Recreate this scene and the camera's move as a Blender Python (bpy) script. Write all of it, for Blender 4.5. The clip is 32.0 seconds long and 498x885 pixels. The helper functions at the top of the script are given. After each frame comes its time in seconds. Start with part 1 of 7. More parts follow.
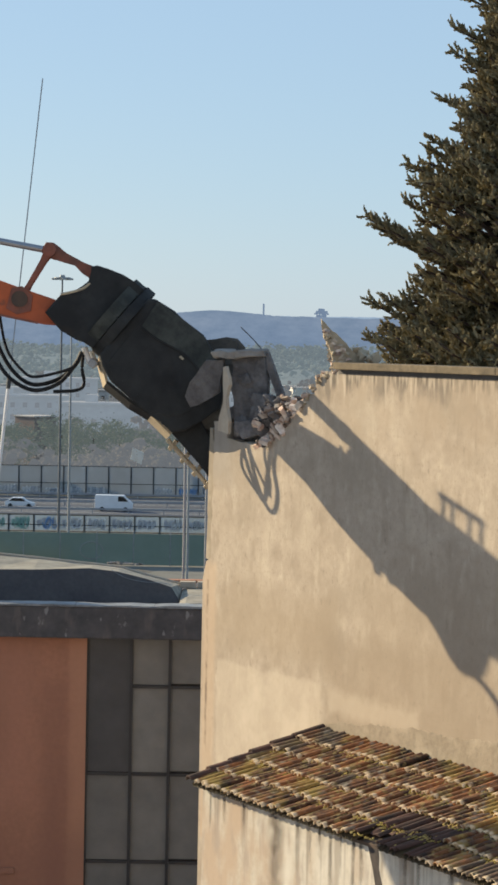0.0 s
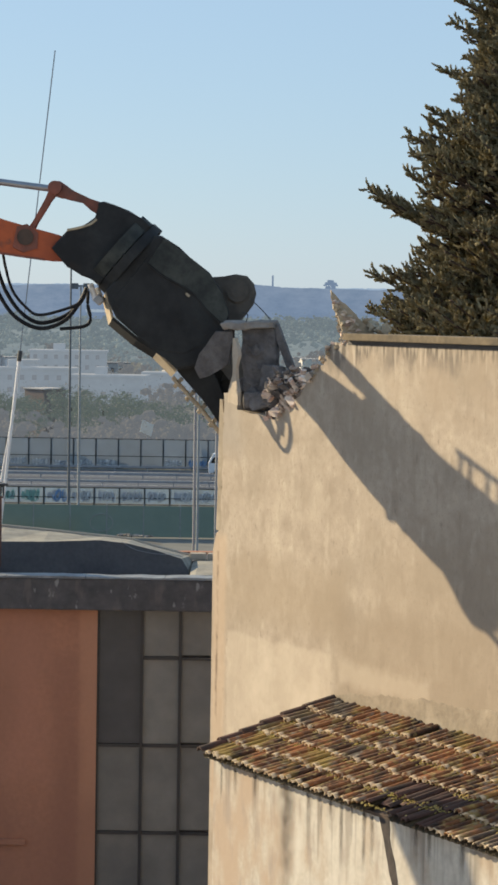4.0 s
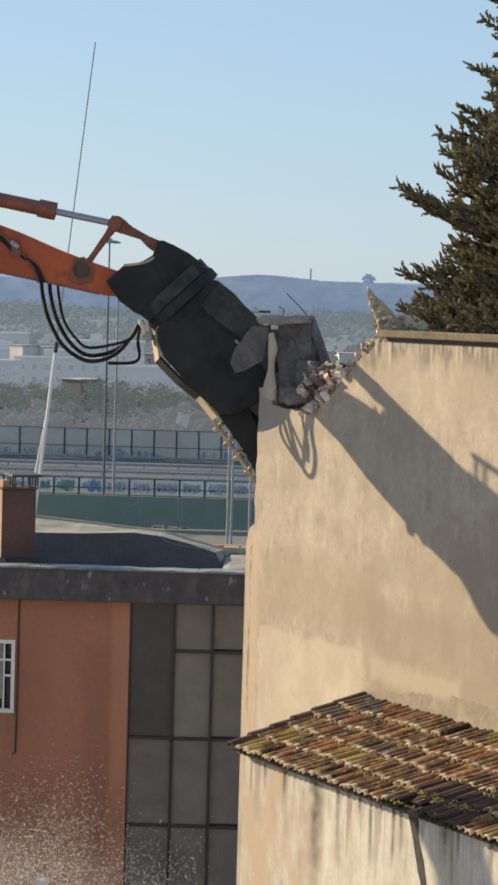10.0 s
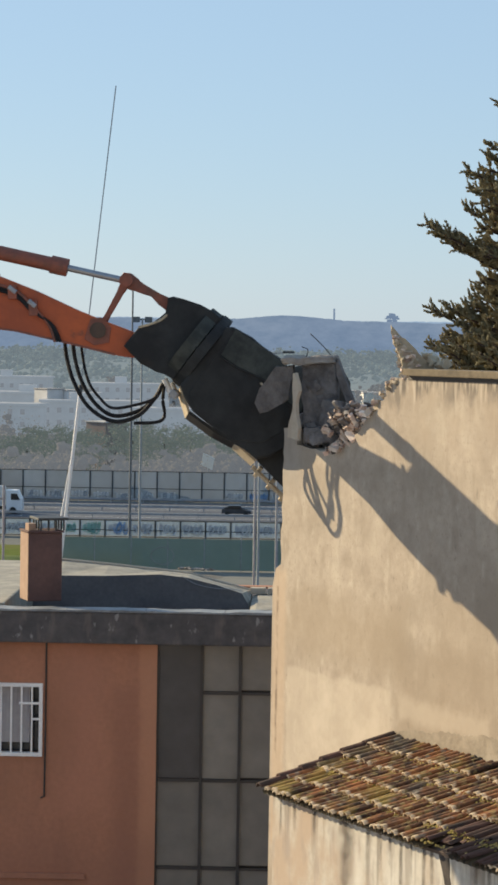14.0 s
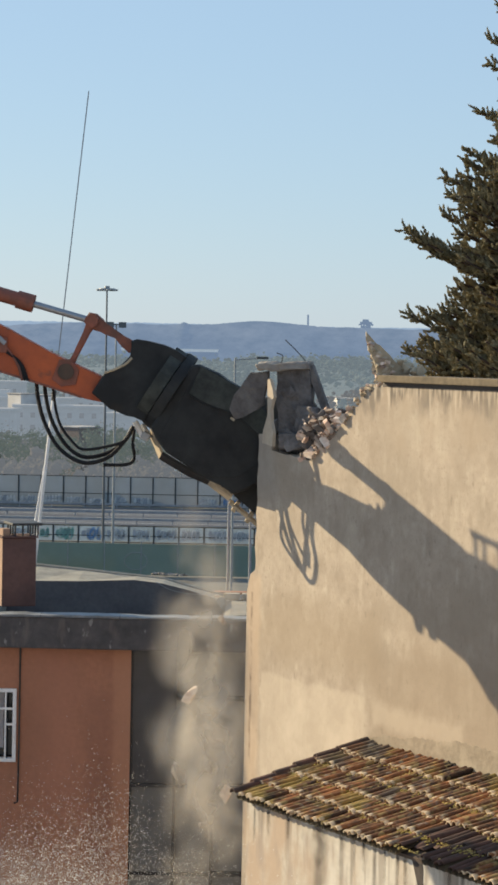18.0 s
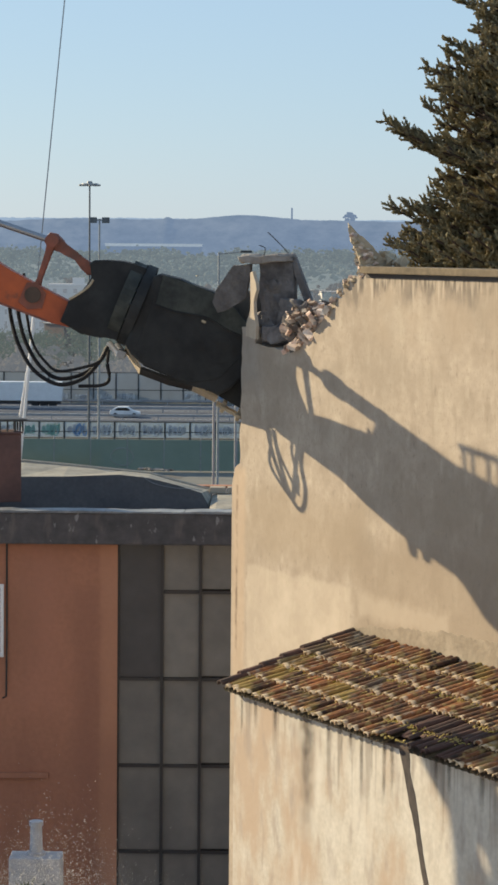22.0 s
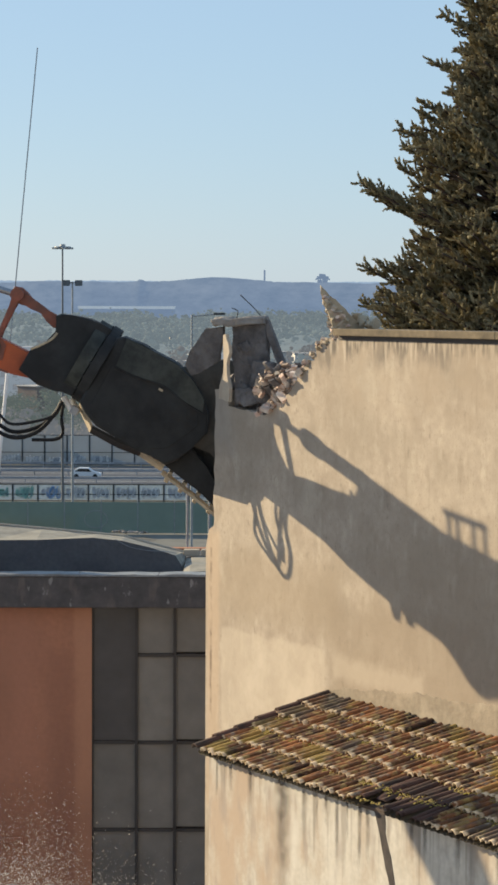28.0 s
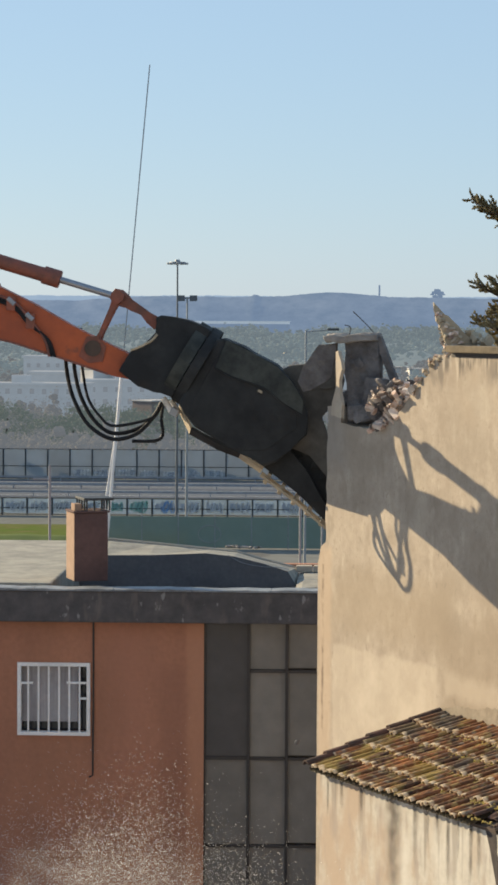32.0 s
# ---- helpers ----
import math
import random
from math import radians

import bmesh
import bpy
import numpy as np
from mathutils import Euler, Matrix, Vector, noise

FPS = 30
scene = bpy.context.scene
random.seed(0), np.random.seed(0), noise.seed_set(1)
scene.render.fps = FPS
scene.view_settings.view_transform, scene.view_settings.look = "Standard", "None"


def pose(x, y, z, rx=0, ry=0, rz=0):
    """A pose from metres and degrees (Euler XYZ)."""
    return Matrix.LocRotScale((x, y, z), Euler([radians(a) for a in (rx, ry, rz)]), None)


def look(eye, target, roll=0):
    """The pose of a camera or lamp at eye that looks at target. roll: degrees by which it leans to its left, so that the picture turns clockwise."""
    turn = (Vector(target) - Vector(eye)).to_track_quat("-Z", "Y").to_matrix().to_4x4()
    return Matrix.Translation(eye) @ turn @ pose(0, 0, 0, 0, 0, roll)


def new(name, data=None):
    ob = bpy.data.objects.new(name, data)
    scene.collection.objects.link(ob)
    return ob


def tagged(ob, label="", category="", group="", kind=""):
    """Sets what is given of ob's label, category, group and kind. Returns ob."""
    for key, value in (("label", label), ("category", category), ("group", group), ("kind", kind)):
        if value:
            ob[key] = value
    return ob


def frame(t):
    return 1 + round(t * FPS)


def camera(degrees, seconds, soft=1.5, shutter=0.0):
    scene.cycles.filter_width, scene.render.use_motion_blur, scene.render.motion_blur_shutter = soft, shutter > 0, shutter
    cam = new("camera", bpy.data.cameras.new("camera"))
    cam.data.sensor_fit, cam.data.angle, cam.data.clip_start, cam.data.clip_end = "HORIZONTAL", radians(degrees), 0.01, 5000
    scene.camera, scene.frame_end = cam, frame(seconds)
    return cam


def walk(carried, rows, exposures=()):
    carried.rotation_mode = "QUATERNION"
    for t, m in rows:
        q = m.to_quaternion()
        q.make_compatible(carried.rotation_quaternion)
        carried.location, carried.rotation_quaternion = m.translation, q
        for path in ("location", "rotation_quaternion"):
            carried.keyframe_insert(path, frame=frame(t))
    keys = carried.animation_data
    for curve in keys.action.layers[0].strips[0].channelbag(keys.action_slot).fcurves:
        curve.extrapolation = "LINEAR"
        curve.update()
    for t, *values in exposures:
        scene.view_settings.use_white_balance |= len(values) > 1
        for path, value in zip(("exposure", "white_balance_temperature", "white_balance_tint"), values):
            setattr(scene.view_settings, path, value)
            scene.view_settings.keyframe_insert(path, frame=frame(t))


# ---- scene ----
# ---- camera ----
cam = camera(11.447, 32.0, soft=3.0)
PATH = (
    (0, pose(-0.022, -0.008, 13.987, 87.601, -1.094, -0.249)),
    (0.5, pose(-0.038, 0.001, 13.985, 87.973, -1.301, -0.132)),
    (1, pose(-0.040, -0.027, 13.992, 88.160, -1.414, -0.200)),
    (1.5, pose(-0.035, 0.000, 13.993, 88.205, -1.573, 0.423)),
    (2, pose(-0.045, -0.022, 13.984, 87.829, -1.433, 0.042)),
    (2.5, pose(-0.034, -0.010, 13.988, 87.197, -1.080, 0.251)),
    (3, pose(-0.011, 0.006, 13.981, 87.278, -0.729, 0.182)),
    (3.5, pose(-0.028, -0.002, 13.979, 87.121, -0.973, -0.015)),
    (5.5, pose(-0.006, 0.027, 13.993, 86.786, -0.379, -0.076)),
    (6, pose(-0.013, 0.035, 13.999, 87.108, -0.608, 0.254)),
    (6.5, pose(0.001, 0.017, 13.997, 86.996, -0.444, 0.039)),
    (7, pose(0.013, 0.034, 13.983, 86.206, -0.231, -0.207)),
    (7.5, pose(-0.007, 0.025, 13.994, 86.653, -1.120, -0.423)),
    (8, pose(-0.018, 0.028, 13.991, 87.332, -1.503, -0.258)),
    (8.5, pose(-0.017, 0.038, 13.993, 87.580, -1.398, -0.256)),
    (9, pose(-0.028, 0.015, 14.001, 86.838, -1.842, 1.178)),
    (9.5, pose(-0.016, -0.004, 14.003, 86.439, -1.638, 1.398)),
    (10, pose(-0.006, 0.010, 14.016, 86.761, -1.634, 0.829)),
    (10.5, pose(-0.018, 0.017, 14.009, 86.776, -1.868, 1.436)),
    (11, pose(-0.025, 0.014, 14.015, 86.871, -1.700, 1.581)),
    (11.5, pose(-0.030, 0.044, 14.010, 87.274, -1.719, 1.556)),
    (12, pose(-0.026, 0.042, 14.016, 87.594, -1.573, 1.013)),
    (12.5, pose(-0.020, 0.021, 14.014, 87.617, -1.300, 0.769)),
    (13, pose(-0.011, 0.027, 14.014, 87.755, -0.904, 0.773)),
    (13.5, pose(-0.004, 0.035, 14.007, 87.630, -0.784, 1.177)),
    (15.5, pose(-0.022, 0.002, 14.028, 88.365, -1.091, 1.581)),
    (16, pose(-0.031, -0.002, 14.020, 88.801, -1.177, 0.957)),
    (16.5, pose(-0.026, -0.018, 14.021, 89.436, -1.230, 0.588)),
    (17, pose(-0.023, -0.032, 14.018, 89.383, -1.070, 0.452)),
    (17.5, pose(-0.022, -0.049, 14.023, 88.977, -1.341, 0.193)),
    (18, pose(-0.024, -0.018, 14.017, 87.829, -1.104, 0.773)),
    (18.5, pose(-0.028, -0.014, 14.008, 86.910, -0.692, 0.420)),
    (19, pose(-0.024, -0.006, 13.990, 85.530, -0.570, 1.017)),
    (19.5, pose(-0.014, -0.008, 14.000, 85.227, -0.576, 0.413)),
    (20, pose(-0.007, -0.005, 13.991, 85.439, -0.654, 0.026)),
    (20.5, pose(-0.009, -0.014, 14.001, 85.455, -0.670, 0.569)),
    (21, pose(-0.006, 0.006, 13.994, 85.238, -0.861, 0.117)),
    (21.5, pose(-0.000, -0.012, 13.998, 85.086, -0.763, 0.193)),
    (22, pose(0.005, 0.008, 13.992, 85.401, -0.487, 0.407)),
    (22.5, pose(0.006, -0.009, 14.000, 85.554, -0.278, 0.190)),
    (23, pose(0.005, -0.010, 13.997, 85.727, -0.099, 0.017)),
    (23.5, pose(-0.002, -0.010, 14.002, 85.846, -0.263, 0.312)),
    (24, pose(0.005, -0.016, 13.998, 86.057, 0.027, -0.487)),
    (24.5, pose(0.002, -0.022, 14.000, 85.928, -0.014, 0.135)),
    (25, pose(0.007, 0.001, 14.007, 86.199, -0.172, 0.154)),
    (25.5, pose(0.001, -0.029, 14.003, 86.535, -0.002, 0.250)),
    (27.5, pose(0.009, -0.028, 14.004, 86.687, -0.137, 0.083)),
    (28, pose(0.009, -0.016, 14.005, 86.828, -0.231, -0.217)),
    (28.5, pose(-0.004, -0.032, 14.006, 87.257, -0.126, 0.065)),
    (29, pose(0.003, -0.020, 14.007, 87.315, -0.206, -0.058)),
    (29.5, pose(0.006, -0.004, 14.010, 87.465, -0.230, -0.534)),
    (30, pose(0.013, -0.020, 14.012, 87.496, -0.099, -0.678)),
    (30.5, pose(0.003, -0.003, 14.016, 87.432, -0.203, -0.356)),
    (31, pose(0.002, -0.005, 14.012, 87.385, -0.544, -0.240)),
    (31.5, pose(0.012, -0.016, 14.015, 86.926, -0.349, 0.271)),
    (32, pose(0.041, -0.019, 14.030, 87.163, -0.291, 2.424)),
)
walk(cam, PATH)

# ---- world, sun, exposure ----
# light travels along (1, -0.621, -0.442): a low sun from the left, a little beyond the subject
TO_SUN = Vector((-1.0, 0.621, 0.4416)).normalized()
world = bpy.data.worlds.new("world")
scene.world = world
world.use_nodes = True
wn = world.node_tree.nodes
sky = wn.new("ShaderNodeTexSky")
sky.sky_type = "NISHITA"
sky.sun_disc = False
sky.sun_elevation = math.asin(TO_SUN.z)
sky.sun_rotation = math.atan2(TO_SUN.x, TO_SUN.y)
sky.altitude, sky.air_density, sky.dust_density, sky.ozone_density = 300, 1.0, 0.3, 2.0
wn["Background"].inputs["Strength"].default_value = 0.072
# thin high haze pales the clear sky evenly
haze = wn.new("ShaderNodeMix")
haze.data_type = "RGBA"
haze.inputs[0].default_value = 0.64
haze.inputs[7].default_value = (3.5, 4.97, 6.75, 1)
world.node_tree.links.new(sky.outputs[0], haze.inputs[6])
world.node_tree.links.new(haze.outputs[2], wn["Background"].inputs["Color"])
sun = new("sun", bpy.data.lights.new("sun", "SUN"))
sun.data.energy, sun.data.angle, sun.data.color = 4.65, radians(0.33), (1.0, 0.815, 0.53)
sun.matrix_world = look(TO_SUN * 100, (0, 0, 0))
scene.view_settings.exposure = 0.77

# ---- materials ----


def coords(m, piece):
    """Object coordinates; on pieces that share a mesh they are shifted by the piece's place, so that no two look alike."""
    n, ln = m.node_tree.nodes, m.node_tree.links
    co = n.new("ShaderNodeTexCoord")
    if not piece:
        return co.outputs["Object"]
    oi, ad = n.new("ShaderNodeObjectInfo"), n.new("ShaderNodeVectorMath")
    ln.new(co.outputs["Object"], ad.inputs[0])
    ln.new(oi.outputs["Location"], ad.inputs[1])
    return ad.outputs[0]


def mat(name, base, alt=None, rough=0.8, metal=0.0, grain=30.0, stain=1.2, mix=0.5, bump=0.3, dist=0.004, stretch=(1, 1, 1), rand=0.0, spec=0.5):
    """A surface with variation at two scales (stains between base and alt, fine grain) and fine relief, in metres."""
    m = bpy.data.materials.new(name)
    m.use_nodes = True
    nt = m.node_tree
    n, ln = nt.nodes, nt.links
    b = n["Principled BSDF"]
    alt = alt or tuple(c * 0.75 for c in base)
    co = coords(m, rand > 0)
    mp = n.new("ShaderNodeMapping")
    mp.inputs["Scale"].default_value = stretch
    ln.new(co, mp.inputs[0])
    big = n.new("ShaderNodeTexNoise")
    big.inputs["Scale"].default_value, big.inputs["Detail"].default_value, big.inputs["Roughness"].default_value = stain, 6, 0.65
    ln.new(mp.outputs[0], big.inputs["Vector"])
    ramp = n.new("ShaderNodeValToRGB")
    ramp.color_ramp.elements[0].position, ramp.color_ramp.elements[1].position = 0.5 - 0.25 * mix, 0.5 + 0.25 * mix
    ramp.color_ramp.elements[0].color, ramp.color_ramp.elements[1].color = (*base, 1), (*alt, 1)
    ln.new(big.outputs[0], ramp.inputs[0])
    fine = n.new("ShaderNodeTexNoise")
    fine.inputs["Scale"].default_value, fine.inputs["Detail"].default_value = grain, 4
    ln.new(co, fine.inputs["Vector"])
    mul = n.new("ShaderNodeMix")
    mul.data_type, mul.blend_type = "RGBA", "MULTIPLY"
    mul.inputs[0].default_value = 1.0
    fr = n.new("ShaderNodeMapRange")
    fr.inputs["To Min"].default_value, fr.inputs["To Max"].default_value = 0.78, 1.2
    ln.new(fine.outputs[0], fr.inputs[0])
    ln.new(ramp.outputs[0], mul.inputs[6])
    ln.new(fr.outputs[0], mul.inputs[7])
    out = mul.outputs[2]
    if rand:
        oi = n.new("ShaderNodeObjectInfo")
        rr = n.new("ShaderNodeMapRange")
        rr.inputs["To Min"].default_value, rr.inputs["To Max"].default_value = 1 - rand, 1 + rand
        ln.new(oi.outputs["Random"], rr.inputs[0])
        mul2 = n.new("ShaderNodeMix")
        mul2.data_type, mul2.blend_type = "RGBA", "MULTIPLY"
        mul2.inputs[0].default_value = 1.0
        ln.new(out, mul2.inputs[6])
        ln.new(rr.outputs[0], mul2.inputs[7])
        out = mul2.outputs[2]
    ln.new(out, b.inputs["Base Color"])
    b.inputs["Roughness"].default_value, b.inputs["Metallic"].default_value = rough, metal
    b.inputs["Specular IOR Level"].default_value = spec
    bp = n.new("ShaderNodeBump")
    bp.inputs["Strength"].default_value, bp.inputs["Distance"].default_value = bump, dist
    ln.new(fine.outputs[0], bp.inputs["Height"])
    ln.new(bp.outputs[0], b.inputs["Normal"])
    if rand:
        m["piece"] = 1
    return m


def add_layer(m, colour, mask_scale, lo, hi, stretch=(1, 1, 1), amount=1.0, zfade=None):
    """A further stain over a material: a noise mask between lo and hi; zfade=(z0, z1) lets it grow from z0 to z1."""
    n, ln = m.node_tree.nodes, m.node_tree.links
    b = n["Principled BSDF"]
    old = b.inputs["Base Color"].links[0].from_socket
    co = coords(m, "piece" in m)
    mp = n.new("ShaderNodeMapping")
    mp.inputs["Scale"].default_value = stretch
    ln.new(co, mp.inputs[0])
    t = n.new("ShaderNodeTexNoise")
    t.inputs["Scale"].default_value, t.inputs["Detail"].default_value = mask_scale, 5
    ln.new(mp.outputs[0], t.inputs["Vector"])
    val = t.outputs[0]
    if zfade:
        sx = n.new("ShaderNodeSeparateXYZ")
        ln.new(co, sx.inputs[0])
        z = n.new("ShaderNodeMapRange")
        z.inputs["From Min"].default_value, z.inputs["From Max"].default_value = zfade
        z.inputs["To Min"].default_value, z.inputs["To Max"].default_value = -0.25, 0.22
        ln.new(sx.outputs[2], z.inputs[0])
        ad = n.new("ShaderNodeMath")
        ln.new(val, ad.inputs[0])
        ln.new(z.outputs[0], ad.inputs[1])
        val = ad.outputs[0]
    mr = n.new("ShaderNodeMapRange")
    mr.inputs["From Min"].default_value, mr.inputs["From Max"].default_value = lo, hi
    mr.inputs["To Max"].default_value = amount
    ln.new(val, mr.inputs[0])
    mx = n.new("ShaderNodeMix")
    mx.data_type = "RGBA"
    mx.inputs[7].default_value = (*colour, 1)
    ln.new(mr.outputs[0], mx.inputs[0])
    ln.new(old, mx.inputs[6])
    ln.new(mx.outputs[2], b.inputs["Base Color"])
    return m


def add_patch(m, colour, x0, x1, z0, z1, soft=0.15, amount=0.8, wobble=0.3, scale=1.6, grain=0.0):
    """One differently toned field on an upright wall; soft uneven rim; grain breaks it up."""
    n, ln = m.node_tree.nodes, m.node_tree.links
    b = n["Principled BSDF"]
    old = b.inputs["Base Color"].links[0].from_socket

    def op(kind, a, c=None):
        q = n.new("ShaderNodeMath")
        q.operation = kind
        for i, w in enumerate((a, c)):
            if isinstance(w, (int, float)):
                q.inputs[i].default_value = w
            elif w is not None:
                ln.new(w, q.inputs[i])
        return q.outputs[0]
    co, sx, nz, mr, mx = (n.new("ShaderNode" + k) for k in ("TexCoord", "SeparateXYZ", "TexNoise", "MapRange", "Mix"))
    ln.new(co.outputs["Object"], sx.inputs[0])
    nz.inputs["Scale"].default_value, nz.inputs["Detail"].default_value, nz.inputs["Roughness"].default_value = scale, 6, 0.6
    ln.new(co.outputs["Object"], nz.inputs["Vector"])
    dx = op("SUBTRACT", op("ABSOLUTE", op("SUBTRACT", sx.outputs[0], (x0 + x1) / 2)), (x1 - x0) / 2)
    dz = op("SUBTRACT", op("ABSOLUTE", op("SUBTRACT", sx.outputs[2], (z0 + z1) / 2)), (z1 - z0) / 2)
    far = op("ADD", op("MAXIMUM", dx, dz), op("MULTIPLY", op("SUBTRACT", nz.outputs[0], 0.5), wobble * 4))
    mr.interpolation_type = "SMOOTHSTEP"
    mr.inputs["From Min"].default_value, mr.inputs["From Max"].default_value, mr.inputs["To Max"].default_value = soft, -soft, amount
    ln.new(far, mr.inputs[0])
    val = mr.outputs[0]
    if grain:
        gz, gr = n.new("ShaderNodeTexNoise"), n.new("ShaderNodeMapRange")
        gz.inputs["Scale"].default_value, gz.inputs["Detail"].default_value = grain, 5
        ln.new(co.outputs["Object"], gz.inputs["Vector"])
        gr.inputs["From Min"].default_value, gr.inputs["From Max"].default_value = 0.4, 0.6
        ln.new(gz.outputs[0], gr.inputs[0])
        val = op("MULTIPLY", val, gr.outputs[0])
    mx.data_type = "RGBA"
    mx.inputs[7].default_value = (*colour, 1)
    ln.new(val, mx.inputs[0])
    ln.new(old, mx.inputs[6])
    ln.new(mx.outputs[2], b.inputs["Base Color"])
    return m


M_PLASTER = mat("tan plaster", (0.418, 0.353, 0.284), (0.340, 0.283, 0.225), 0.95, grain=7, stain=1.3, bump=0.22, dist=0.014, mix=0.9)
add_layer(M_PLASTER, (0.235, 0.190, 0.148), 2.2, 0.50, 0.70, (1, 1, 0.75), 0.5)
add_layer(M_PLASTER, (0.520, 0.452, 0.366), 1.1, 0.54, 0.70, (1, 1, 0.6), 0.55)
add_layer(M_PLASTER, (0.490, 0.425, 0.345), 4.5, 0.56, 0.68, (1, 1, 0.5), 0.55)
add_layer(M_PLASTER, (0.270, 0.220, 0.170), 5.0, 0.56, 0.68, (1, 1, 0.35), 0.45)
add_layer(M_PLASTER, (0.240, 0.188, 0.140), 0.33, 0.50, 0.66, (1, 1, 1.2), 0.5)
add_layer(M_PLASTER, (0.290, 0.234, 0.179), 1.0, 0.56, 0.70, (0.25, 0.25, 1.7), 0.4)
add_layer(M_PLASTER, (0.160, 0.125, 0.101), 1.3, 0.655, 0.72, (5, 5, 0.5), 0.25)
add_layer(M_PLASTER, (0.210, 0.172, 0.140), 9.0, 0.60, 0.72, (1, 1, 0.7), 0.6)
add_layer(M_PLASTER, (0.230, 0.188, 0.145), 26.0, 0.56, 0.70, (1, 1, 0.8), 0.4)
add_layer(M_PLASTER, (0.150, 0.128, 0.108), 2.6, 0.52, 0.66, (0.95, 0.95, 0.4), 0.75, (12.6, 13.6))
add_layer(M_PLASTER, (0.110, 0.094, 0.080), 3.2, 0.52, 0.64, (1.5, 1.5, 0.35), 0.75, (12.95, 13.6))
add_layer(M_PLASTER, (0.520, 0.450, 0.365), 3.0, 0.58, 0.68, (3.4, 3.4, 0.3), 0.55, (12.7, 13.6))
add_layer(M_PLASTER, (0.270, 0.224, 0.173), 0.55, 0.5, 0.62, (1, 1, 1.3), 0.45)
# weathered fields: a pale repair over the lean-to, browner plaster above it, a bare brown rim at the free edge
add_patch(M_PLASTER, (0.300, 0.238, 0.172), 0.3, 4.2, 8.9, 9.9, 0.35, 0.6, 0.22, 0.9)
add_patch(M_PLASTER, (0.290, 0.232, 0.172), 5.0, 9.5, 9.2, 10.6, 0.6, 0.45, 0.3, 0.7)
add_patch(M_PLASTER, (0.470, 0.400, 0.320), 0.5, 3.85, 6.2, 8.6, 0.05, 0.5, 0.07, 1.3)
add_patch(M_PLASTER, (0.500, 0.432, 0.350), 1.3, 3.7, 7.3, 8.45, 0.2, 0.6, 0.2, 1.8, 2.0)
add_patch(M_PLASTER, (0.265, 0.210, 0.155), 3.95, 16.0, 7.9, 9.4, 0.25, 0.6, 0.2, 0.8)
add_patch(M_PLASTER, (0.470, 0.400, 0.320), 4.1, 6.6, 8.2, 8.55, 0.12, 0.5, 0.12, 2.0)
add_patch(M_PLASTER, (0.440, 0.330, 0.235), 0.0, 0.42, 5.5, 10.2, 0.08, 0.6, 0.06, 2.5)
add_patch(M_PLASTER, (0.130, 0.088, 0.062), 0.10, 0.17, 7.0, 9.9, 0.03, 0.75, 0.035, 4.0, 2.5)
add_patch(M_PLASTER, (0.360, 0.290, 0.220), 4.4, 12.0, 12.4, 13.35, 0.3, 0.5, 0.25, 1.4, 1.6)
# greyer field on the wall stump
add_patch(M_PLASTER, (0.310, 0.300, 0.290), -0.2, 0.85, 11.6, 12.8, 0.3, 0.3, 0.12, 2.2)
M_PLASTER_PALE = mat("pale plaster", (0.475, 0.406, 0.324), (0.410, 0.344, 0.268), 0.95, grain=7, stain=1.6, bump=0.22, dist=0.014, mix=0.9)
add_layer(M_PLASTER_PALE, (0.300, 0.250, 0.195), 2.6, 0.56, 0.7, (1, 1, 0.7), 0.45)
M_PLASTER_BROWN = mat("rough brown mortar", (0.310, 0.261, 0.201), (0.235, 0.193, 0.145), 0.95, grain=12, stain=2.6, bump=0.55, dist=0.02, mix=0.8)
add_layer(M_PLASTER_BROWN, (0.400, 0.339, 0.262), 1.6, 0.52, 0.66, (1, 1, 1), 0.7)
M_SHED = mat("weathered whitewash", (0.50, 0.468, 0.415), (0.39, 0.348, 0.292), 0.95, grain=12, stain=1.1, bump=0.25, dist=0.012, stretch=(1, 1, 0.5))
add_layer(M_SHED, (0.385, 0.290, 0.215), 1.1, 0.48, 0.62, (1, 1, 0.5), 0.8)
add_layer(M_SHED, (0.270, 0.230, 0.205), 3.0, 0.54, 0.66, (1.2, 1.2, 0.35), 0.6)
add_layer(M_SHED, (0.56, 0.53, 0.475), 1.6, 0.56, 0.68, (1, 1, 0.4), 0.5)
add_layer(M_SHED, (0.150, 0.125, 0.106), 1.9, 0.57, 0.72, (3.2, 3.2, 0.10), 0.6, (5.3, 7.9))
M_ORANGE_WALL = mat("rust orange render", (0.435, 0.196, 0.117), (0.35, 0.158, 0.097), 0.95, grain=10, stain=0.5, bump=0.3, dist=0.01, stretch=(1, 1, 0.3))
M_FASCIA = mat("dark weathered fascia", (0.055, 0.052, 0.055), (0.11, 0.10, 0.10), 0.8, grain=9, stain=2.5, mix=0.8)
add_layer(M_FASCIA, (0.20, 0.165, 0.145), 2.6, 0.56, 0.70, (1.4, 1.4, 0.5), 0.5)
add_layer(M_FASCIA, (0.34, 0.33, 0.33), 7.0, 0.66, 0.72, (1, 1, 0.5), 0.6)
add_layer(M_ORANGE_WALL, (0.29, 0.138, 0.082), 0.9, 0.48, 0.68, (1, 1, 0.3), 0.55)
# lighter right edge and upper field, darker stripe and lower wall
add_patch(M_ORANGE_WALL, (0.50, 0.245, 0.145), -3.12, -2.5, 0.0, 8.3, 0.05, 0.6, 0.03, 1.5)
add_patch(M_ORANGE_WALL, (0.285, 0.128, 0.084), -3.62, -3.12, 0.5, 7.4, 0.18, 0.5, 0.1, 1.0)
add_patch(M_ORANGE_WALL, (0.47, 0.21, 0.135), -4.6, -3.7, 5.0, 8.3, 0.4, 0.45, 0.3, 0.7)
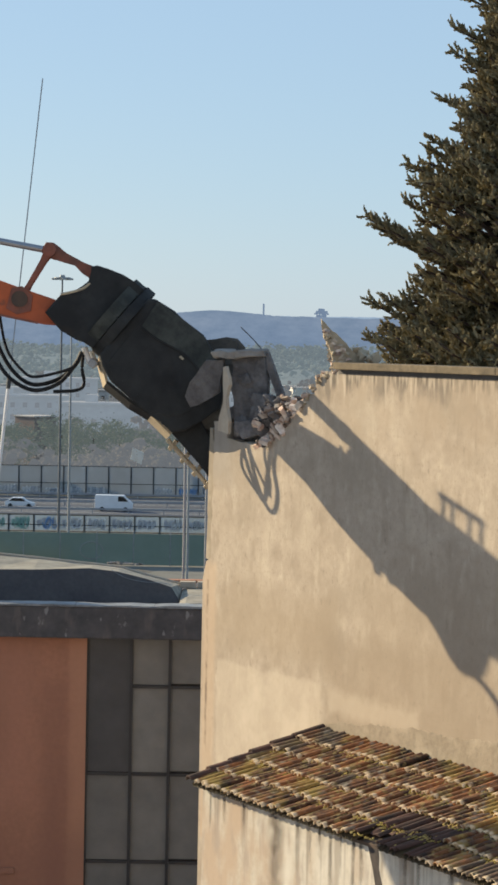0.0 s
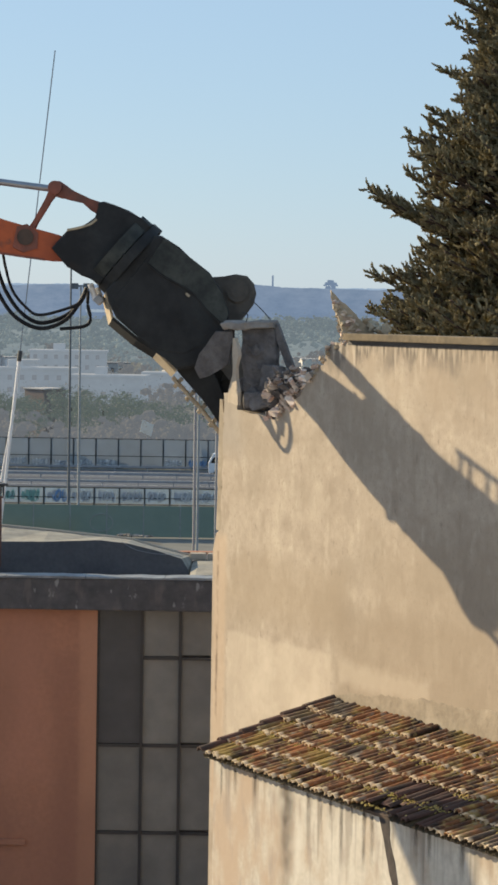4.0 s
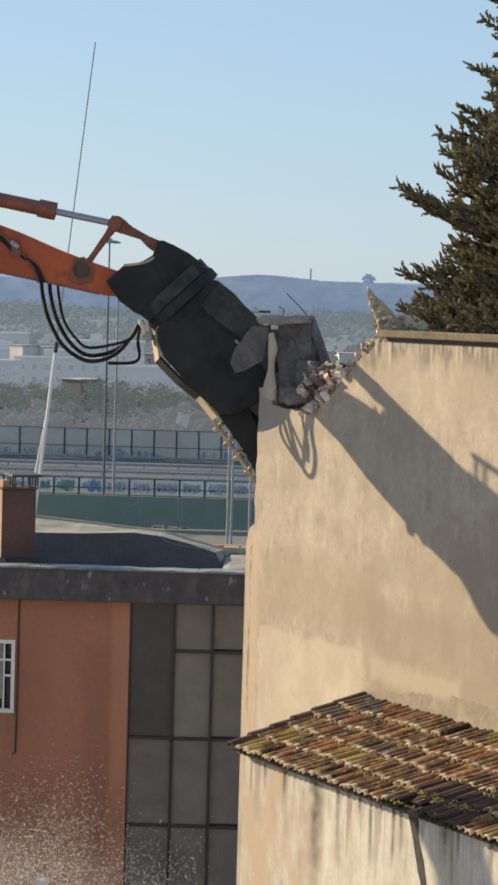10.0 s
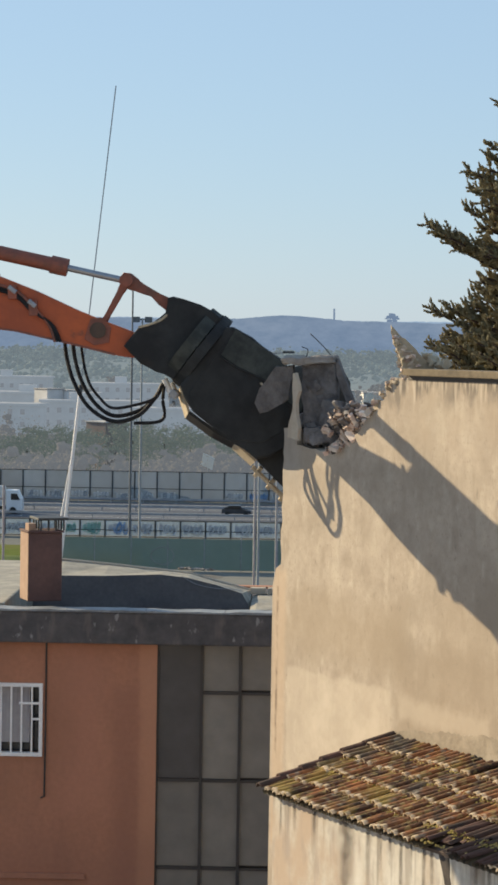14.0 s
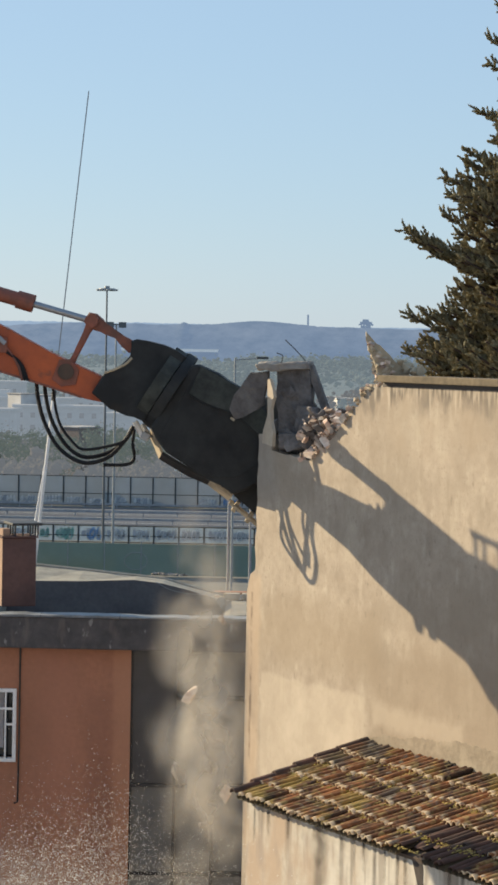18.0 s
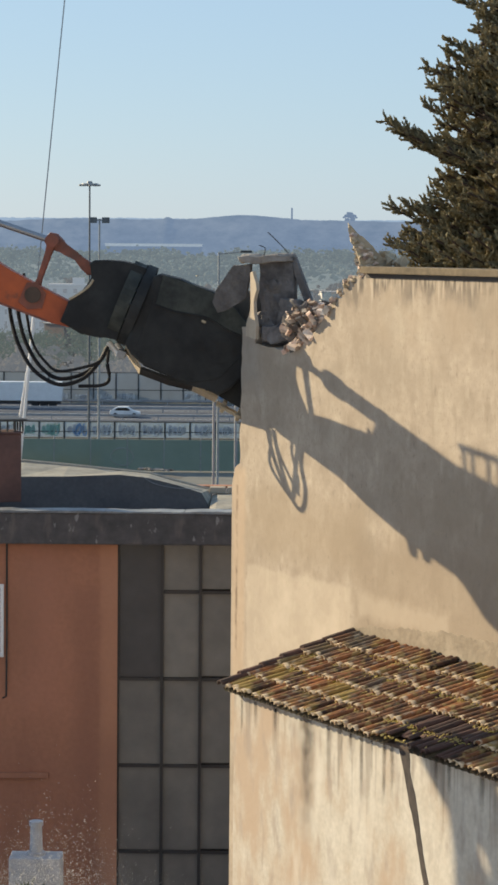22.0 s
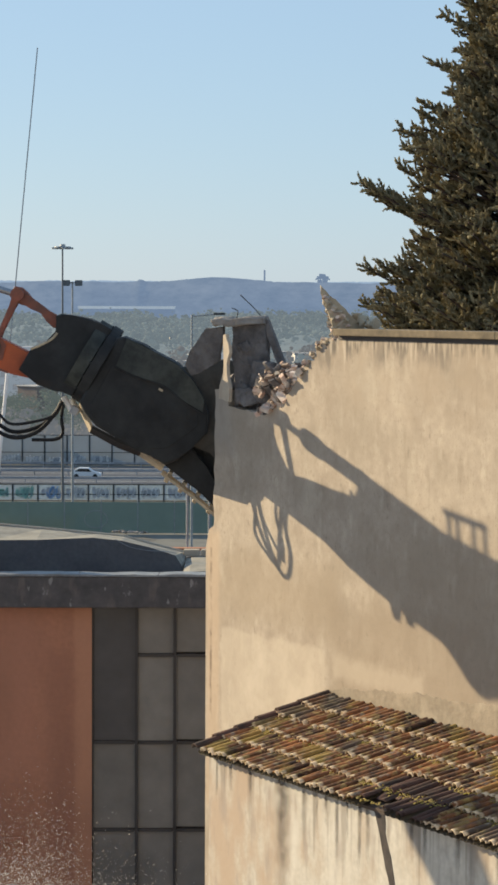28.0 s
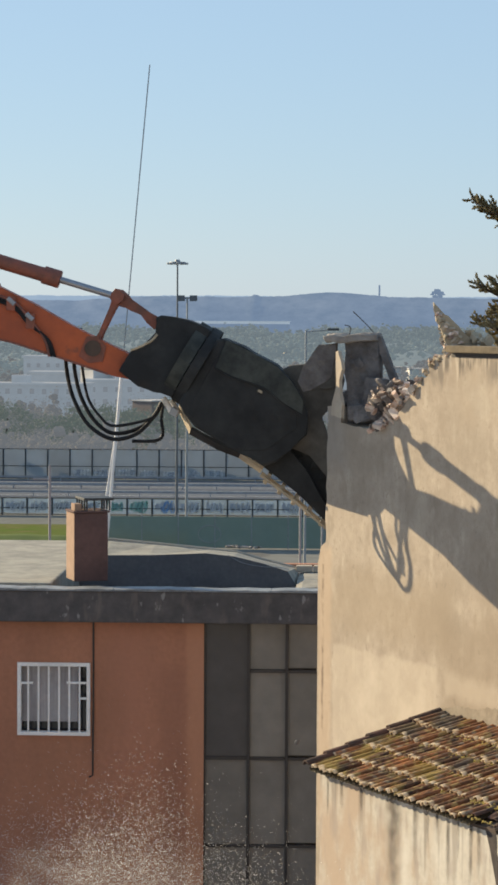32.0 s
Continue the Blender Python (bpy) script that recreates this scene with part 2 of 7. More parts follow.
add_patch(M_ORANGE_WALL, (0.27, 0.125, 0.085), -12.0, -2.6, 0.5, 4.4, 0.6, 0.4, 0.35, 0.6)
M_FLASH = mat("pale roof flashing", (0.30, 0.32, 0.34), (0.13, 0.14, 0.15), 0.6, grain=20)
M_BITUMEN = mat("dark bitumen", (0.11, 0.112, 0.122), (0.145, 0.146, 0.152), 0.95, grain=12, spec=0.05)
M_GRAVEL = mat("pale roof screed", (0.34, 0.32, 0.27), (0.22, 0.21, 0.185), 0.95, grain=9, stain=1.5)
M_PANE = mat("frosted grey panel", (0.195, 0.178, 0.158), (0.15, 0.138, 0.125), 0.35, grain=3, stain=0.7, bump=0.05, rand=0.14)
M_PANE_DARK = mat("dark panel", (0.056, 0.051, 0.054), (0.075, 0.069, 0.070), 0.4, grain=3, stain=0.7, bump=0.05, rand=0.1)
M_MULLION = mat("dark mullion", (0.042, 0.036, 0.035), None, 0.5)
M_WHITE = mat("white painted metal", (0.82, 0.81, 0.80), (0.72, 0.71, 0.70), 0.5)
M_CURTAIN = mat("pale curtain", (0.46, 0.44, 0.45), (0.34, 0.32, 0.33), 0.9, grain=6, stretch=(6, 6, 0.3))
M_DARKGLASS = mat("dark glass", (0.02, 0.022, 0.026), None, 0.1, grain=2, bump=0.02)
M_STEEL = mat("black worn steel", (0.019, 0.0195, 0.021), (0.033, 0.035, 0.036), 0.7, 0.0, spec=0.2, grain=7, stain=1.6, bump=0.25, dist=0.01)
add_layer(M_STEEL, (0.035, 0.028, 0.022), 2.5, 0.58, 0.72, (1, 1, 1), 0.5)
M_STEEL_DUSTY = mat("dusty black steel", (0.030, 0.034, 0.033), (0.065, 0.070, 0.064), 0.75, 0.0, spec=0.2, grain=9, stain=2.5, bump=0.3, dist=0.01)
M_JAW = mat("dusty worn jaw steel", (0.075, 0.069, 0.062), (0.12, 0.11, 0.096), 0.8, 0.0, spec=0.2, grain=8, stain=2.2, bump=0.3, dist=0.01)
# pale tone stands in for sun on edges and undersides of dark steel
M_STEEL_EDGE = mat("pale lit-tone steel edge", (0.46, 0.38, 0.27), (0.30, 0.25, 0.18), 0.8, 0.0, grain=9, stain=3)
M_ARM = mat("orange machine paint", (0.42, 0.085, 0.022), (0.30, 0.06, 0.02), 0.6, grain=6, stain=1.2, bump=0.1)
add_layer(M_ARM, (0.10, 0.045, 0.03), 4.0, 0.62, 0.72, (1, 1, 1), 0.6)
M_LINK = mat("worn red machine paint", (0.25, 0.07, 0.04), (0.13, 0.05, 0.035), 0.6, grain=8, stain=3)
M_CHROME = mat("chromed rod", (0.33, 0.34, 0.37), (0.26, 0.26, 0.28), 0.28, 1.0, bump=0.02)
M_RUBBER = mat("black rubber hose", (0.012, 0.012, 0.014), (0.02, 0.02, 0.022), 0.6, grain=20, spec=0.15)
M_CONCRETE = mat("grey broken concrete", (0.165, 0.155, 0.155), (0.085, 0.078, 0.078), 0.95, grain=9, stain=3, bump=1.0, dist=0.05, rand=0.12)
M_PALECONCRETE = mat("pale broken concrete", (0.30, 0.27, 0.24), (0.20, 0.18, 0.165), 0.95, grain=9, stain=3, bump=1.0, dist=0.04)
M_BRICK = mat("broken pale brick", (0.42, 0.28, 0.22), (0.62, 0.54, 0.46), 0.95, grain=14, stain=5, bump=0.8, dist=0.015, rand=0.55)
M_COPING = mat("stone coping", (0.165, 0.128, 0.082), (0.07, 0.056, 0.038), 0.9, grain=12, stain=2, bump=0.6, dist=0.01)
M_TILE = mat("lichened clay tile", (0.270, 0.108, 0.040), (0.046, 0.031, 0.025), 0.95, grain=16, stain=2.6, bump=0.9, dist=0.012, rand=0.5)
add_layer(M_TILE, (0.34, 0.25, 0.10), 7.5, 0.54, 0.62, (1, 1, 1), 0.65)
add_layer(M_TILE, (0.44, 0.31, 0.075), 0.9, 0.56, 0.64, (1, 1, 1), 0.55)
add_layer(M_TILE, (0.085, 0.070, 0.060), 0.7, 0.55, 0.62, (1, 1, 1), 0.7)
add_layer(M_TILE, (0.33, 0.26, 0.08), 1.8, 0.58, 0.65, (1, 1, 1), 0.4)
add_layer(M_TILE, (0.30, 0.28, 0.24), 5.0, 0.60, 0.70, (1, 1, 1), 0.6)
# pale lichen gathers on each tile's lower lip
tn, tl = M_TILE.node_tree.nodes, M_TILE.node_tree.links
tb = tn["Principled BSDF"]
t_old = tb.inputs["Base Color"].links[0].from_socket
t_co, t_sx, t_mr, t_nz, t_mu, t_mx = (tn.new(k) for k in ("ShaderNodeTexCoord", "ShaderNodeSeparateXYZ", "ShaderNodeMapRange", "ShaderNodeTexNoise", "ShaderNodeMath", "ShaderNodeMix"))
tl.new(t_co.outputs["Object"], t_sx.inputs[0])
tl.new(t_sx.outputs[1], t_mr.inputs[0])
t_mr.inputs["From Min"].default_value, t_mr.inputs["From Max"].default_value = 0.475, 0.535
t_mr.inputs["To Max"].default_value = 1.5
t_nz.inputs["Scale"].default_value = 9.0
t_oi, t_ad = tn.new("ShaderNodeObjectInfo"), tn.new("ShaderNodeVectorMath")
tl.new(t_co.outputs["Object"], t_ad.inputs[0])
tl.new(t_oi.outputs["Location"], t_ad.inputs[1])
tl.new(t_ad.outputs[0], t_nz.inputs["Vector"])
t_mu.operation, t_mu.use_clamp = "MULTIPLY", True
tl.new(t_mr.outputs[0], t_mu.inputs[0])
t_nr = tn.new("ShaderNodeMapRange")
t_nr.inputs["From Min"].default_value, t_nr.inputs["From Max"].default_value = 0.40, 0.60
tl.new(t_nz.outputs[0], t_nr.inputs[0])
tl.new(t_nr.outputs[0], t_mu.inputs[1])
t_mx.data_type = "RGBA"
t_mx.inputs[7].default_value = (0.68, 0.54, 0.37, 1)
tl.new(t_mu.outputs[0], t_mx.inputs[0])
tl.new(t_old, t_mx.inputs[6])
tl.new(t_mx.outputs[2], tb.inputs["Base Color"])
M_MORTAR = mat("crumbled mortar", (0.42, 0.35, 0.25), (0.30, 0.25, 0.18), 0.95, grain=9, stain=4, bump=0.9, dist=0.02)
M_LEAF = mat("dark conifer foliage", (0.180, 0.170, 0.105), (0.370, 0.330, 0.215), 0.75, grain=2, stain=0.6, bump=0.0, mix=0.9, spec=0.2)


def vary_islands(m, low, high):
    """Every shoot or clump of one mesh takes its own shade."""
    n, ln = m.node_tree.nodes, m.node_tree.links
    b = n["Principled BSDF"]
    geo, mr, mx = n.new("ShaderNodeNewGeometry"), n.new("ShaderNodeMapRange"), n.new("ShaderNodeMix")
    mr.inputs["To Min"].default_value, mr.inputs["To Max"].default_value = low, high
    ln.new(geo.outputs["Random Per Island"], mr.inputs[0])
    mx.data_type, mx.blend_type = "RGBA", "MULTIPLY"
    mx.inputs[0].default_value = 1.0
    ln.new(b.inputs["Base Color"].links[0].from_socket, mx.inputs[6])
    ln.new(mr.outputs[0], mx.inputs[7])
    ln.new(mx.outputs[2], b.inputs["Base Color"])


vary_islands(M_LEAF, 0.5, 1.45)
M_LEAF_FAR = mat("hazed distant foliage", (0.050, 0.048, 0.036), (0.120, 0.098, 0.072), 0.95, grain=0.3, stain=0.03, bump=0.0, mix=0.9, spec=0.0)
M_LEAF_FAR.node_tree.nodes["Principled BSDF"].inputs["Emission Color"].default_value = (0.060, 0.066, 0.074, 1)  # haze painted in as emission, for daylight scattered in the air
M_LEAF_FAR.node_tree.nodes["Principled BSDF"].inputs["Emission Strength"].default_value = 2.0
M_PINE = mat("hazed dark pine foliage", (0.060, 0.074, 0.048), (0.115, 0.118, 0.080), 0.95, grain=0.4, stain=0.1, bump=0.0, mix=0.9, spec=0.0)
M_PINE.node_tree.nodes["Principled BSDF"].inputs["Emission Color"].default_value = (0.046, 0.056, 0.056, 1)  # emission imitates the haze of scattered daylight before the pines
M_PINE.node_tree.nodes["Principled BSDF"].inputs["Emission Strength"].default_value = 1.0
M_BARK = mat("conifer bark", (0.09, 0.06, 0.045), (0.06, 0.045, 0.035), 0.95, grain=12, stretch=(3, 3, 0.4))
M_GROUND = mat("dry ground", (0.22, 0.217, 0.20), (0.17, 0.172, 0.155), 0.98, grain=0.6, stain=0.02, bump=0.0, spec=0.0)
M_YARD = mat("pale light-bouncing yard", (0.43, 0.43, 0.44), (0.37, 0.37, 0.38), 0.98, grain=3, stain=0.2, bump=0.2)
M_DUST = mat("pale mineral dust", (0.62, 0.58, 0.53), (0.54, 0.50, 0.46), 1.0, grain=1, stain=0.5, bump=0.0, spec=0.0)
M_HAZE = mat("thin mineral dust", (0.64, 0.60, 0.55), (0.56, 0.52, 0.48), 1.0, grain=1, stain=0.5, bump=0.0, spec=0.0)
M_MIST = mat("fine water mist", (0.78, 0.77, 0.76), (0.72, 0.70, 0.69), 0.9, grain=1, stain=0.5, bump=0.0, spec=0.0)
M_WATER = mat("white water spray", (0.72, 0.70, 0.68), (0.66, 0.62, 0.60), 0.6, grain=1, stain=0.5, bump=0.0)
M_ASPHALT = mat("grey asphalt", (0.070, 0.086, 0.114), (0.055, 0.068, 0.092), 0.9, grain=1, stain=0.06, bump=0.0)
M_GRASS = mat("green verge", (0.10, 0.15, 0.035), (0.15, 0.15, 0.06), 0.95, grain=0.8, stain=0.15, bump=0.0, spec=0.0)
M_BANK = mat("weedy brown bank", (0.15, 0.145, 0.135), (0.22, 0.205, 0.18), 0.98, grain=1.5, stain=0.2, bump=0.0, spec=0.0)
add_patch(M_BANK, (0.125, 0.160, 0.055), -62.0, -27.0, -12.0, -5.0, 1.5, 0.85, 0.8, 0.3)
M_MESH = mat("dark green screen netting", (0.105, 0.160, 0.180), (0.19, 0.235, 0.240), 0.9, grain=0.8, stain=0.09, bump=0.0)
add_patch(M_MESH, (0.20, 0.185, 0.13), -30.0, -18.0, -0.5, 1.7, 0.9, 0.7, 0.5, 0.5)
M_POST = mat("grey galvanised post", (0.30, 0.32, 0.34), (0.24, 0.26, 0.28), 0.6, 0.2, grain=4, bump=0.0)
M_MAST = mat("grey steel mast", (0.13, 0.145, 0.165), None, 0.6, 0.2, grain=4, bump=0.0)
M_POST_DARK = mat("dark post", (0.05, 0.055, 0.06), None, 0.6, 0.2, grain=4, bump=0.0)
M_BARRIER = mat("hazed acrylic barrier panel", (0.46, 0.52, 0.57), (0.36, 0.42, 0.47), 0.5, grain=0.4, stain=0.15, bump=0.0, rand=0.12)
M_BARRIER2 = mat("grey acrylic barrier panel", (0.50, 0.53, 0.55), (0.42, 0.45, 0.47), 0.4, grain=0.4, stain=0.15, bump=0.0, rand=0.12)
M_GRAF_W = mat("white spray paint", (0.75, 0.77, 0.80), (0.62, 0.65, 0.68), 0.7, grain=2, bump=0.0)
M_GRAF_P = mat("pale grey spray paint", (0.55, 0.58, 0.63), (0.42, 0.45, 0.50), 0.7, grain=2, bump=0.0)
M_GRAF_B = mat("blue spray paint", (0.24, 0.43, 0.68), (0.34, 0.46, 0.62), 0.7, grain=2, bump=0.0)
M_GRAF_G = mat("green spray paint", (0.30, 0.56, 0.52), (0.36, 0.50, 0.52), 0.7, grain=2, bump=0.0)
M_RAIL = mat("steel guard rail", (0.33, 0.34, 0.36), (0.25, 0.26, 0.28), 0.5, 0.2, bump=0.0)
M_CARWHITE = mat("white car paint", (0.72, 0.74, 0.77), (0.66, 0.68, 0.71), 0.3, bump=0.0)
M_CARBLUE = mat("blue grey truck side", (0.30, 0.38, 0.52), (0.26, 0.33, 0.46), 0.4, bump=0.0)
M_CARDARK = mat("dark car paint", (0.05, 0.055, 0.065), None, 0.25, bump=0.0)
M_TYRE = mat("tyre rubber", (0.02, 0.02, 0.02), None, 0.8, bump=0.0)
M_HOUSE = mat("far pale render", (0.56, 0.55, 0.54), (0.48, 0.47, 0.46), 0.95, grain=0.4, stain=0.08, bump=0.0, rand=0.25)
M_HOUSE2 = mat("far brick red render", (0.34, 0.28, 0.25), (0.28, 0.23, 0.21), 0.95, grain=0.4, stain=0.08, bump=0.0, rand=0.2)
M_ROOFFAR = mat("far grey roof", (0.44, 0.42, 0.41), (0.34, 0.33, 0.32), 0.95, grain=0.4, stain=0.08, bump=0.0, rand=0.25)


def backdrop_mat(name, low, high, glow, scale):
    """Far surfaces: matt, with haze from much air painted on as a faint glow."""
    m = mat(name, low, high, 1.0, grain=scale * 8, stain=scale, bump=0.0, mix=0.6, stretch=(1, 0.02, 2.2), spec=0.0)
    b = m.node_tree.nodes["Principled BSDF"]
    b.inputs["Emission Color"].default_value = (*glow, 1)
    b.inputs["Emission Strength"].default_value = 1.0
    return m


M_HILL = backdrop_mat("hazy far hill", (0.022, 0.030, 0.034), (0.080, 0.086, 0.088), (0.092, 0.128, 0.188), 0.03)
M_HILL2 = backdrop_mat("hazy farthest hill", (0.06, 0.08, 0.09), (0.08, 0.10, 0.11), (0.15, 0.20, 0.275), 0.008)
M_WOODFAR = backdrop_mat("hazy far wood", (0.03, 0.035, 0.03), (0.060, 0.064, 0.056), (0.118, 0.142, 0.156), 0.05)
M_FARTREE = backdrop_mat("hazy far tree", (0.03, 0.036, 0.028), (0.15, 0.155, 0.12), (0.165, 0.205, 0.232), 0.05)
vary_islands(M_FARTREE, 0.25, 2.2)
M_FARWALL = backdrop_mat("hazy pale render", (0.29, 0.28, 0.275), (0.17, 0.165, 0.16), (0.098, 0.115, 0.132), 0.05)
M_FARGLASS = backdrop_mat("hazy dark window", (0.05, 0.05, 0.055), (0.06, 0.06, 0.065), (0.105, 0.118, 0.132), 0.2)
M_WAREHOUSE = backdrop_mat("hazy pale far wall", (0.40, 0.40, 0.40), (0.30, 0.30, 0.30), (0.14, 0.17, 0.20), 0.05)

def let_light_through(m, share_of, colour, veil=0.0, billow=1.0, dense=0.0):
    """Thin stuff that the sun shines through: part of it is translucent."""
    n, ln = m.node_tree.nodes, m.node_tree.links
    tr, mx = n.new("ShaderNodeBsdfTranslucent"), n.new("ShaderNodeMixShader")
    tr.inputs["Color"].default_value = (*colour, 1)
    mx.inputs[0].default_value = share_of
    ln.new(n["Principled BSDF"].outputs[0], mx.inputs[1])
    ln.new(tr.outputs[0], mx.inputs[2])
    last = mx.outputs[0]
    if veil:
        # a veil of dust or mist is mostly air: dense in its billows, thinning out to its rim
        tp, m2 = n.new("ShaderNodeBsdfTransparent"), n.new("ShaderNodeMixShader")
        co, ds, rim, nz, br, mu = (n.new("ShaderNode" + k) for k in ("TexCoord", "VectorMath", "MapRange", "TexNoise", "MapRange", "Math"))
        ds.operation = "DISTANCE"
        ds.inputs[1].default_value = (0.5, 0.5, 0.5)
        ln.new(co.outputs["Generated"], ds.inputs[0])
        rim.interpolation_type = "SMOOTHSTEP"
        rim.inputs["From Min"].default_value, rim.inputs["From Max"].default_value = 0.5, 0.12
        ln.new(ds.outputs["Value"], rim.inputs[0])
        nz.inputs["Scale"].default_value, nz.inputs["Detail"].default_value, nz.inputs["Roughness"].default_value, nz.inputs["Distortion"].default_value = billow, 6, 0.55, 0.6
        ln.new(co.outputs["Object"], nz.inputs["Vector"])
        br.interpolation_type = "SMOOTHSTEP"
        br.inputs["From Min"].default_value, br.inputs["From Max"].default_value, br.inputs["To Max"].default_value = 0.33 - 0.12 * dense, 0.66 - 0.06 * dense, veil
        ln.new(nz.outputs[0], br.inputs[0])
        mu.operation = "MULTIPLY"
        ln.new(rim.outputs[0], mu.inputs[0])
        ln.new(br.outputs[0], mu.inputs[1])
        ln.new(mu.outputs[0], m2.inputs[0])
        ln.new(tp.outputs[0], m2.inputs[1])
        ln.new(last, m2.inputs[2])
        last = m2.outputs[0]
    ln.new(last, n["Material Output"].inputs["Surface"])


let_light_through(M_DUST, 0.5, (0.60, 0.56, 0.50), 0.62, 1.3, 1.1)
let_light_through(M_HAZE, 0.5, (0.62, 0.58, 0.52), 0.22, 0.8, 0.8)
let_light_through(M_MIST, 0.5, (0.70, 0.69, 0.69), 0.17, 0.9, 0.8)
let_light_through(M_FARTREE, 0.5, (0.05, 0.052, 0.048))
let_light_through(M_LEAF_FAR, 0.4, (0.11, 0.10, 0.075))
let_light_through(M_WATER, 0.5, (0.75, 0.74, 0.73))
let_light_through(M_LEAF, 0.45, (0.42, 0.35, 0.18))
let_light_through(M_BARRIER, 0.45, (0.62, 0.68, 0.73))
let_light_through(M_BARRIER2, 0.45, (0.46, 0.48, 0.50))
let_light_through(M_GRAF_W, 0.6, (0.9, 0.89, 0.87))
let_light_through(M_GRAF_P, 0.4, (0.6, 0.62, 0.66))
let_light_through(M_GRAF_B, 0.5, (0.36, 0.55, 0.78))
let_light_through(M_GRAF_G, 0.5, (0.45, 0.68, 0.60))
let_light_through(M_MESH, 0.5, (0.28, 0.37, 0.385))
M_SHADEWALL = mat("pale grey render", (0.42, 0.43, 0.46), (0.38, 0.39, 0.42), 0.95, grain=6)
M_CHIMNEY = mat("chimney render", (0.135, 0.078, 0.07), (0.10, 0.06, 0.056), 0.95, grain=10, stain=1.5)
# paler tone that brightens the chimney's sunlit face, also on its stub
M_CHIMNEY_PALE = mat("pale orange render", (0.33, 0.225, 0.165), (0.27, 0.18, 0.13), 0.95, grain=10, stain=1.5)
M_VERGE = mat("dark weathered verge tile", (0.10, 0.05, 0.04), (0.045, 0.032, 0.028), 0.95, grain=14, stain=3, bump=0.8, dist=0.012, rand=0.3)
M_RUN = mat("dark run of dirty water", (0.085, 0.07, 0.062), (0.14, 0.115, 0.10), 0.95, grain=12, stain=5)
M_STAIN = mat("black water stain", (0.03, 0.025, 0.025), (0.06, 0.048, 0.044), 0.95, grain=12, stain=5)
M_LEAFGREEN = mat("green spiky leaves", (0.07, 0.10, 0.02), (0.13, 0.15, 0.04), 0.6, grain=8, stain=2, bump=0.0)
M_MOSS = mat("yellow green roof moss", (0.30, 0.25, 0.07), (0.46, 0.35, 0.15), 1.0, grain=20, stain=3, bump=0.5, spec=0.0)


def fade_run(m):
    """A dried run of dirty water: thins out to both sides and towards its lower end, broken by the wall's grain."""
    n, ln = m.node_tree.nodes, m.node_tree.links
    co, sx, ce, ab, side, low, nz, br, m1, m2, tp, mx = (n.new("ShaderNode" + k) for k in ("TexCoord", "SeparateXYZ", "Math", "Math", "MapRange", "MapRange", "TexNoise", "MapRange", "Math", "Math", "BsdfTransparent", "MixShader"))
    ln.new(co.outputs["Generated"], sx.inputs[0])
    ce.operation, ce.inputs[1].default_value = "SUBTRACT", 0.5
    ln.new(sx.outputs[0], ce.inputs[0])
    ab.operation = "ABSOLUTE"
    ln.new(ce.outputs[0], ab.inputs[0])
    side.interpolation_type = "SMOOTHSTEP"
    side.inputs["From Min"].default_value, side.inputs["From Max"].default_value = 0.47, 0.0
    ln.new(ab.outputs[0], side.inputs[0])
    low.inputs["From Min"].default_value, low.inputs["From Max"].default_value, low.inputs["To Max"].default_value = 0.0, 1.0, 0.62
    ln.new(sx.outputs[2], low.inputs[0])
    nz.inputs["Scale"].default_value, nz.inputs["Detail"].default_value = 4.0, 5
    ln.new(co.outputs["Object"], nz.inputs["Vector"])
    br.inputs["From Min"].default_value, br.inputs["From Max"].default_value = 0.22, 0.78
    ln.new(nz.outputs[0], br.inputs[0])
    m1.operation = m2.operation = "MULTIPLY"
    ln.new(side.outputs[0], m1.inputs[0])
    ln.new(low.outputs[0], m1.inputs[1])
    ln.new(m1.outputs[0], m2.inputs[0])
    ln.new(br.outputs[0], m2.inputs[1])
    ln.new(m2.outputs[0], mx.inputs[0])
    ln.new(tp.outputs[0], mx.inputs[1])
    ln.new(n["Principled BSDF"].outputs[0], mx.inputs[2])
    ln.new(mx.outputs[0], n["Material Output"].inputs["Surface"])


fade_run(M_RUN)
# channel colour darkened to deepen the shade between the cover tiles
M_CHANNEL = mat("shade-dark mossy channel tile", (0.04, 0.03, 0.022), (0.07, 0.055, 0.03), 0.95, grain=14, stain=2)

# ---- building helpers ----


def part(name, bm, material, parent=None, label=""):
    """Links a bmesh as one mesh object, under a thing or a part where one is given."""
    me = bpy.data.meshes.new(name)
    bm.to_mesh(me)
    bm.free()
    me.materials.append(material)
    ob = new(name, me)
    ob.parent = parent
    return tagged(ob, label)


def share(name, me, m, parent):
    """One more object on a mesh that its like pieces share."""
    ob = new(name, me)
    ob.parent = parent
    ob.matrix_basis = m
    return ob


def empty(name, m=None):
    ob = new(name)
    if m is not None:
        ob.matrix_world = m
    return ob


def box(x0, x1, y0, y1, z0, z1, bevel=0.0, m=None, bm=None):
    bm = bm or bmesh.new()
    v = [bm.verts.new((x, y, z)) for x in (x0, x1) for y in (y0, y1) for z in (z0, z1)]
    fs = [bm.faces.new([v[i] for i in q]) for q in ((0, 1, 3, 2), (4, 6, 7, 5), (0, 4, 5, 1), (2, 3, 7, 6), (0, 2, 6, 4), (1, 5, 7, 3))]
    if bevel:
        es = {e for f in fs for e in f.edges}
        r = bmesh.ops.bevel(bm, geom=list(es), offset=bevel, segments=2, affect="EDGES", profile=0.6)
        v = list({w for f in r["faces"] for w in f.verts} | {w for w in v if w.is_valid})
    if m is not None:
        bmesh.ops.transform(bm, matrix=m, verts=v)
    return bm


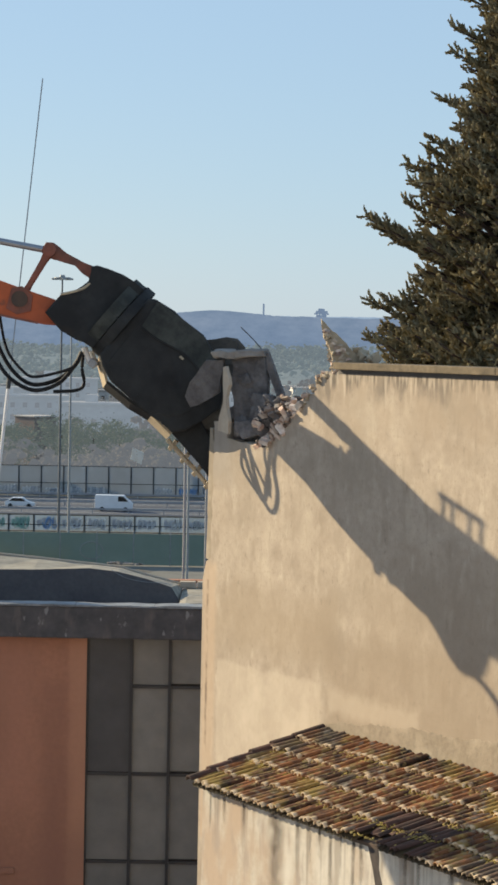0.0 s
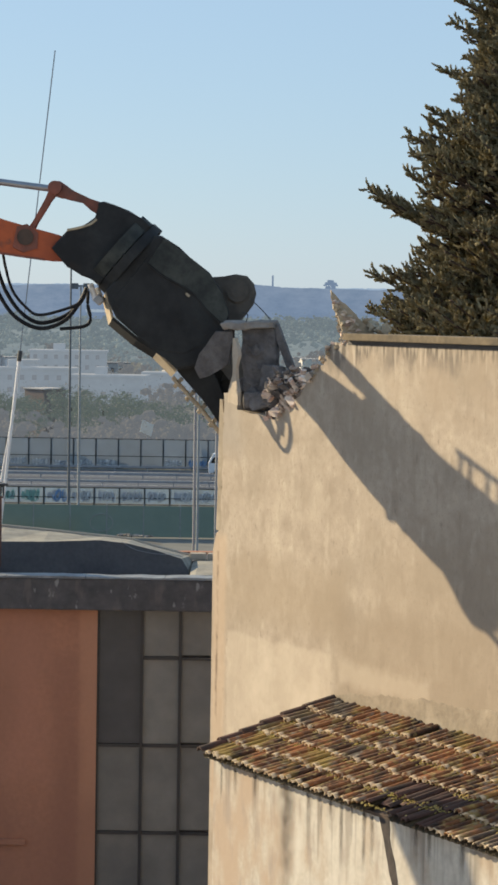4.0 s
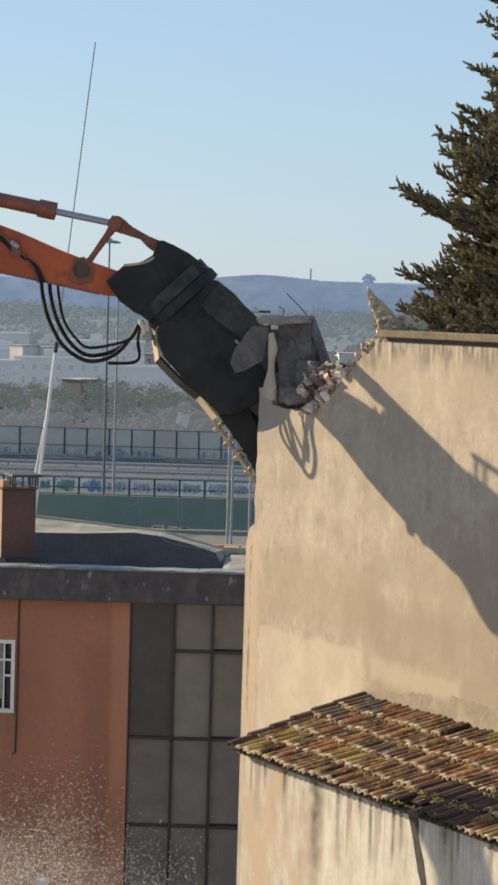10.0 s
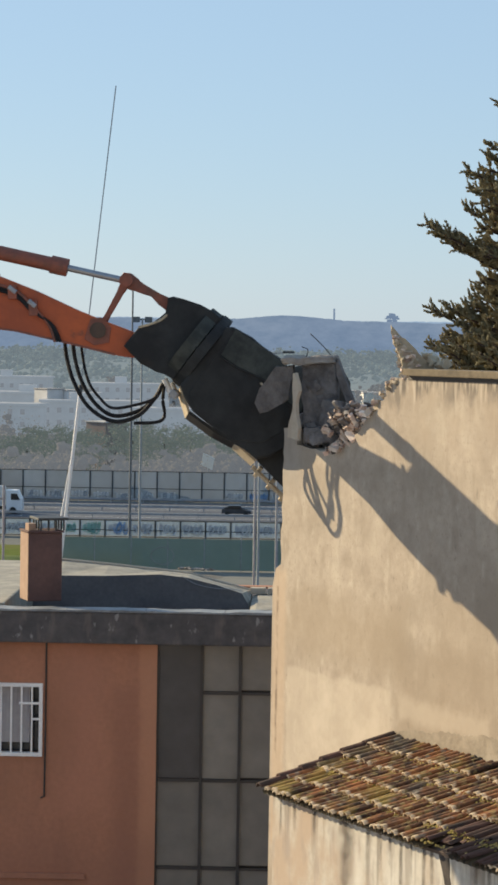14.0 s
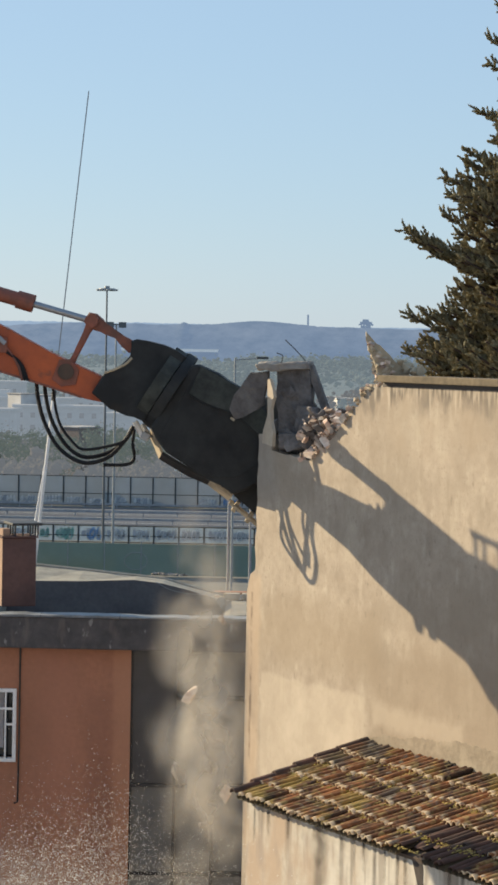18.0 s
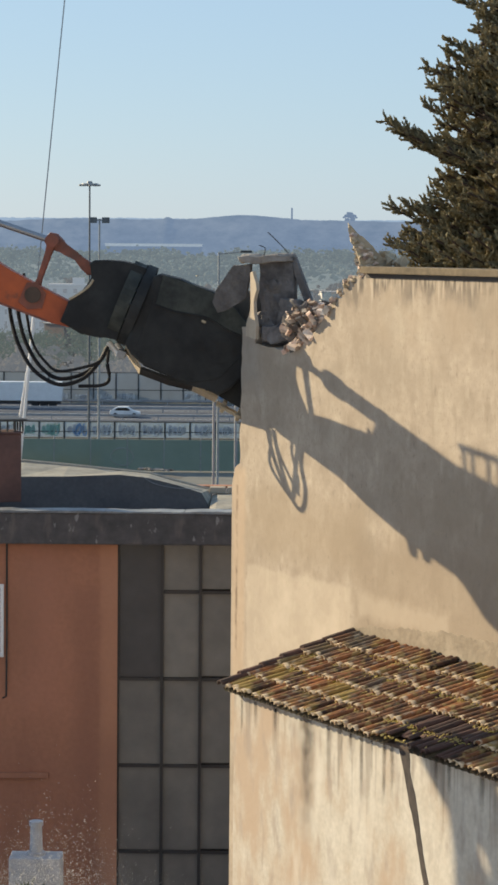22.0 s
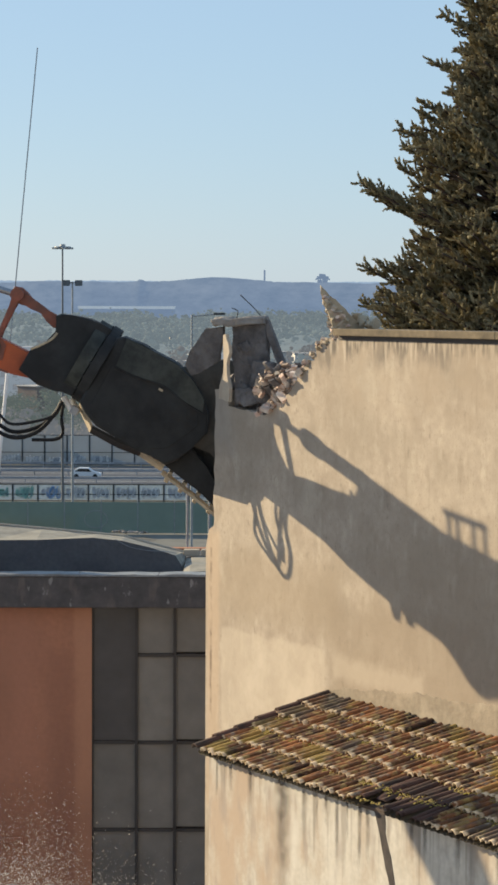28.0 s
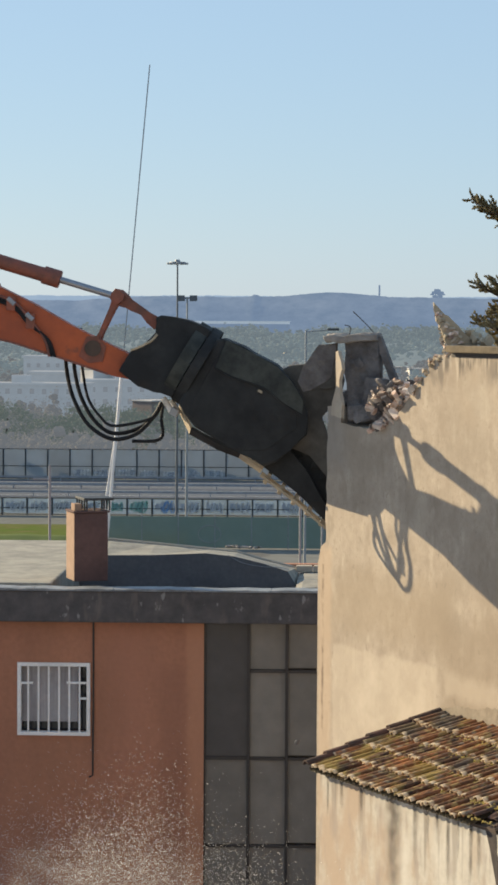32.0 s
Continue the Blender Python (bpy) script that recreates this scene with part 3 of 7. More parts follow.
def prism(pts, lo, hi, axis="y", bevel=0.0, bm=None, m=None):
    """A plate with the outline pts, from lo to hi along the axis. pts are (x, z) for y and (x, y) for z."""
    bm = bm or bmesh.new()
    mk = (lambda p, d: (p[0], d, p[1])) if axis == "y" else (lambda p, d: (p[0], p[1], d))
    a = [bm.verts.new(mk(p, lo)) for p in pts]
    b = [bm.verts.new(mk(p, hi)) for p in pts]
    fs = [bm.faces.new(a), bm.faces.new(b[::-1])]
    k = len(pts)
    for i in range(k):
        fs.append(bm.faces.new((a[i], b[i], b[(i + 1) % k], a[(i + 1) % k])))
    if bevel:
        es = list(set(fs[0].edges) | set(fs[1].edges))
        bmesh.ops.bevel(bm, geom=es, offset=bevel, segments=2, affect="EDGES", profile=0.6)
    bmesh.ops.recalc_face_normals(bm, faces=bm.faces[:])
    if m is not None:
        bmesh.ops.transform(bm, matrix=m, verts=bm.verts[:])
    return bm


def rod(a, b, r, r2=None, seg=12, bm=None):
    """A round bar from a to b."""
    bm = bm or bmesh.new()
    a, b = Vector(a), Vector(b)
    d = b - a
    m = Matrix.Translation((a + b) / 2) @ d.to_track_quat("Z", "Y").to_matrix().to_4x4()
    bmesh.ops.create_cone(bm, cap_ends=True, segments=seg, radius1=r, radius2=r if r2 is None else r2, depth=d.length, matrix=m)
    return bm


def tube(pts, r, seg=8, bm=None):
    """A bent round tube through pts."""
    bm = bm or bmesh.new()
    rings = []
    pts = [Vector(p) for p in pts]
    for i, p in enumerate(pts):
        d = (pts[min(i + 1, len(pts) - 1)] - pts[max(i - 1, 0)]).normalized()
        q = d.to_track_quat("Z", "Y")
        rings.append([bm.verts.new(p + q @ Vector((r * math.cos(k * math.tau / seg), r * math.sin(k * math.tau / seg), 0))) for k in range(seg)])
    for a, b in zip(rings, rings[1:]):
        for k in range(seg):
            bm.faces.new((a[k], a[(k + 1) % seg], b[(k + 1) % seg], b[k]))
    bm.faces.new(rings[0][::-1])
    bm.faces.new(rings[-1])
    return bm


def smooth_curve(pts, n=6):
    """Catmull-Rom points through pts."""
    p = [Vector(q) for q in pts]
    p = [p[0] * 2 - p[1], *p, p[-1] * 2 - p[-2]]
    out = []
    for i in range(1, len(p) - 2):
        for k in range(n):
            t = k / n
            out.append(0.5 * (2 * p[i] + (p[i + 1] - p[i - 1]) * t + (2 * p[i - 1] - 5 * p[i] + 4 * p[i + 1] - p[i + 2]) * t * t + (3 * p[i] - p[i - 1] - 3 * p[i + 1] + p[i + 2]) * t ** 3))
    out.append(p[-2])
    return out


def chunk(sx, sy, sz, seed, n=16):
    """An angular broken lump."""
    rnd = random.Random(seed)
    bm = bmesh.new()
    for _ in range(n):
        v = Vector((rnd.uniform(-1, 1), rnd.uniform(-1, 1), rnd.uniform(-1, 1)))
        k = max(abs(v.x), abs(v.y), abs(v.z))
        v = v / k * rnd.uniform(0.82, 1.0)
        bm.verts.new((v.x * sx / 2, v.y * sy / 2, v.z * sz / 2))
    r = bmesh.ops.convex_hull(bm, input=bm.verts[:])
    bmesh.ops.delete(bm, geom=[g for g in r["geom_interior"] if isinstance(g, bmesh.types.BMVert)], context="VERTS")
    return bm

def rough_block(sx, sy, sz, seed, amp=0.03, cuts=5):
    """A broken block: a box whose faces and edges are torn and uneven."""
    bm = bmesh.new()
    bmesh.ops.create_cube(bm, size=1.0)
    bmesh.ops.subdivide_edges(bm, edges=bm.edges[:], cuts=cuts, use_grid_fill=True)
    for v in bm.verts:
        p = Vector((v.co.x * sx, v.co.y * sy, v.co.z * sz))
        q = p + Vector((seed, 0, 0))
        rim = sum(abs(c) > 0.49 for c in v.co)
        n1 = Vector((noise.noise(q * 3.1), noise.noise(q * 3.1 + Vector((9, 0, 0))), noise.noise(q * 3.1 + Vector((0, 9, 0)))))
        n2 = Vector((noise.noise(q * 11), noise.noise(q * 11 + Vector((9, 0, 0))), noise.noise(q * 11 + Vector((0, 9, 0)))))
        v.co = p * (1 - 0.05 * max(0, rim - 1) * (1 + n1.x)) + n1 * amp * 1.6 + n2 * amp
    return bm


def brick_bit(sx, sy, sz, seed):
    """A broken brick: a box with knocked corners."""
    rnd = random.Random(seed)
    bm = box(-sx / 2, sx / 2, -sy / 2, sy / 2, -sz / 2, sz / 2)
    for v in bm.verts:
        v.co = Vector(c * rnd.uniform(0.72, 1.05) for c in v.co)
    return bm

# ---- plan of the demolished building: s along the wall, d out of it towards the light ----
W0 = Vector((-0.523, 42.0, 0.0))
WU = Vector((0.4918, -0.8707, 0.0))
WN = Vector((-0.8707, -0.4918, 0.0))
WALL = Matrix(((WU.x, -WN.x, 0, W0.x), (WU.y, -WN.y, 0, W0.y), (0, 0, 1, 0), (0, 0, 0, 1)))  # local x = s, y = -d
SHED = Matrix(((-WU.x, WN.x, 0, W0.x), (-WU.y, WN.y, 0, W0.y), (0, 0, 1, 0), (0, 0, 0, 1)))  # local x = -s, y = d
WALL_END = 17.0


def ragged(pts, step, amp, seed):
    """Breaks the line pts into short uneven steps."""
    rnd = random.Random(seed)
    out = []
    for a, b in zip(pts, pts[1:]):
        k = max(1, int(math.dist(a, b) / step))
        for i in range(k):
            t = i / k
            j = amp if i else 0
            out.append((a[0] + (b[0] - a[0]) * t + rnd.uniform(-j, j), a[1] + (b[1] - a[1]) * t + rnd.uniform(-j, j)))
    out.append(pts[-1])
    return out


def build_house():
    house = empty("building", WALL)
    tagged(house, "half-demolished tan plastered building with a broken top corner", "building")
    top = ragged([(-0.05, 9.9), (0.06, 10.2), (0.22, 10.28), (0.25, 12.58), (0.62, 12.62), (0.72, 12.32), (1.35, 12.28), (1.75, 12.22), (2.12, 12.28), (2.4, 12.44), (2.73, 12.62), (2.95, 12.82),
                  (3.17, 13.03), (3.48, 13.14), (3.57, 13.4), (3.82, 13.5), (4.2, 13.5)], 0.13, 0.035, 4)
    outline = [(WALL_END, 0.0), (WALL_END, 13.5), *top[::-1], (-0.05, 0.0)]
    part("wall", prism(outline, 0.0, 0.38), M_PLASTER, house, "weathered tan plaster, ragged at its broken end")
    part("side_wall", box(-0.03, 0.32, 0.385, 9.0, 0.0, 9.3), M_PLASTER, house)
    part("back_wall", box(0.33, WALL_END, 8.65, 9.0, 0.0, 13.4), M_PLASTER, house)
    part("end_wall", box(WALL_END - 0.35, WALL_END, 0.385, 8.64, 0.0, 13.4), M_PLASTER, house)
    part("roof", box(4.6, WALL_END - 0.36, 0.39, 8.6, 13.1, 13.42), M_CONCRETE, house)
    # coping slabs with thin joints
    s = 4.2
    while s < WALL_END:
        e = min(s + 4.3, WALL_END)
        part("coping", box(s, e - 0.004, -0.11, 0.42, 13.535, 13.645, 0.015), M_COPING, house, "weathered stone coping slab")
        # bed strip coloured near black to draw the coping's shadow line
        part("coping_bed", box(s, e - 0.004, -0.012, 0.39, 13.47, 13.533), M_MULLION, house, "bed strip darkened as the shadow line under the coping")
        s = e
    # the rough flashing mortar above the lean-to
    band = ragged([(4.0, 7.9), (4.03, 8.0), (4.5, 8.1), (5.0, 8.12), (5.36, 8.2), (6.0, 8.22), (6.4, 8.3), (7.4, 8.3), (8.0, 8.36), (8.55, 8.4), (11, 8.45), (14.6, 8.5), (14.6, 7.9)], 0.05, 0.016, 9)
    part("mortar_band", prism(band, -0.004, 0.0), M_PLASTER_BROWN, house, "rough crumbled mortar along the roof joint")
    return house


def build_rubble():
    """Broken pieces that stand and lie on the torn end of the wall."""
    def piece(name, label, bm, s, d, z, rx=0, ry=0, rz=0, m=M_CONCRETE, cat="rubble"):
        ob = part(name, bm, m)
        ob.matrix_world = WALL @ pose(s, -d, z, rx, ry, rz)
        return tagged(ob, label, cat)
    # big upright slab, seen face on
    slab = rough_block(0.60, 0.26, 1.42, 21, 0.02, 7)
    ob = tagged(part("concrete_slab", slab, M_CONCRETE), "upright grey broken concrete slab on the wall stump", "slab")
    ob.matrix_world = pose(0.22, 41.35, 12.98, 0, -2, -14)
    for x, z, w, h in ((0.42, 12.86, 0.34, 0.44), (0.12, 12.5, 0.3, 0.26), (0.62, 12.66, 0.26, 0.24)):
        ob = tagged(part("broken_block", rough_block(w, 0.3, h, x * 9, 0.012, 4), M_CONCRETE), "squarish grey broken block against the slab", "rubble")
        ob.matrix_world = pose(x, 41.12, z, 0, 5 - 10 * (x < 0.2), -20)
    cap = tagged(part("capping_slab", rough_block(0.9, 0.5, 0.12, 5, 0.03, 6), M_PALECONCRETE), "flat pale broken concrete cap lying on the slab", "slab")
    cap.matrix_world = pose(0.03, 41.38, 13.73, 3, -3, -10)
    wing = prism(ragged([(-0.33, -0.38), (0.2, -0.12), (0.3, 0.45), (-0.02, 0.42), (-0.32, 0.05), (-0.42, -0.2)], 0.12, 0.03, 23), -0.05, 0.05, bevel=0.015)
    ob = tagged(part("concrete_plate", wing, M_CONCRETE), "thin tilted grey plate of broken concrete", "slab")
    ob.matrix_world = pose(-0.5, 41.5, 13.2, 8, 0, -20)
    sl = prism(ragged([(-0.2, -0.58), (0.12, -0.62), (0.13, -0.4), (0.06, -0.2), (0.04, 0.0), (0.13, 0.2), (0.1, 0.32), (0.0, 0.5), (-0.07, 0.48), (-0.06, 0.1), (-0.06, -0.12), (-0.18, -0.36)], 0.1, 0.012, 24), -0.03, 0.03)
    ob = tagged(part("plaster_sliver", sl, M_PLASTER_PALE), "sunlit upright sliver of torn plaster", "rubble")
    ob.matrix_world = pose(-0.2, 41.18, 13.02, 0, 0, -58)
    ob = tagged(part("leaning_post", box(-0.06, 0.06, -0.06, 0.06, -0.52, 0.5, 0.01), M_CONCRETE), "dark broken concrete post leaning on the slab", "post")
    ob.matrix_world = pose(0.62, 41.2, 13.28, 0, -22, -20)
    piece("broken_block", "grey broken masonry block", chunk(0.36, 0.3, 0.48, 31, 22), 1.72, -0.17, 12.62, 4, 6, 12)
    piece("broken_block", "grey broken masonry block", chunk(0.42, 0.34, 0.3, 32, 22), 1.25, -0.18, 12.48, 0, -9, 25)
    piece("broken_block", "grey broken masonry block", chunk(0.3, 0.3, 0.36, 33, 22), 0.6, -0.19, 12.7, 10, 5, 45)
    # lumps that cling to the slab's torn face
    rnd = random.Random(73)
    for i in range(8):
        ob = tagged(part("broken_block", chunk(rnd.uniform(0.1, 0.2), 0.07, rnd.uniform(0.1, 0.2), 1040 + i, 12), M_CONCRETE), "grey lump of torn concrete", "rubble", "lumps on the slab")
        ob.matrix_world = pose(0.25 + rnd.uniform(-0.3, 0.4), 41.22 + rnd.uniform(-0.03, 0.05), 12.6 + rnd.random() ** 1.4 * 0.95, rnd.uniform(-8, 8), rnd.uniform(-60, 60), -14 + rnd.uniform(-10, 10))
    # bricks piled along the tear
    rnd = random.Random(77)
    for i in range(210):
        s = rnd.triangular(1.6, 3.2, 2.15)
        base = 12.26 + max(0.0, s - 2.1) * 0.7
        z = base + rnd.uniform(-0.02, 0.75) * max(0.08, 1.0 - abs(s - 2.1) * 0.85)
        big = 0.26 + 0.7 * rnd.random() ** 2
        ob = piece("brick", "pale broken brick in the rubble on the wall", brick_bit(0.30 * big, 0.15 * big, rnd.uniform(0.05, 0.12) * big, 200 + i), s, rnd.uniform(-0.25, 0.10), z, rnd.uniform(-45, 45), rnd.uniform(-55, 55), rnd.uniform(0, 180), M_BRICK if rnd.random() < (0.85 if z < base + 0.22 else 0.5) else M_CONCRETE, "brick")
        tagged(ob, group="bricks on the torn wall")
    for i in range(11):
        s = 2.6 + rnd.random() * 1.3
        ob = piece("brick", "pale broken brick in the rubble on the wall", brick_bit(rnd.uniform(0.06, 0.15), 0.08, rnd.uniform(0.04, 0.09), 800 + i), s, rnd.uniform(-0.1, 0.06), 12.55 + (s - 2.6) * 0.8 + rnd.uniform(-0.03, 0.05), rnd.uniform(-40, 40), rnd.uniform(-40, 40), rnd.uniform(0, 180), M_BRICK if i % 3 else M_PLASTER_PALE, "brick")
        tagged(ob, group="bricks on the torn wall")
    for i in range(14):
        s = 3.15 + i * 0.07
        piece("mortar_lump", "small lump of mortar on the torn edge", chunk(rnd.uniform(0.05, 0.2), 0.2, rnd.uniform(0.05, 0.13), 300 + i, 12), s, rnd.uniform(-0.25, 0.0), 12.96 + (s - 3.15) * 0.7 + rnd.uniform(-0.03, 0.04), rnd.uniform(-30, 30), rnd.uniform(-30, 30), 0, M_MORTAR)
    # pointed remnant that stands on the wall beside the coping: a core of mortar set with broken bricks
    spike = prism(ragged([(-0.14, -0.4), (0.42, -0.4), (0.3, -0.22), (0.1, -0.04), (-0.06, 0.13), (-0.22, 0.26), (-0.33, 0.38), (-0.4, 0.45), (-0.36, 0.24), (-0.27, 0.0)], 0.06, 0.03, 41), -0.08, 0.08, bevel=0.02)
    core = piece("masonry_spike", "pointed sunlit remnant of brick and mortar", spike, 4.08, -0.2, 13.86, 0, 0, 62, M_MORTAR)
    for i in range(80):
        t = rnd.random() ** 1.2
        b = part("brick", chunk(rnd.uniform(0.09, 0.17), 0.08, rnd.uniform(0.05, 0.09), 600 + i, 12), M_PLASTER_PALE if i % 3 == 0 else (M_MORTAR if i % 3 == 1 else M_BRICK), core)
        b.matrix_basis = pose(rnd.uniform(-0.18, 0.28 - 0.48 * t) - 0.16 * t, rnd.choice((-0.07, 0.07)) + rnd.uniform(-0.02, 0.02), -0.36 + 0.66 * t, rnd.uniform(-25, 25), rnd.uniform(-40, 40), rnd.uniform(-25, 25))
    for i in range(6):
        piece("broken_block", "broken masonry block beside the coping", chunk(0.17, 0.16, 0.12, 500 + i, 14), 4.2 + 0.1 * i, -0.32 - 0.05 * (i % 2), 13.70 + 0.13 * max(0, 3 - i) / 3, 12 * i, 8 * i, 20 * i, M_MORTAR)
    # bent reinforcing bars
    for i, (a, b, c) in enumerate((((-0.05, 41.35, 13.75), (-0.02, 41.3, 13.9), (-0.12, 41.3, 13.95)), ((0.45, 41.3, 13.72), (0.25, 41.3, 13.95), (0.02, 41.25, 14.17)))):
        tagged(part("reinforcing_bar", tube(smooth_curve((a, b, c)), 0.009, 6), M_POST_DARK), "bent dark reinforcing bar sticking out of concrete", "rebar")


ROOF_S0, ROOF_S1, ROOF_D, Z_RIDGE, Z_EAVE = 4.04, 14.6, 2.34, 7.93, 7.27


def streaks():
    """Soft dark runs under the eave, side by side: (s, width, lower end)."""
    rnd = random.Random(77)
    rows = [(4.35, 0.12, 6.6), (4.75, 0.16, 6.75), (5.35, 0.14, 6.8), (6.05, 0.62, 5.3), (6.86, 0.16, 6.35), (7.25, 0.1, 6.6), (7.5, 0.1, 6.75), (7.76, 0.16, 6.2), (8.06, 0.09, 6.6), (8.36, 0.14, 6.2), (8.56, 0.15, 6.4), (9.62, 0.2, 6.6), (9.95, 0.14, 6.75), (10.7, 0.2, 6.7), (11.6, 0.16, 6.6), (12.3, 0.2, 6.5)]
    out = []
    for i, (s, w, low) in enumerate(rows):
        d = rnd.uniform(-0.03, 0.02)
        out.append(([(-s, 7.2), (-s - w, 7.2), (-s - w + d, low), (-s + d, low)], 40 + i))
    return tuple(out)


STREAKS = streaks()


def build_shed():
    shed = empty("lean_to", SHED)
    tagged(shed, "whitewashed stained lean-to with a lichened clay tile roof", "shed")
    s0, s1, d1 = ROOF_S0 + 0.12, ROOF_S1 - 0.1, ROOF_D - 0.10
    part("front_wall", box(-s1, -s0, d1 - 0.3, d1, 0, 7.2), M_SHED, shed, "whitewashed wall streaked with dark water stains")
    part("side_wall", prism([(0.0, 0.0), (d1 - 0.305, 0.0), (d1 - 0.305, 7.2), (0.0, 7.82)], 0, 0.3, m=Matrix(((0, -1, 0, -s0), (1, 0, 0, 0), (0, 0, 1, 0), (0, 0, 0, 1)))), M_SHED, shed)
    # deck under the tiles
    slope = math.atan2(Z_RIDGE - Z_EAVE, ROOF_D)
    ln = ROOF_D / math.cos(slope)
    deck = part("roof_deck", box(-ROOF_S1, -ROOF_S0 - 0.03, 0.0, ln - 0.08, -0.07, -0.02), M_BARK, shed, "dark boards under the tiles")
    roofm = Matrix.Translation((0, 0.0, Z_RIDGE - 0.05)) @ Matrix.Rotation(-slope, 4, "X")
    deck.matrix_basis = roofm
    # black streaks where water ran from the broken eave
    for pts, seed in (([(-8.8, 7.2), (-9.07, 7.2), (-9.09, 6.93), (-9.23, 6.63), (-9.34, 6.25), (-9.44, 5.87), (-9.58, 5.5), (-9.75, 4.9), (-9.65, 4.9), (-9.46, 5.48), (-9.33, 5.85), (-9.2, 6.22), (-9.05, 6.59), (-8.94, 6.9)], 3),):
        part("water_stain", prism(ragged(pts, 0.1, 0.012, seed), d1 + 0.001, d1 + 0.004), M_STAIN, shed, "dark streak left by running water")
    for pts, seed in STREAKS:
        part("water_stain", prism(ragged(pts, 0.12, 0.012, seed), d1 + 0.001, d1 + 0.0025), M_RUN, shed, "dark run of dirty water")
    # half-round tiles
    R, L = 0.064, 0.56

    def tile_mesh(flip):
        bm = bmesh.new()
        rows = []
        for y, r in ((0.0, R * 0.80), (L, R)):
            outer, inner = [], []
            for k in range(7):
                a = math.pi * k / 6
                sg = -1 if flip else 1
                outer.append(bm.verts.new((r * math.cos(a), y, sg * r * 0.85 * math.sin(a))))
                inner.append(bm.verts.new(((r - 0.014) * math.cos(a), y, sg * (r - 0.014) * 0.85 * math.sin(a))))
            rows.append((outer, inner))
        (o0, i0), (o1, i1) = rows
        for k in range(6):
            bm.faces.new((o0[k], o0[k + 1], o1[k + 1], o1[k]))
            bm.faces.new((i0[k + 1], i0[k], i1[k], i1[k + 1]))
            bm.faces.new((o1[k], o1[k + 1], i1[k + 1], i1[k]))
            bm.faces.new((o0[k + 1], o0[k], i0[k], i0[k + 1]))
        bmesh.ops.recalc_face_normals(bm, faces=bm.faces[:])
        me = bpy.data.meshes.new("tile")
        bm.to_mesh(me)
        bm.free()
        me.materials.append(M_TILE)
        return me
    cover, channel = tile_mesh(False), tile_mesh(True)
    dark_cover = cover.copy()
    dark_cover.materials[0] = M_VERGE
    rnd = random.Random(5)
    pitch, courses = 0.152, 5
    cols = int((ROOF_S1 - ROOF_S0) / pitch)
    step = (ln + 0.06 - L) / (courses - 1)
    made = 0
    joined, far_tiles = bmesh.new(), bmesh.new()
    for c in range(cols):
        s = ROOF_S0 + 0.09 + c * pitch
        gap = 8.6 < s < 9.25
        worn = 8.5 < s < 10.2
        for r in range(courses):
            if gap and r == courses - 1:
                # a broken, mossy remnant instead of a whole tile
                b = part("broken_tile", chunk(0.16, rnd.uniform(0.2, 0.4), 0.06, 1200 + c, 14), M_VERGE, shed)
                b.matrix_basis = roofm @ pose(-s, r * step + rnd.uniform(0.05, 0.16), 0.03, rnd.uniform(-6, 6), rnd.uniform(-12, 12), rnd.uniform(-12, 12))
                continue
            if c == int(3.0 / pitch) and r == 0:
                continue
            m = roofm @ pose(-s + rnd.uniform(-0.012, 0.012), r * step + rnd.uniform(-0.05, 0.03), 0.05 + rnd.uniform(-0.008, 0.02), 3.6 + rnd.uniform(-1.4, 1.4), rnd.uniform(-9, 9), rnd.uniform(-3.5, 3.5))
            if worn and r >= courses - 2:
                m = m @ pose(0, rnd.uniform(-0.1, 0.0), -0.015, 0, rnd.uniform(-10, 10), rnd.uniform(-5, 5))
            if made < 300:
                share("tile", dark_cover if worn and r >= courses - 2 else cover, m, shed)
                made += 1
            else:
                tmp = bmesh.new()
                tmp.from_mesh(cover)
                tmp.transform(m)
                me = bpy.data.meshes.new("tmp")
                tmp.to_mesh(me)
                tmp.free()
                far_tiles.from_mesh(me)
                bpy.data.meshes.remove(me)
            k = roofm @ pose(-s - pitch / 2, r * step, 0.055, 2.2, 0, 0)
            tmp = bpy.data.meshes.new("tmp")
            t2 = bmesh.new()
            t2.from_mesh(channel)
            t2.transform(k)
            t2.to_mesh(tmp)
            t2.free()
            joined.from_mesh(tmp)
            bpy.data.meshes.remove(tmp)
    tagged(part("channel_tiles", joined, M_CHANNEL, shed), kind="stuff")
    tagged(part("far_tiles", far_tiles, M_TILE, shed), kind="stuff")
    # cushions of moss on the lower lips and between the tiles
    mv, mf = [], []
    bl = bmesh.new()
    bmesh.ops.create_icosphere(bl, subdivisions=1, radius=1.0)
    bv, bf = [v.co.copy() for v in bl.verts], [tuple(v.index for v in f.verts) for f in bl.faces]
    bl.free()
    for c in range(cols * 3):
        s = ROOF_S0 + 0.12 + c * pitch / 3
        for r in range(courses):
            thick = noise.noise(Vector((s * 0.75, r * 1.3, 4.0))) + 0.12 - 0.25 * (r == courses - 1)
            for _ in range(11 if thick > 0.22 else (6 if thick > 0.08 else int(rnd.random() < 0.5))):
                y = r * step + L + abs(rnd.gauss(0, 0.06)) - rnd.uniform(0.0, 0.16)
                z = 0.055 + rnd.uniform(0, 0.045)
                if y > ln - 0.03:
                    continue
                q = len(mv)
                w = rnd.uniform(0.007, 0.017)
                for v in bv:
                    k = w * (1 + 0.6 * noise.noise(v * 2 + Vector((s * 9, y * 9, 0))))
                    mv.append(tuple(roofm @ Vector((-s + rnd.uniform(-0.004, 0.004) + v.x * k * 1.3, y + v.y * k * 1.5, z + v.z * k * 0.7))))
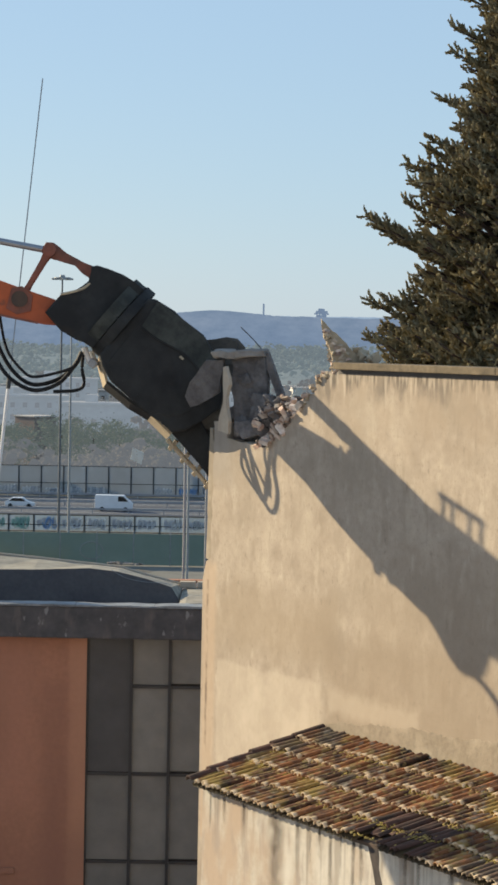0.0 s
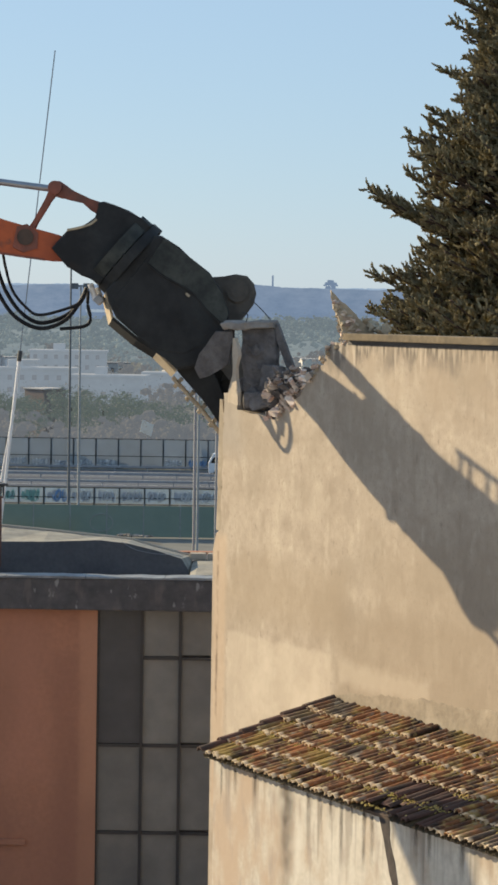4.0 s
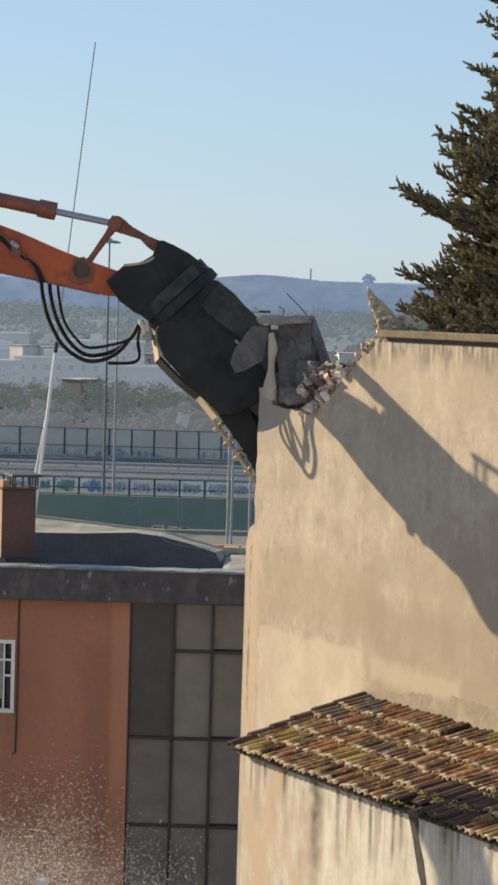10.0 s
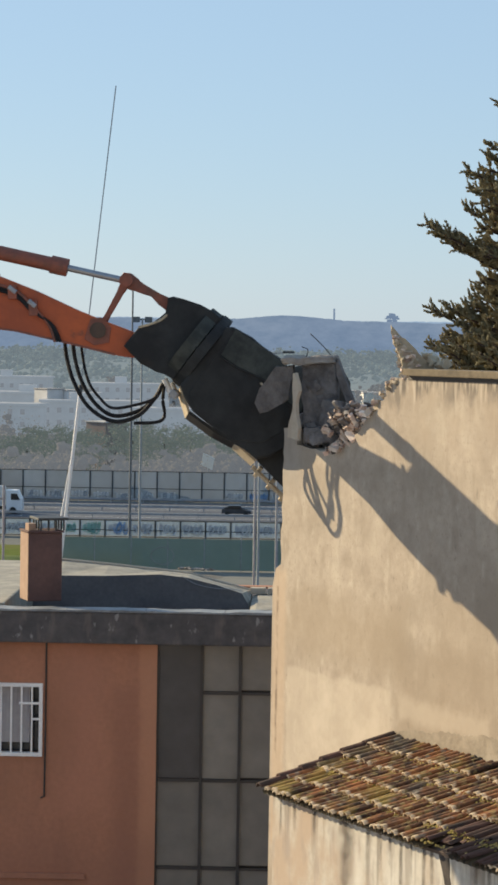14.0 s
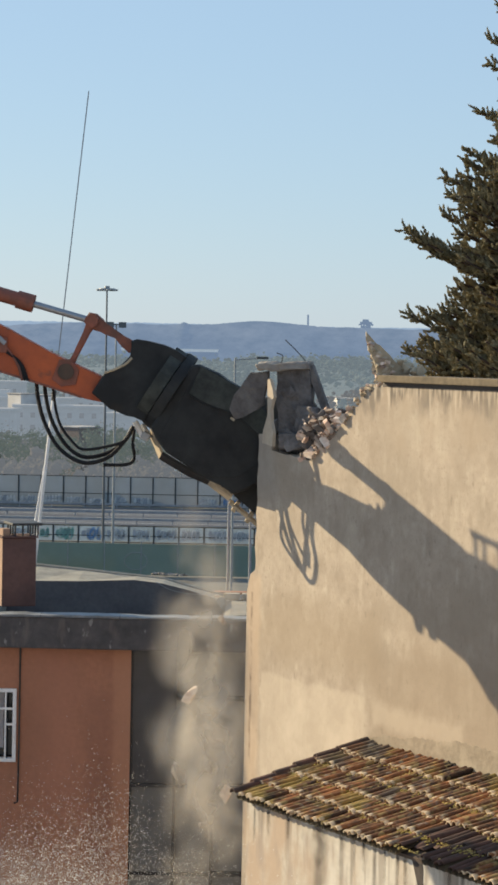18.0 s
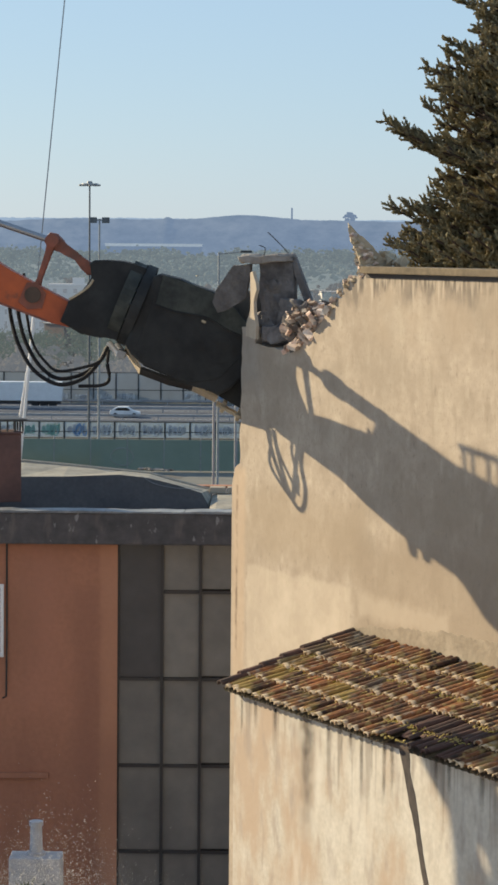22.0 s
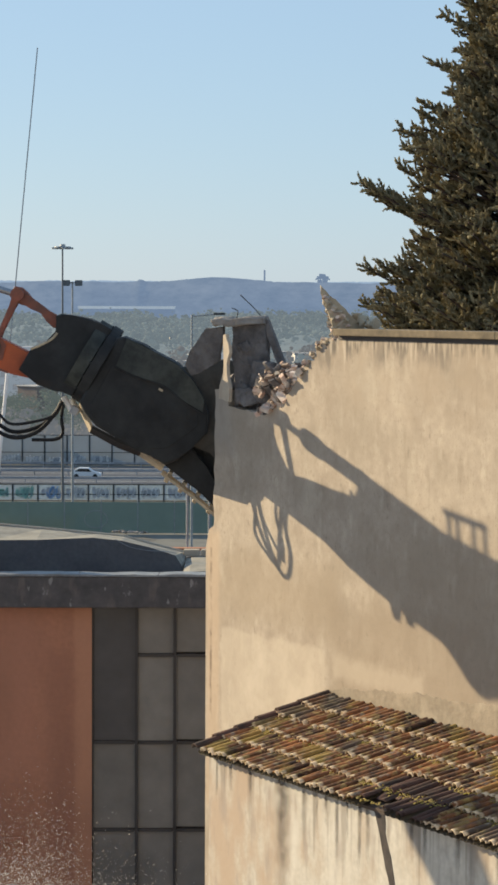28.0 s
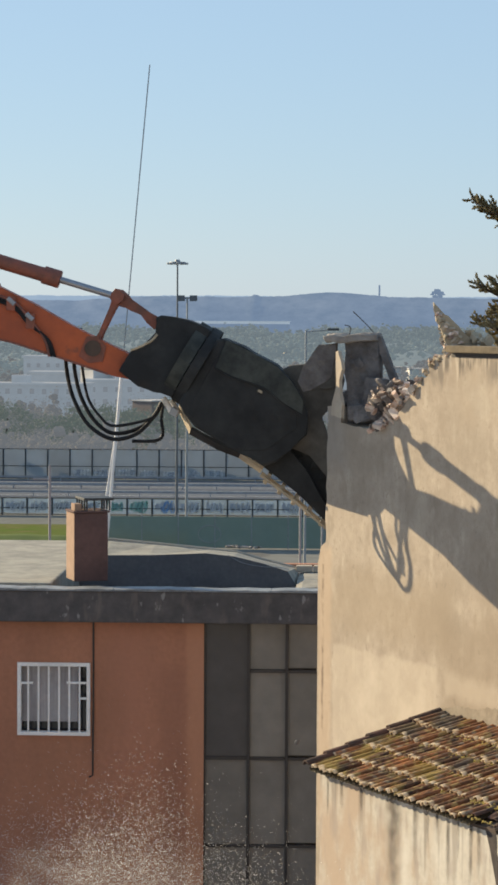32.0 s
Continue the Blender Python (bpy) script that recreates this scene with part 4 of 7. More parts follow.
                mf.extend(tuple(q + j for j in f) for f in bf)
    me = bpy.data.meshes.new("moss")
    me.from_pydata(mv, [], mf)
    me.materials.append(M_MOSS)
    moss = new("moss", me)
    moss.parent = shed
    tagged(moss, "yellow green moss cushions", kind="stuff")
    # verge: mortared edge tiles along the free side
    for r in range(6):
        share("verge_tile", dark_cover, roofm @ pose(-ROOF_S0 + rnd.uniform(-0.015, 0.015), r * 0.385 + 0.02, 0.085, 2.5, rnd.uniform(-8, 8), rnd.uniform(-3, 3)) @ Matrix.Diagonal((1.45, 1.0, 1.45, 1.0)), shed)
    part("verge_mortar", box(-ROOF_S0 - 0.09, -ROOF_S0 + 0.05, 0.05, ln - 0.06, -0.06, 0.05, 0.015, m=roofm), M_MORTAR, shed, "crumbling mortar under the edge tiles")
    return shed


# ---- rust orange building behind ----
FY = 47.0  # its front, in the plan before the whole block is set back
BACK = 1.1
FARTHER = Matrix.Translation((0, 0, 14)) @ Matrix.Diagonal((BACK, BACK, BACK, 1)) @ Matrix.Translation((0, 0, -14))


def build_orange():
    b = empty("orange_building", pose(-8, FY, 0))
    tagged(b, "rust orange rendered building with dark fascia and gridded glazed bay", "building")
    x0, x1 = -30.0, 4.2

    def p(name, bm, m, label=""):
        ob = part(name, bm, m, b, label)
        ob.matrix_parent_inverse = b.matrix_world.inverted()
        return ob
    # front wall with a real window opening
    wx0, wx1, wz0, wz1 = -6.35, -4.95, 6.06, 7.46
    p("wall", box(x0, wx0, FY, FY + 0.3, 0, 8.3), M_ORANGE_WALL, "rust orange render")
    p("wall", box(wx0, wx1, FY, FY + 0.3, 0, wz0), M_ORANGE_WALL)
    p("wall", box(wx0, wx1, FY, FY + 0.3, wz1, 8.3), M_ORANGE_WALL)
    p("wall", box(wx1, -2.78, FY, FY + 0.3, 0, 8.3), M_ORANGE_WALL)
    p("fascia", box(x0, x1, FY - 0.22, FY + 0.25, 8.26, 8.86, 0.03), M_FASCIA, "dark stained concrete fascia")
    # sagging sheet-metal flashing on the parapet, in lengths
    rnd = random.Random(3)
    for i in range(26):
        a = x0 + i * 1.5
        n = 10
        e = [(a + 1.49 * k / n, 8.875 + 0.022 * noise.noise(Vector(((a + 1.49 * k / n) * 1.7, 0.3, 0))) + 0.012 * rnd.random()) for k in range(n + 1)]
        p("flashing", prism([(q[0], 8.862) for q in e] + [(q[0], q[1] + 0.018) for q in e[::-1]], FY - 0.25 + rnd.uniform(0, 0.02), FY + 0.28), M_FLASH)
    p("side_wall", box(x0, x0 + 0.3, FY + 0.31, 58, 0, 8.3), M_ORANGE_WALL)
    p("side_wall", box(x1 - 0.3, x1, FY + 0.31, 58, 0, 8.3), M_ORANGE_WALL)
    p("back_wall", box(x0, x1, 58, 58.3, 0, 8.3), M_ORANGE_WALL)
    p("roof_deck", box(x0 + 0.31, x1 - 0.31, FY + 0.31, 57.9, 8.0, 8.26), M_BITUMEN, "dark bitumen roof deck")
    # raised inner roof: shaded upstand with a pale screed on top
    # a sunken, shaded bay: its dark far lining falls to the right under a pale sloping roof
    rim = [(-5.74, 9.0), (-5.21, 9.02), (-4.26, 9.03), (-3.07, 9.08), (-2.47, 9.02), (-1.87, 8.88), (-1.33, 8.71), (-1.19, 8.48), (-1.14, 8.3)]
    back = [(-5.74, 9.22), (-5.21, 9.19), (-4.26, 9.11), (-3.07, 9.0), (-2.47, 8.94), (-1.87, 8.77), (-1.33, 8.64), (-1.19, 8.61), (-1.14, 8.60)]
    p("upstand_lining", prism(rim + [(-1.16, 8.262), (-5.74, 8.262)], 52.26, 52.3), M_BITUMEN, "black bitumen lining of the sunken bay")
    bm = bmesh.new()
    lo, hi = [bm.verts.new((x, 52.305, z)) for x, z in rim], [bm.verts.new((x, 54.0, z)) for x, z in back]
    lo2, hi2 = [bm.verts.new((x, 52.305, 8.262)) for x, z in rim], [bm.verts.new((x, 54.0, 8.262)) for x, z in back]
    for a in range(len(rim) - 1):
        bm.faces.new((lo[a], lo[a + 1], hi[a + 1], hi[a]))
        bm.faces.new((hi[a], hi[a + 1], hi2[a + 1], hi2[a]))
        bm.faces.new((lo2[a], lo2[a + 1], lo[a + 1], lo[a]))
    bmesh.ops.recalc_face_normals(bm, faces=bm.faces[:])
    p("roof_upstand", bm, M_GRAVEL, "pale screeded raised roof")
    p("roof_corner", prism([(-1.13, 8.262), (4.1, 8.262), (4.1, 8.56), (-0.7, 8.56), (-1.0, 8.55), (-1.13, 8.5)], 50.6, 53.9, bevel=0.02), M_GRAVEL, "pale corner of the roof")
    p("roof_slab", box(-14.0, -5.75, FY + 0.35, 56.5, 8.262, 8.95, 0.04), M_GRAVEL, "pale concrete roof slab")
    for (xa, za), (xb, zb) in zip(back, back[1:]):
        p("coping_strip", rod((xa, 54.0, za + 0.01), (xb, 54.0, zb + 0.01), 0.035, seg=8), M_PLASTER_PALE, "pale rounded roof edging")
    for x in (-1.0, -0.62):
        p("edge_block", box(x - 0.18, x + 0.16, 53.6, 53.85, 8.562, 8.7, 0.015), M_PLASTER_PALE, "pale cast block on the roof edge")
    # a loose cable that sags over the dark lining
    p("cable", tube(smooth_curve([(-2.6, 52.22, 9.06), (-2.3, 52.2, 8.9), (-1.9, 52.2, 8.82), (-1.5, 52.2, 8.8), (-1.3, 52.22, 8.76)]), 0.007, 6), M_POST, "thin sagging cable")
    # glazed bay: grid of panels between dark mullions
    xs, zs = (-2.78, -1.93, -1.20, -0.46, 0.28), (8.26, 7.325, 5.645, 3.96, 2.28, 0.6)
    p("bay_backing", box(-2.78, 0.4, FY + 0.16, FY + 0.3, 0.0, 8.26), M_MULLION)
    for i in range(4):
        for j in range(5):
            if i == 0 and j in (0, 1):
                if j == 1:
                    continue
                zlo, zhi = zs[2], zs[0]
            else:
                zlo, zhi = zs[j + 1], zs[j]
            dz = 0.0 if i < 2 else 0.03
            p("pane", box(xs[i] + 0.03, xs[i + 1] - 0.03, FY + 0.1, FY + 0.13, zlo + 0.035 + dz, zhi - 0.035 + dz), M_PANE_DARK if i == 0 and j < 2 else M_PANE, "")
    for x in xs:
        p("mullion", box(x - 0.028, x + 0.028, FY + 0.03, FY + 0.155, 0.3, 8.255), M_MULLION)
    for z in zs[1:]:
        for i in range(4):
            if i == 0 and z == zs[1]:
                continue
            p("transom", box(xs[i] + 0.04, xs[i + 1] - 0.04, FY + 0.05, FY + 0.15, z - 0.03, z + 0.03), M_MULLION)
    # a narrow ledge low on the wall
    p("ledge", box(-14.0, -4.1, FY - 0.07, FY - 0.002, 3.72, 3.83, 0.01), M_ORANGE_WALL, "narrow rendered ledge")
    # cable down the wall
    p("cable", tube([(-4.89, FY - 0.03, 8.25), (-4.89, FY - 0.03, 6.6), (-4.90, FY - 0.03, 5.3), (-4.97, FY - 0.03, 5.27)], 0.018, 6), M_MULLION, "dark cable clipped to the wall")
    # barred window
    win = tagged(new("window_1"), "white framed window behind white bars, pale curtain inside", "window", kind="structure")
    win.matrix_world = pose((wx0 + wx1) / 2, FY, wz0)

    def w(name, bm, m, label=""):
        ob = part(name, bm, m, win, label)
        ob.matrix_parent_inverse = win.matrix_world.inverted()
    for a0, a1, c0, c1 in ((wx0, wx1, wz0, wz0 + 0.07), (wx0, wx1, wz1 - 0.07, wz1), (wx0, wx0 + 0.07, wz0 + 0.07, wz1 - 0.07), (wx1 - 0.07, wx1, wz0 + 0.07, wz1 - 0.07)):
        w("window_frame", box(a0, a1, FY - 0.05, FY + 0.12, c0, c1, 0.006), M_WHITE)
    for k in range(6):
        x = wx0 + 0.07 + (k + 0.7) * (wx1 - wx0 - 0.14) / 6.4
        w("bar", box(x - 0.016, x + 0.016, FY - 0.03, FY + 0.0, wz0 + 0.072, wz1 - 0.072), M_WHITE)
    w("cross_bar", box(wx0 + 0.072, wx0 + 0.3, FY - 0.06, FY - 0.032, 7.05, 7.09), M_WHITE)
    w("cross_bar", box(wx1 - 0.45, wx1 - 0.072, FY - 0.06, FY - 0.032, 7.06, 7.1), M_WHITE)
    w("cross_bar", box(wx1 - 0.2, wx1 - 0.072, FY - 0.06, FY - 0.032, 6.76, 6.8), M_WHITE)
    w("curtain", box(wx0 + 0.07, wx1 - 0.26, FY + 0.16, FY + 0.18, wz0 + 0.24, wz1 - 0.07), M_CURTAIN, "pale grey curtain")
    w("pane", box(wx0 + 0.07, wx1 - 0.07, FY + 0.2, FY + 0.22, wz0 + 0.07, wz1 - 0.07), M_DARKGLASS)
    for root in (b, win):
        root.matrix_world = FARTHER @ root.matrix_world
    return b


def build_flue():
    fl = tagged(empty("flue", pose(-4.14, 45.0, 0)), "white rendered flue with a slim vent pipe on top", "flue")
    part("shaft", box(-0.48, 0.48, -0.3, 0.3, 0.0, 2.72, 0.03), M_SHADEWALL, fl)
    part("vent_pipe", rod((0.0, 0, 2.7), (0.0, 0, 3.28), 0.125, 0.105, seg=18), M_SHADEWALL, fl)
    part("vent_collar", rod((0.0, 0, 2.715), (0.0, 0, 2.78), 0.17, seg=18), M_SHADEWALL, fl)
    part("vent_cap", rod((0.0, 0, 3.27), (0.0, 0, 3.35), 0.13, seg=18), M_SHADEWALL, fl)
    pl = tagged(empty("spiky_plant", pose(-4.25, 44.4, 0)), "green spiky leaved plant beside the white flue", "plant")
    part("stem", rod((0, 0, 0), (0, 0, 2.1), 0.05, 0.035, seg=8), M_BARK, pl)
    rnd = random.Random(6)
    for i in range(26):
        a, el = rnd.uniform(0, math.tau), rnd.uniform(0.1, 1.45)
        L = rnd.uniform(0.35, 0.55)
        d = Vector((math.cos(a) * math.cos(el), math.sin(a) * math.cos(el), math.sin(el)))
        w = d.cross(Vector((0.3, 0.2, 1))).normalized() * 0.028
        b = bmesh.new()
        c = Vector((0, 0, 2.08))
        v = [b.verts.new(q) for q in (c - w * 0.5, c + d * L * 0.5 - w, c + d * L + Vector((0, 0, -0.05)), c + d * L * 0.5 + w, c + w * 0.5)]
        b.faces.new(v)
        bmesh.ops.solidify(b, geom=b.faces[:], thickness=0.006)
        part("leaf", b, M_LEAFGREEN, pl)


def build_chimney():
    ch = tagged(empty("chimney", FARTHER @ pose(-5.12, 48.0, 8.955, 0, 0, 20)), "square maroon rendered chimney with its sunlit side painted paler and dark cap", "chimney")
    part("shaft", box(-0.33, 0.33, -0.33, 0.33, 0.0, 1.32, 0.015), M_CHIMNEY, ch)
    # thin plate paler than the shaft, imitating sun on this side
    part("side_render", box(-0.345, -0.332, -0.325, 0.32, 0.01, 1.31, 0.004), M_CHIMNEY_PALE, ch, "thin pale orange plate imitating the sunlit side")
    part("rim", box(-0.36, 0.36, -0.36, 0.36, 1.325, 1.36, 0.01), M_CHIMNEY, ch)
    part("stub", box(-0.33, -0.19, -0.30, 0.0, 1.362, 1.50, 0.01), M_CHIMNEY_PALE, ch, "pale stub of a second flue")
    for i in range(4):
        for j in range(4):
            if i in (0, 3) or j in (0, 3):
                part("grille_bar", box(-0.10 + i * 0.15, -0.07 + i * 0.15, -0.30 + j * 0.2, -0.27 + j * 0.2, 1.362, 1.56), M_POST_DARK, ch)
    part("cap_plate", box(-0.16, 0.44, -0.36, 0.36, 1.562, 1.61, 0.008), M_POST_DARK, ch)


ANTENNA = (-5.45 * BACK, 55.0 * BACK, 14 - 4.97 * BACK)


def build_antenna():
    k = BACK
    an = tagged(empty("antenna_mast", pose(*ANTENNA)), "thin leaning whip antenna on a braced grey tube", "antenna")
    part("lower_tube", rod((0, 0, 0), (0.345 * k, 0, 3.9 * k), 0.042), M_WHITE, an)
    part("brace", rod((-0.16 * k, 0.1, 0), (0.19 * k, 0, 2.3 * k), 0.032), M_WHITE, an)
    part("joint", rod((0.33 * k, 0, 3.75 * k), (0.352 * k, 0, 3.98 * k), 0.055), M_POST_DARK, an)
    part("whip", tube(smooth_curve([(0.345 * k, 0, 3.9 * k), (0.645 * k, 0, 7.3 * k), (0.94 * k, 0, 10.6 * k)]), 0.015, 6), M_POST, an)
    return an


# ---- the demolition machine, in the upright plane y = MY ----
MY = 43.1
# time, the collar's top corner (x, z), and how far the crusher leans down
CRUSH = (
    (0, -1.599, 14.683, 40.24),
    (0.5, -1.561, 14.791, 39.77),
    (1, -1.548, 14.965, 39.12),
    (1.5, -1.462, 15.157, 38.23),
    (2, -1.496, 15.212, 37.91),
    (2.5, -1.505, 15.131, 41.29),
    (3, -1.541, 15.191, 41.14),
    (3.5, -1.622, 15.286, 40.40),
    (5.5, -1.674, 15.199, 45.65),
    (6, -1.681, 15.160, 46.17),
    (6.5, -1.648, 15.078, 46.38),
    (7, -1.541, 14.902, 46.87),
    (7.5, -1.411, 14.679, 47.58),
    (8, -1.325, 14.546, 47.77),
    (8.5, -1.333, 14.533, 46.71),
    (9, -1.331, 14.515, 46.29),
    (9.5, -1.316, 14.476, 45.66),
    (10, -1.317, 14.436, 46.01),
    (10.5, -1.316, 14.394, 46.44),
    (11, -1.361, 14.367, 45.03),
    (11.5, -1.357, 14.371, 43.91),
    (12, -1.383, 14.343, 43.50),
    (12.5, -1.387, 14.299, 42.42),
    (13, -1.419, 14.338, 38.12),
    (13.5, -1.432, 14.340, 37.43),
    (15.5, -1.557, 14.123, 35.49),
    (16, -1.566, 14.080, 33.05),
    (16.5, -1.517, 13.966, 32.68),
    (17, -1.489, 13.866, 32.84),
    (17.5, -1.546, 13.818, 32.35),
    (18, -1.610, 13.755, 32.32),
    (18.5, -1.671, 13.694, 33.74),
    (19, -1.714, 13.610, 34.36),
    (19.5, -1.787, 13.612, 33.95),
    (20, -1.800, 13.503, 33.70),
    (20.5, -1.820, 13.471, 32.68),
    (21, -1.894, 13.514, 27.20),
    (21.5, -1.966, 13.513, 23.86),
    (22, -1.968, 13.452, 22.38),
    (22.5, -1.944, 13.297, 21.17),
    (23, -1.807, 13.118, 20.46),
    (23.5, -1.652, 12.935, 21.64),
    (24, -1.606, 12.892, 21.28),
    (24.5, -1.618, 12.904, 20.36),
    (25, -1.544, 12.827, 21.19),
    (25.5, -1.599, 12.884, 21.05),
    (27.5, -2.021, 13.396, 26.88),
    (28, -2.116, 13.479, 30.70),
    (28.5, -2.178, 13.553, 30.79),
    (29, -2.126, 13.468, 31.23),
    (29.5, -2.154, 13.504, 31.20),
    (30, -2.265, 13.652, 31.12),
    (30.5, -2.380, 13.798, 30.41),
    (31, -2.291, 13.667, 30.60),
    (31.5, -2.305, 13.697, 31.12),
    (32, -2.342, 13.733, 30.82),
)
LINK_END, PIN, FIT = (-1.05, -0.32), (-0.95, -1.05), (-0.22, -1.47)  # in the crusher's own axes
ARM_STRUT, ARM_HOSE = (-0.78, 0.16), (-1.62, 0.06)  # on the arm, from the pin


def crusher_point(row, p):
    a = radians(row[3])
    return row[1] + p[0] * math.cos(a) + p[1] * math.sin(a), row[2] - p[0] * math.sin(a) + p[1] * math.cos(a)


def arm_turn(pin):
    # the far joint stays put: the arm dips as its pin goes down
    return radians(-5.5 * (pin[1] - 13.6) - 1.5 * (pin[0] + 3.0))


def arm_point(pin, p):
    a = -arm_turn(pin)
    return pin[0] + p[0] * math.cos(a) - p[1] * math.sin(a), pin[1] + p[0] * math.sin(a) + p[1] * math.cos(a)


def meet(c0, r0, c1, r1):
    """The upper crossing of two circles."""
    dx, dz = c1[0] - c0[0], c1[1] - c0[1]
    d = math.hypot(dx, dz)
    a = (r0 * r0 - r1 * r1 + d * d) / (2 * d)
    h = math.sqrt(max(0.0, r0 * r0 - a * a))
    return c0[0] + (a * dx - h * dz) / d, c0[1] + (a * dz + h * dx) / d


def flat_pose(x, z, angle):
    """A pose in the machine's plane: angle counter-clockwise as seen from the camera."""
    return Matrix.Translation((x, 0, z)) @ Matrix.Rotation(-angle, 4, "Y")


def build_machine():
    mc = tagged(empty("demolition_excavator", pose(0, MY, 0)), "orange high-reach demolition excavator with a black concrete crusher", "excavator")
    mv = {}
    # ---- arm: tapered box with cheek plates
    arm = part("arm", prism([(-0.2, 0.12), (-0.78, 0.36), (-1.14, 0.52), (-1.83, 0.87), (-2.43, 1.13), (-3.0, 1.39), (-3.6, 1.62), (-5.1, 2.2), (-7.3, 3.0), (-7.6, 2.5), (-7.2, 1.88), (-6.7, 1.58), (-6.25, 1.34), (-5.2, 0.82), (-4.5, 0.63), (-3.6, 0.41), (-2.9, 0.27),
                            (-2.2, 0.19), (-1.3, -0.05), (-0.4, -0.3), (0.0, -0.36), (0.12, -0.1)], -0.24, 0.24, bevel=0.035), M_ARM, mc, "orange painted steel arm")
    part("pin_boss", rod((-0.78, -0.29, 0.16), (-0.78, 0.29, 0.16), 0.14, seg=20), M_BARK, arm, "worn dark pin boss")
    part("boss_plate", prism([(-1.02, 0.02), (-0.9, 0.36), (-0.72, 0.38), (-0.55, 0.2), (-0.6, -0.06), (-0.85, -0.1)], -0.262, -0.245, bevel=0.006), M_LINK, arm, "worn red wear plate")
    part("pin_boss", rod((0, -0.30, 0), (0, 0.30, 0), 0.17, seg=20), M_STEEL, arm)
    part("edge_strip", prism([(-0.5, -0.285), (-1.3, -0.06), (-2.2, 0.18), (-3.6, 0.4), (-3.6, 0.43), (-2.2, 0.215), (-1.3, -0.02), (-0.5, -0.25)], -0.25, -0.235), M_LINK, arm, "darker welded lower edge")
    # hard pipes and hoses along the arm
    for k in range(3):
        dz = 0.05 * k
        part("pipe", tube(smooth_curve([(-5.5, -0.26 - 0.02 * k, 2.02 - dz), (-3.2, -0.27, 1.2 - dz), (-2.25, -0.275, 0.92 - dz), (-1.9, -0.29, 0.62 - dz), (-1.62 + 0.03 * k, -0.29, 0.28), (-1.52 + 0.05 * k, -0.29, -0.02)]), 0.024, 8), M_RUBBER if k else M_LINK, arm, "hydraulic pipe")
    part("pipe_clamp", box(-2.3, -2.15, -0.32, -0.25, 0.74, 0.98, 0.01), M_LINK, arm)
    part("pipe_clamp", box(-1.95, -1.8, -0.32, -0.25, 0.44, 0.7, 0.01), M_LINK, arm)
    for a, c in ((-2.28, 0.95), (-1.95, 0.70)):
        part("pipe_joint", rod((a, -0.3, c), (a + 0.12, -0.3, c - 0.1), 0.045, seg=10), M_RAIL, arm, "steel hose coupling")
    # guard frame on the arm's back
    gf = part("guard_frame", rod((-5.80, -0.12, 2.98), (-4.86, -0.12, 2.56), 0.045), M_LINK, arm, "tubular guard rail on the arm")
    for gx, top in ((-5.78, 2.97), (-5.52, 2.85), (-5.14, 2.69), (-4.93, 2.59)):
        part("guard_leg", rod((gx - 0.03, -0.12, top - 0.62), (gx, -0.12, top), 0.028, seg=8), M_LINK, gf)
    part("cylinder_mount", prism([(-3.0, 1.37), (-3.12, 1.62), (-3.38, 1.84), (-3.62, 1.8), (-3.95, 2.0), (-4.15, 1.96), (-4.6, 2.15), (-5.1, 2.36), (-6.3, 2.8), (-7.35, 3.13), (-7.5, 2.7), (-5.0, 2.1), (-3.6, 1.6)], -0.2, 0.2, bevel=0.03), M_ARM, arm)
    # ragged ends of hoses and brackets on its back
    for gx, gz, h in ((-2.72, 1.2, 0.16), (-2.95, 1.3, 0.14), (-3.18, 1.62, 0.2), (-3.7, 1.78, 0.16), (-4.3, 2.0, 0.16), (-4.05, 1.95, 0.12), (-2.5, 1.1, 0.1)):
        part("back_bracket", prism([(gx - 0.05, gz), (gx + 0.05, gz), (gx + 0.03, gz + h), (gx - 0.02, gz + h * 0.8)], 0.02, 0.06), M_LINK, arm)
    # fins and a lug under the arm
    part("fin", prism([(-3.58, 0.48), (-3.76, 0.22), (-3.84, 0.5)], -0.05, 0.05), M_LINK, arm)
    part("fin", prism([(-3.98, 0.54), (-4.10, 0.38), (-4.2, 0.58)], -0.05, 0.05), M_LINK, arm)
    part("lug", prism([(-4.8, 0.74), (-5.1, 0.76), (-5.35, 0.70), (-5.6, 0.62), (-5.85, 0.63), (-6.05, 0.8), (-6.2, 0.98), (-6.22, 1.2), (-6.3, 1.45), (-5.0, 0.9)], -0.07, 0.07, bevel=0.02), M_ARM, arm)
    part("hose", tube(smooth_curve([(-6.0, 0.1, 0.85), (-6.4, 0.1, 0.97), (-6.75, 0.1, 1.0), (-7.0, 0.1, 0.9), (-7.3, 0.1, 1.3), (-7.5, 0.1, 1.9)]), 0.05, 8), M_RUBBER, arm)
    # the knuckle at the arm's far end, with an eye through it
    eye = [(-12.27 + 0.24 * math.cos(a), 0.36 + 0.2 * math.sin(a)) for a in [math.pi - k * math.tau / 12 for k in range(13)]]
    part("arm_head", prism([(-7.0, 2.9), (-8.7, 3.7), (-10.4, 3.6), (-11.7, 2.4), (-12.36, 1.53), (-12.64, 1.26), (-12.82, 1.03), (-12.87, 0.63), (-12.88, 0.37), *eye, (-12.882, 0.36), (-12.92, -0.9), (-11.8, -1.0), (-11.74, -0.34), (-11.74, 0.0), (-11.64, 0.42), (-11.06, 0.6), (-10.0, 1.55), (-8.6, 2.1), (-7.2, 1.85)], -0.09, 0.09), M_ARM, arm)
    mv["arm"] = arm
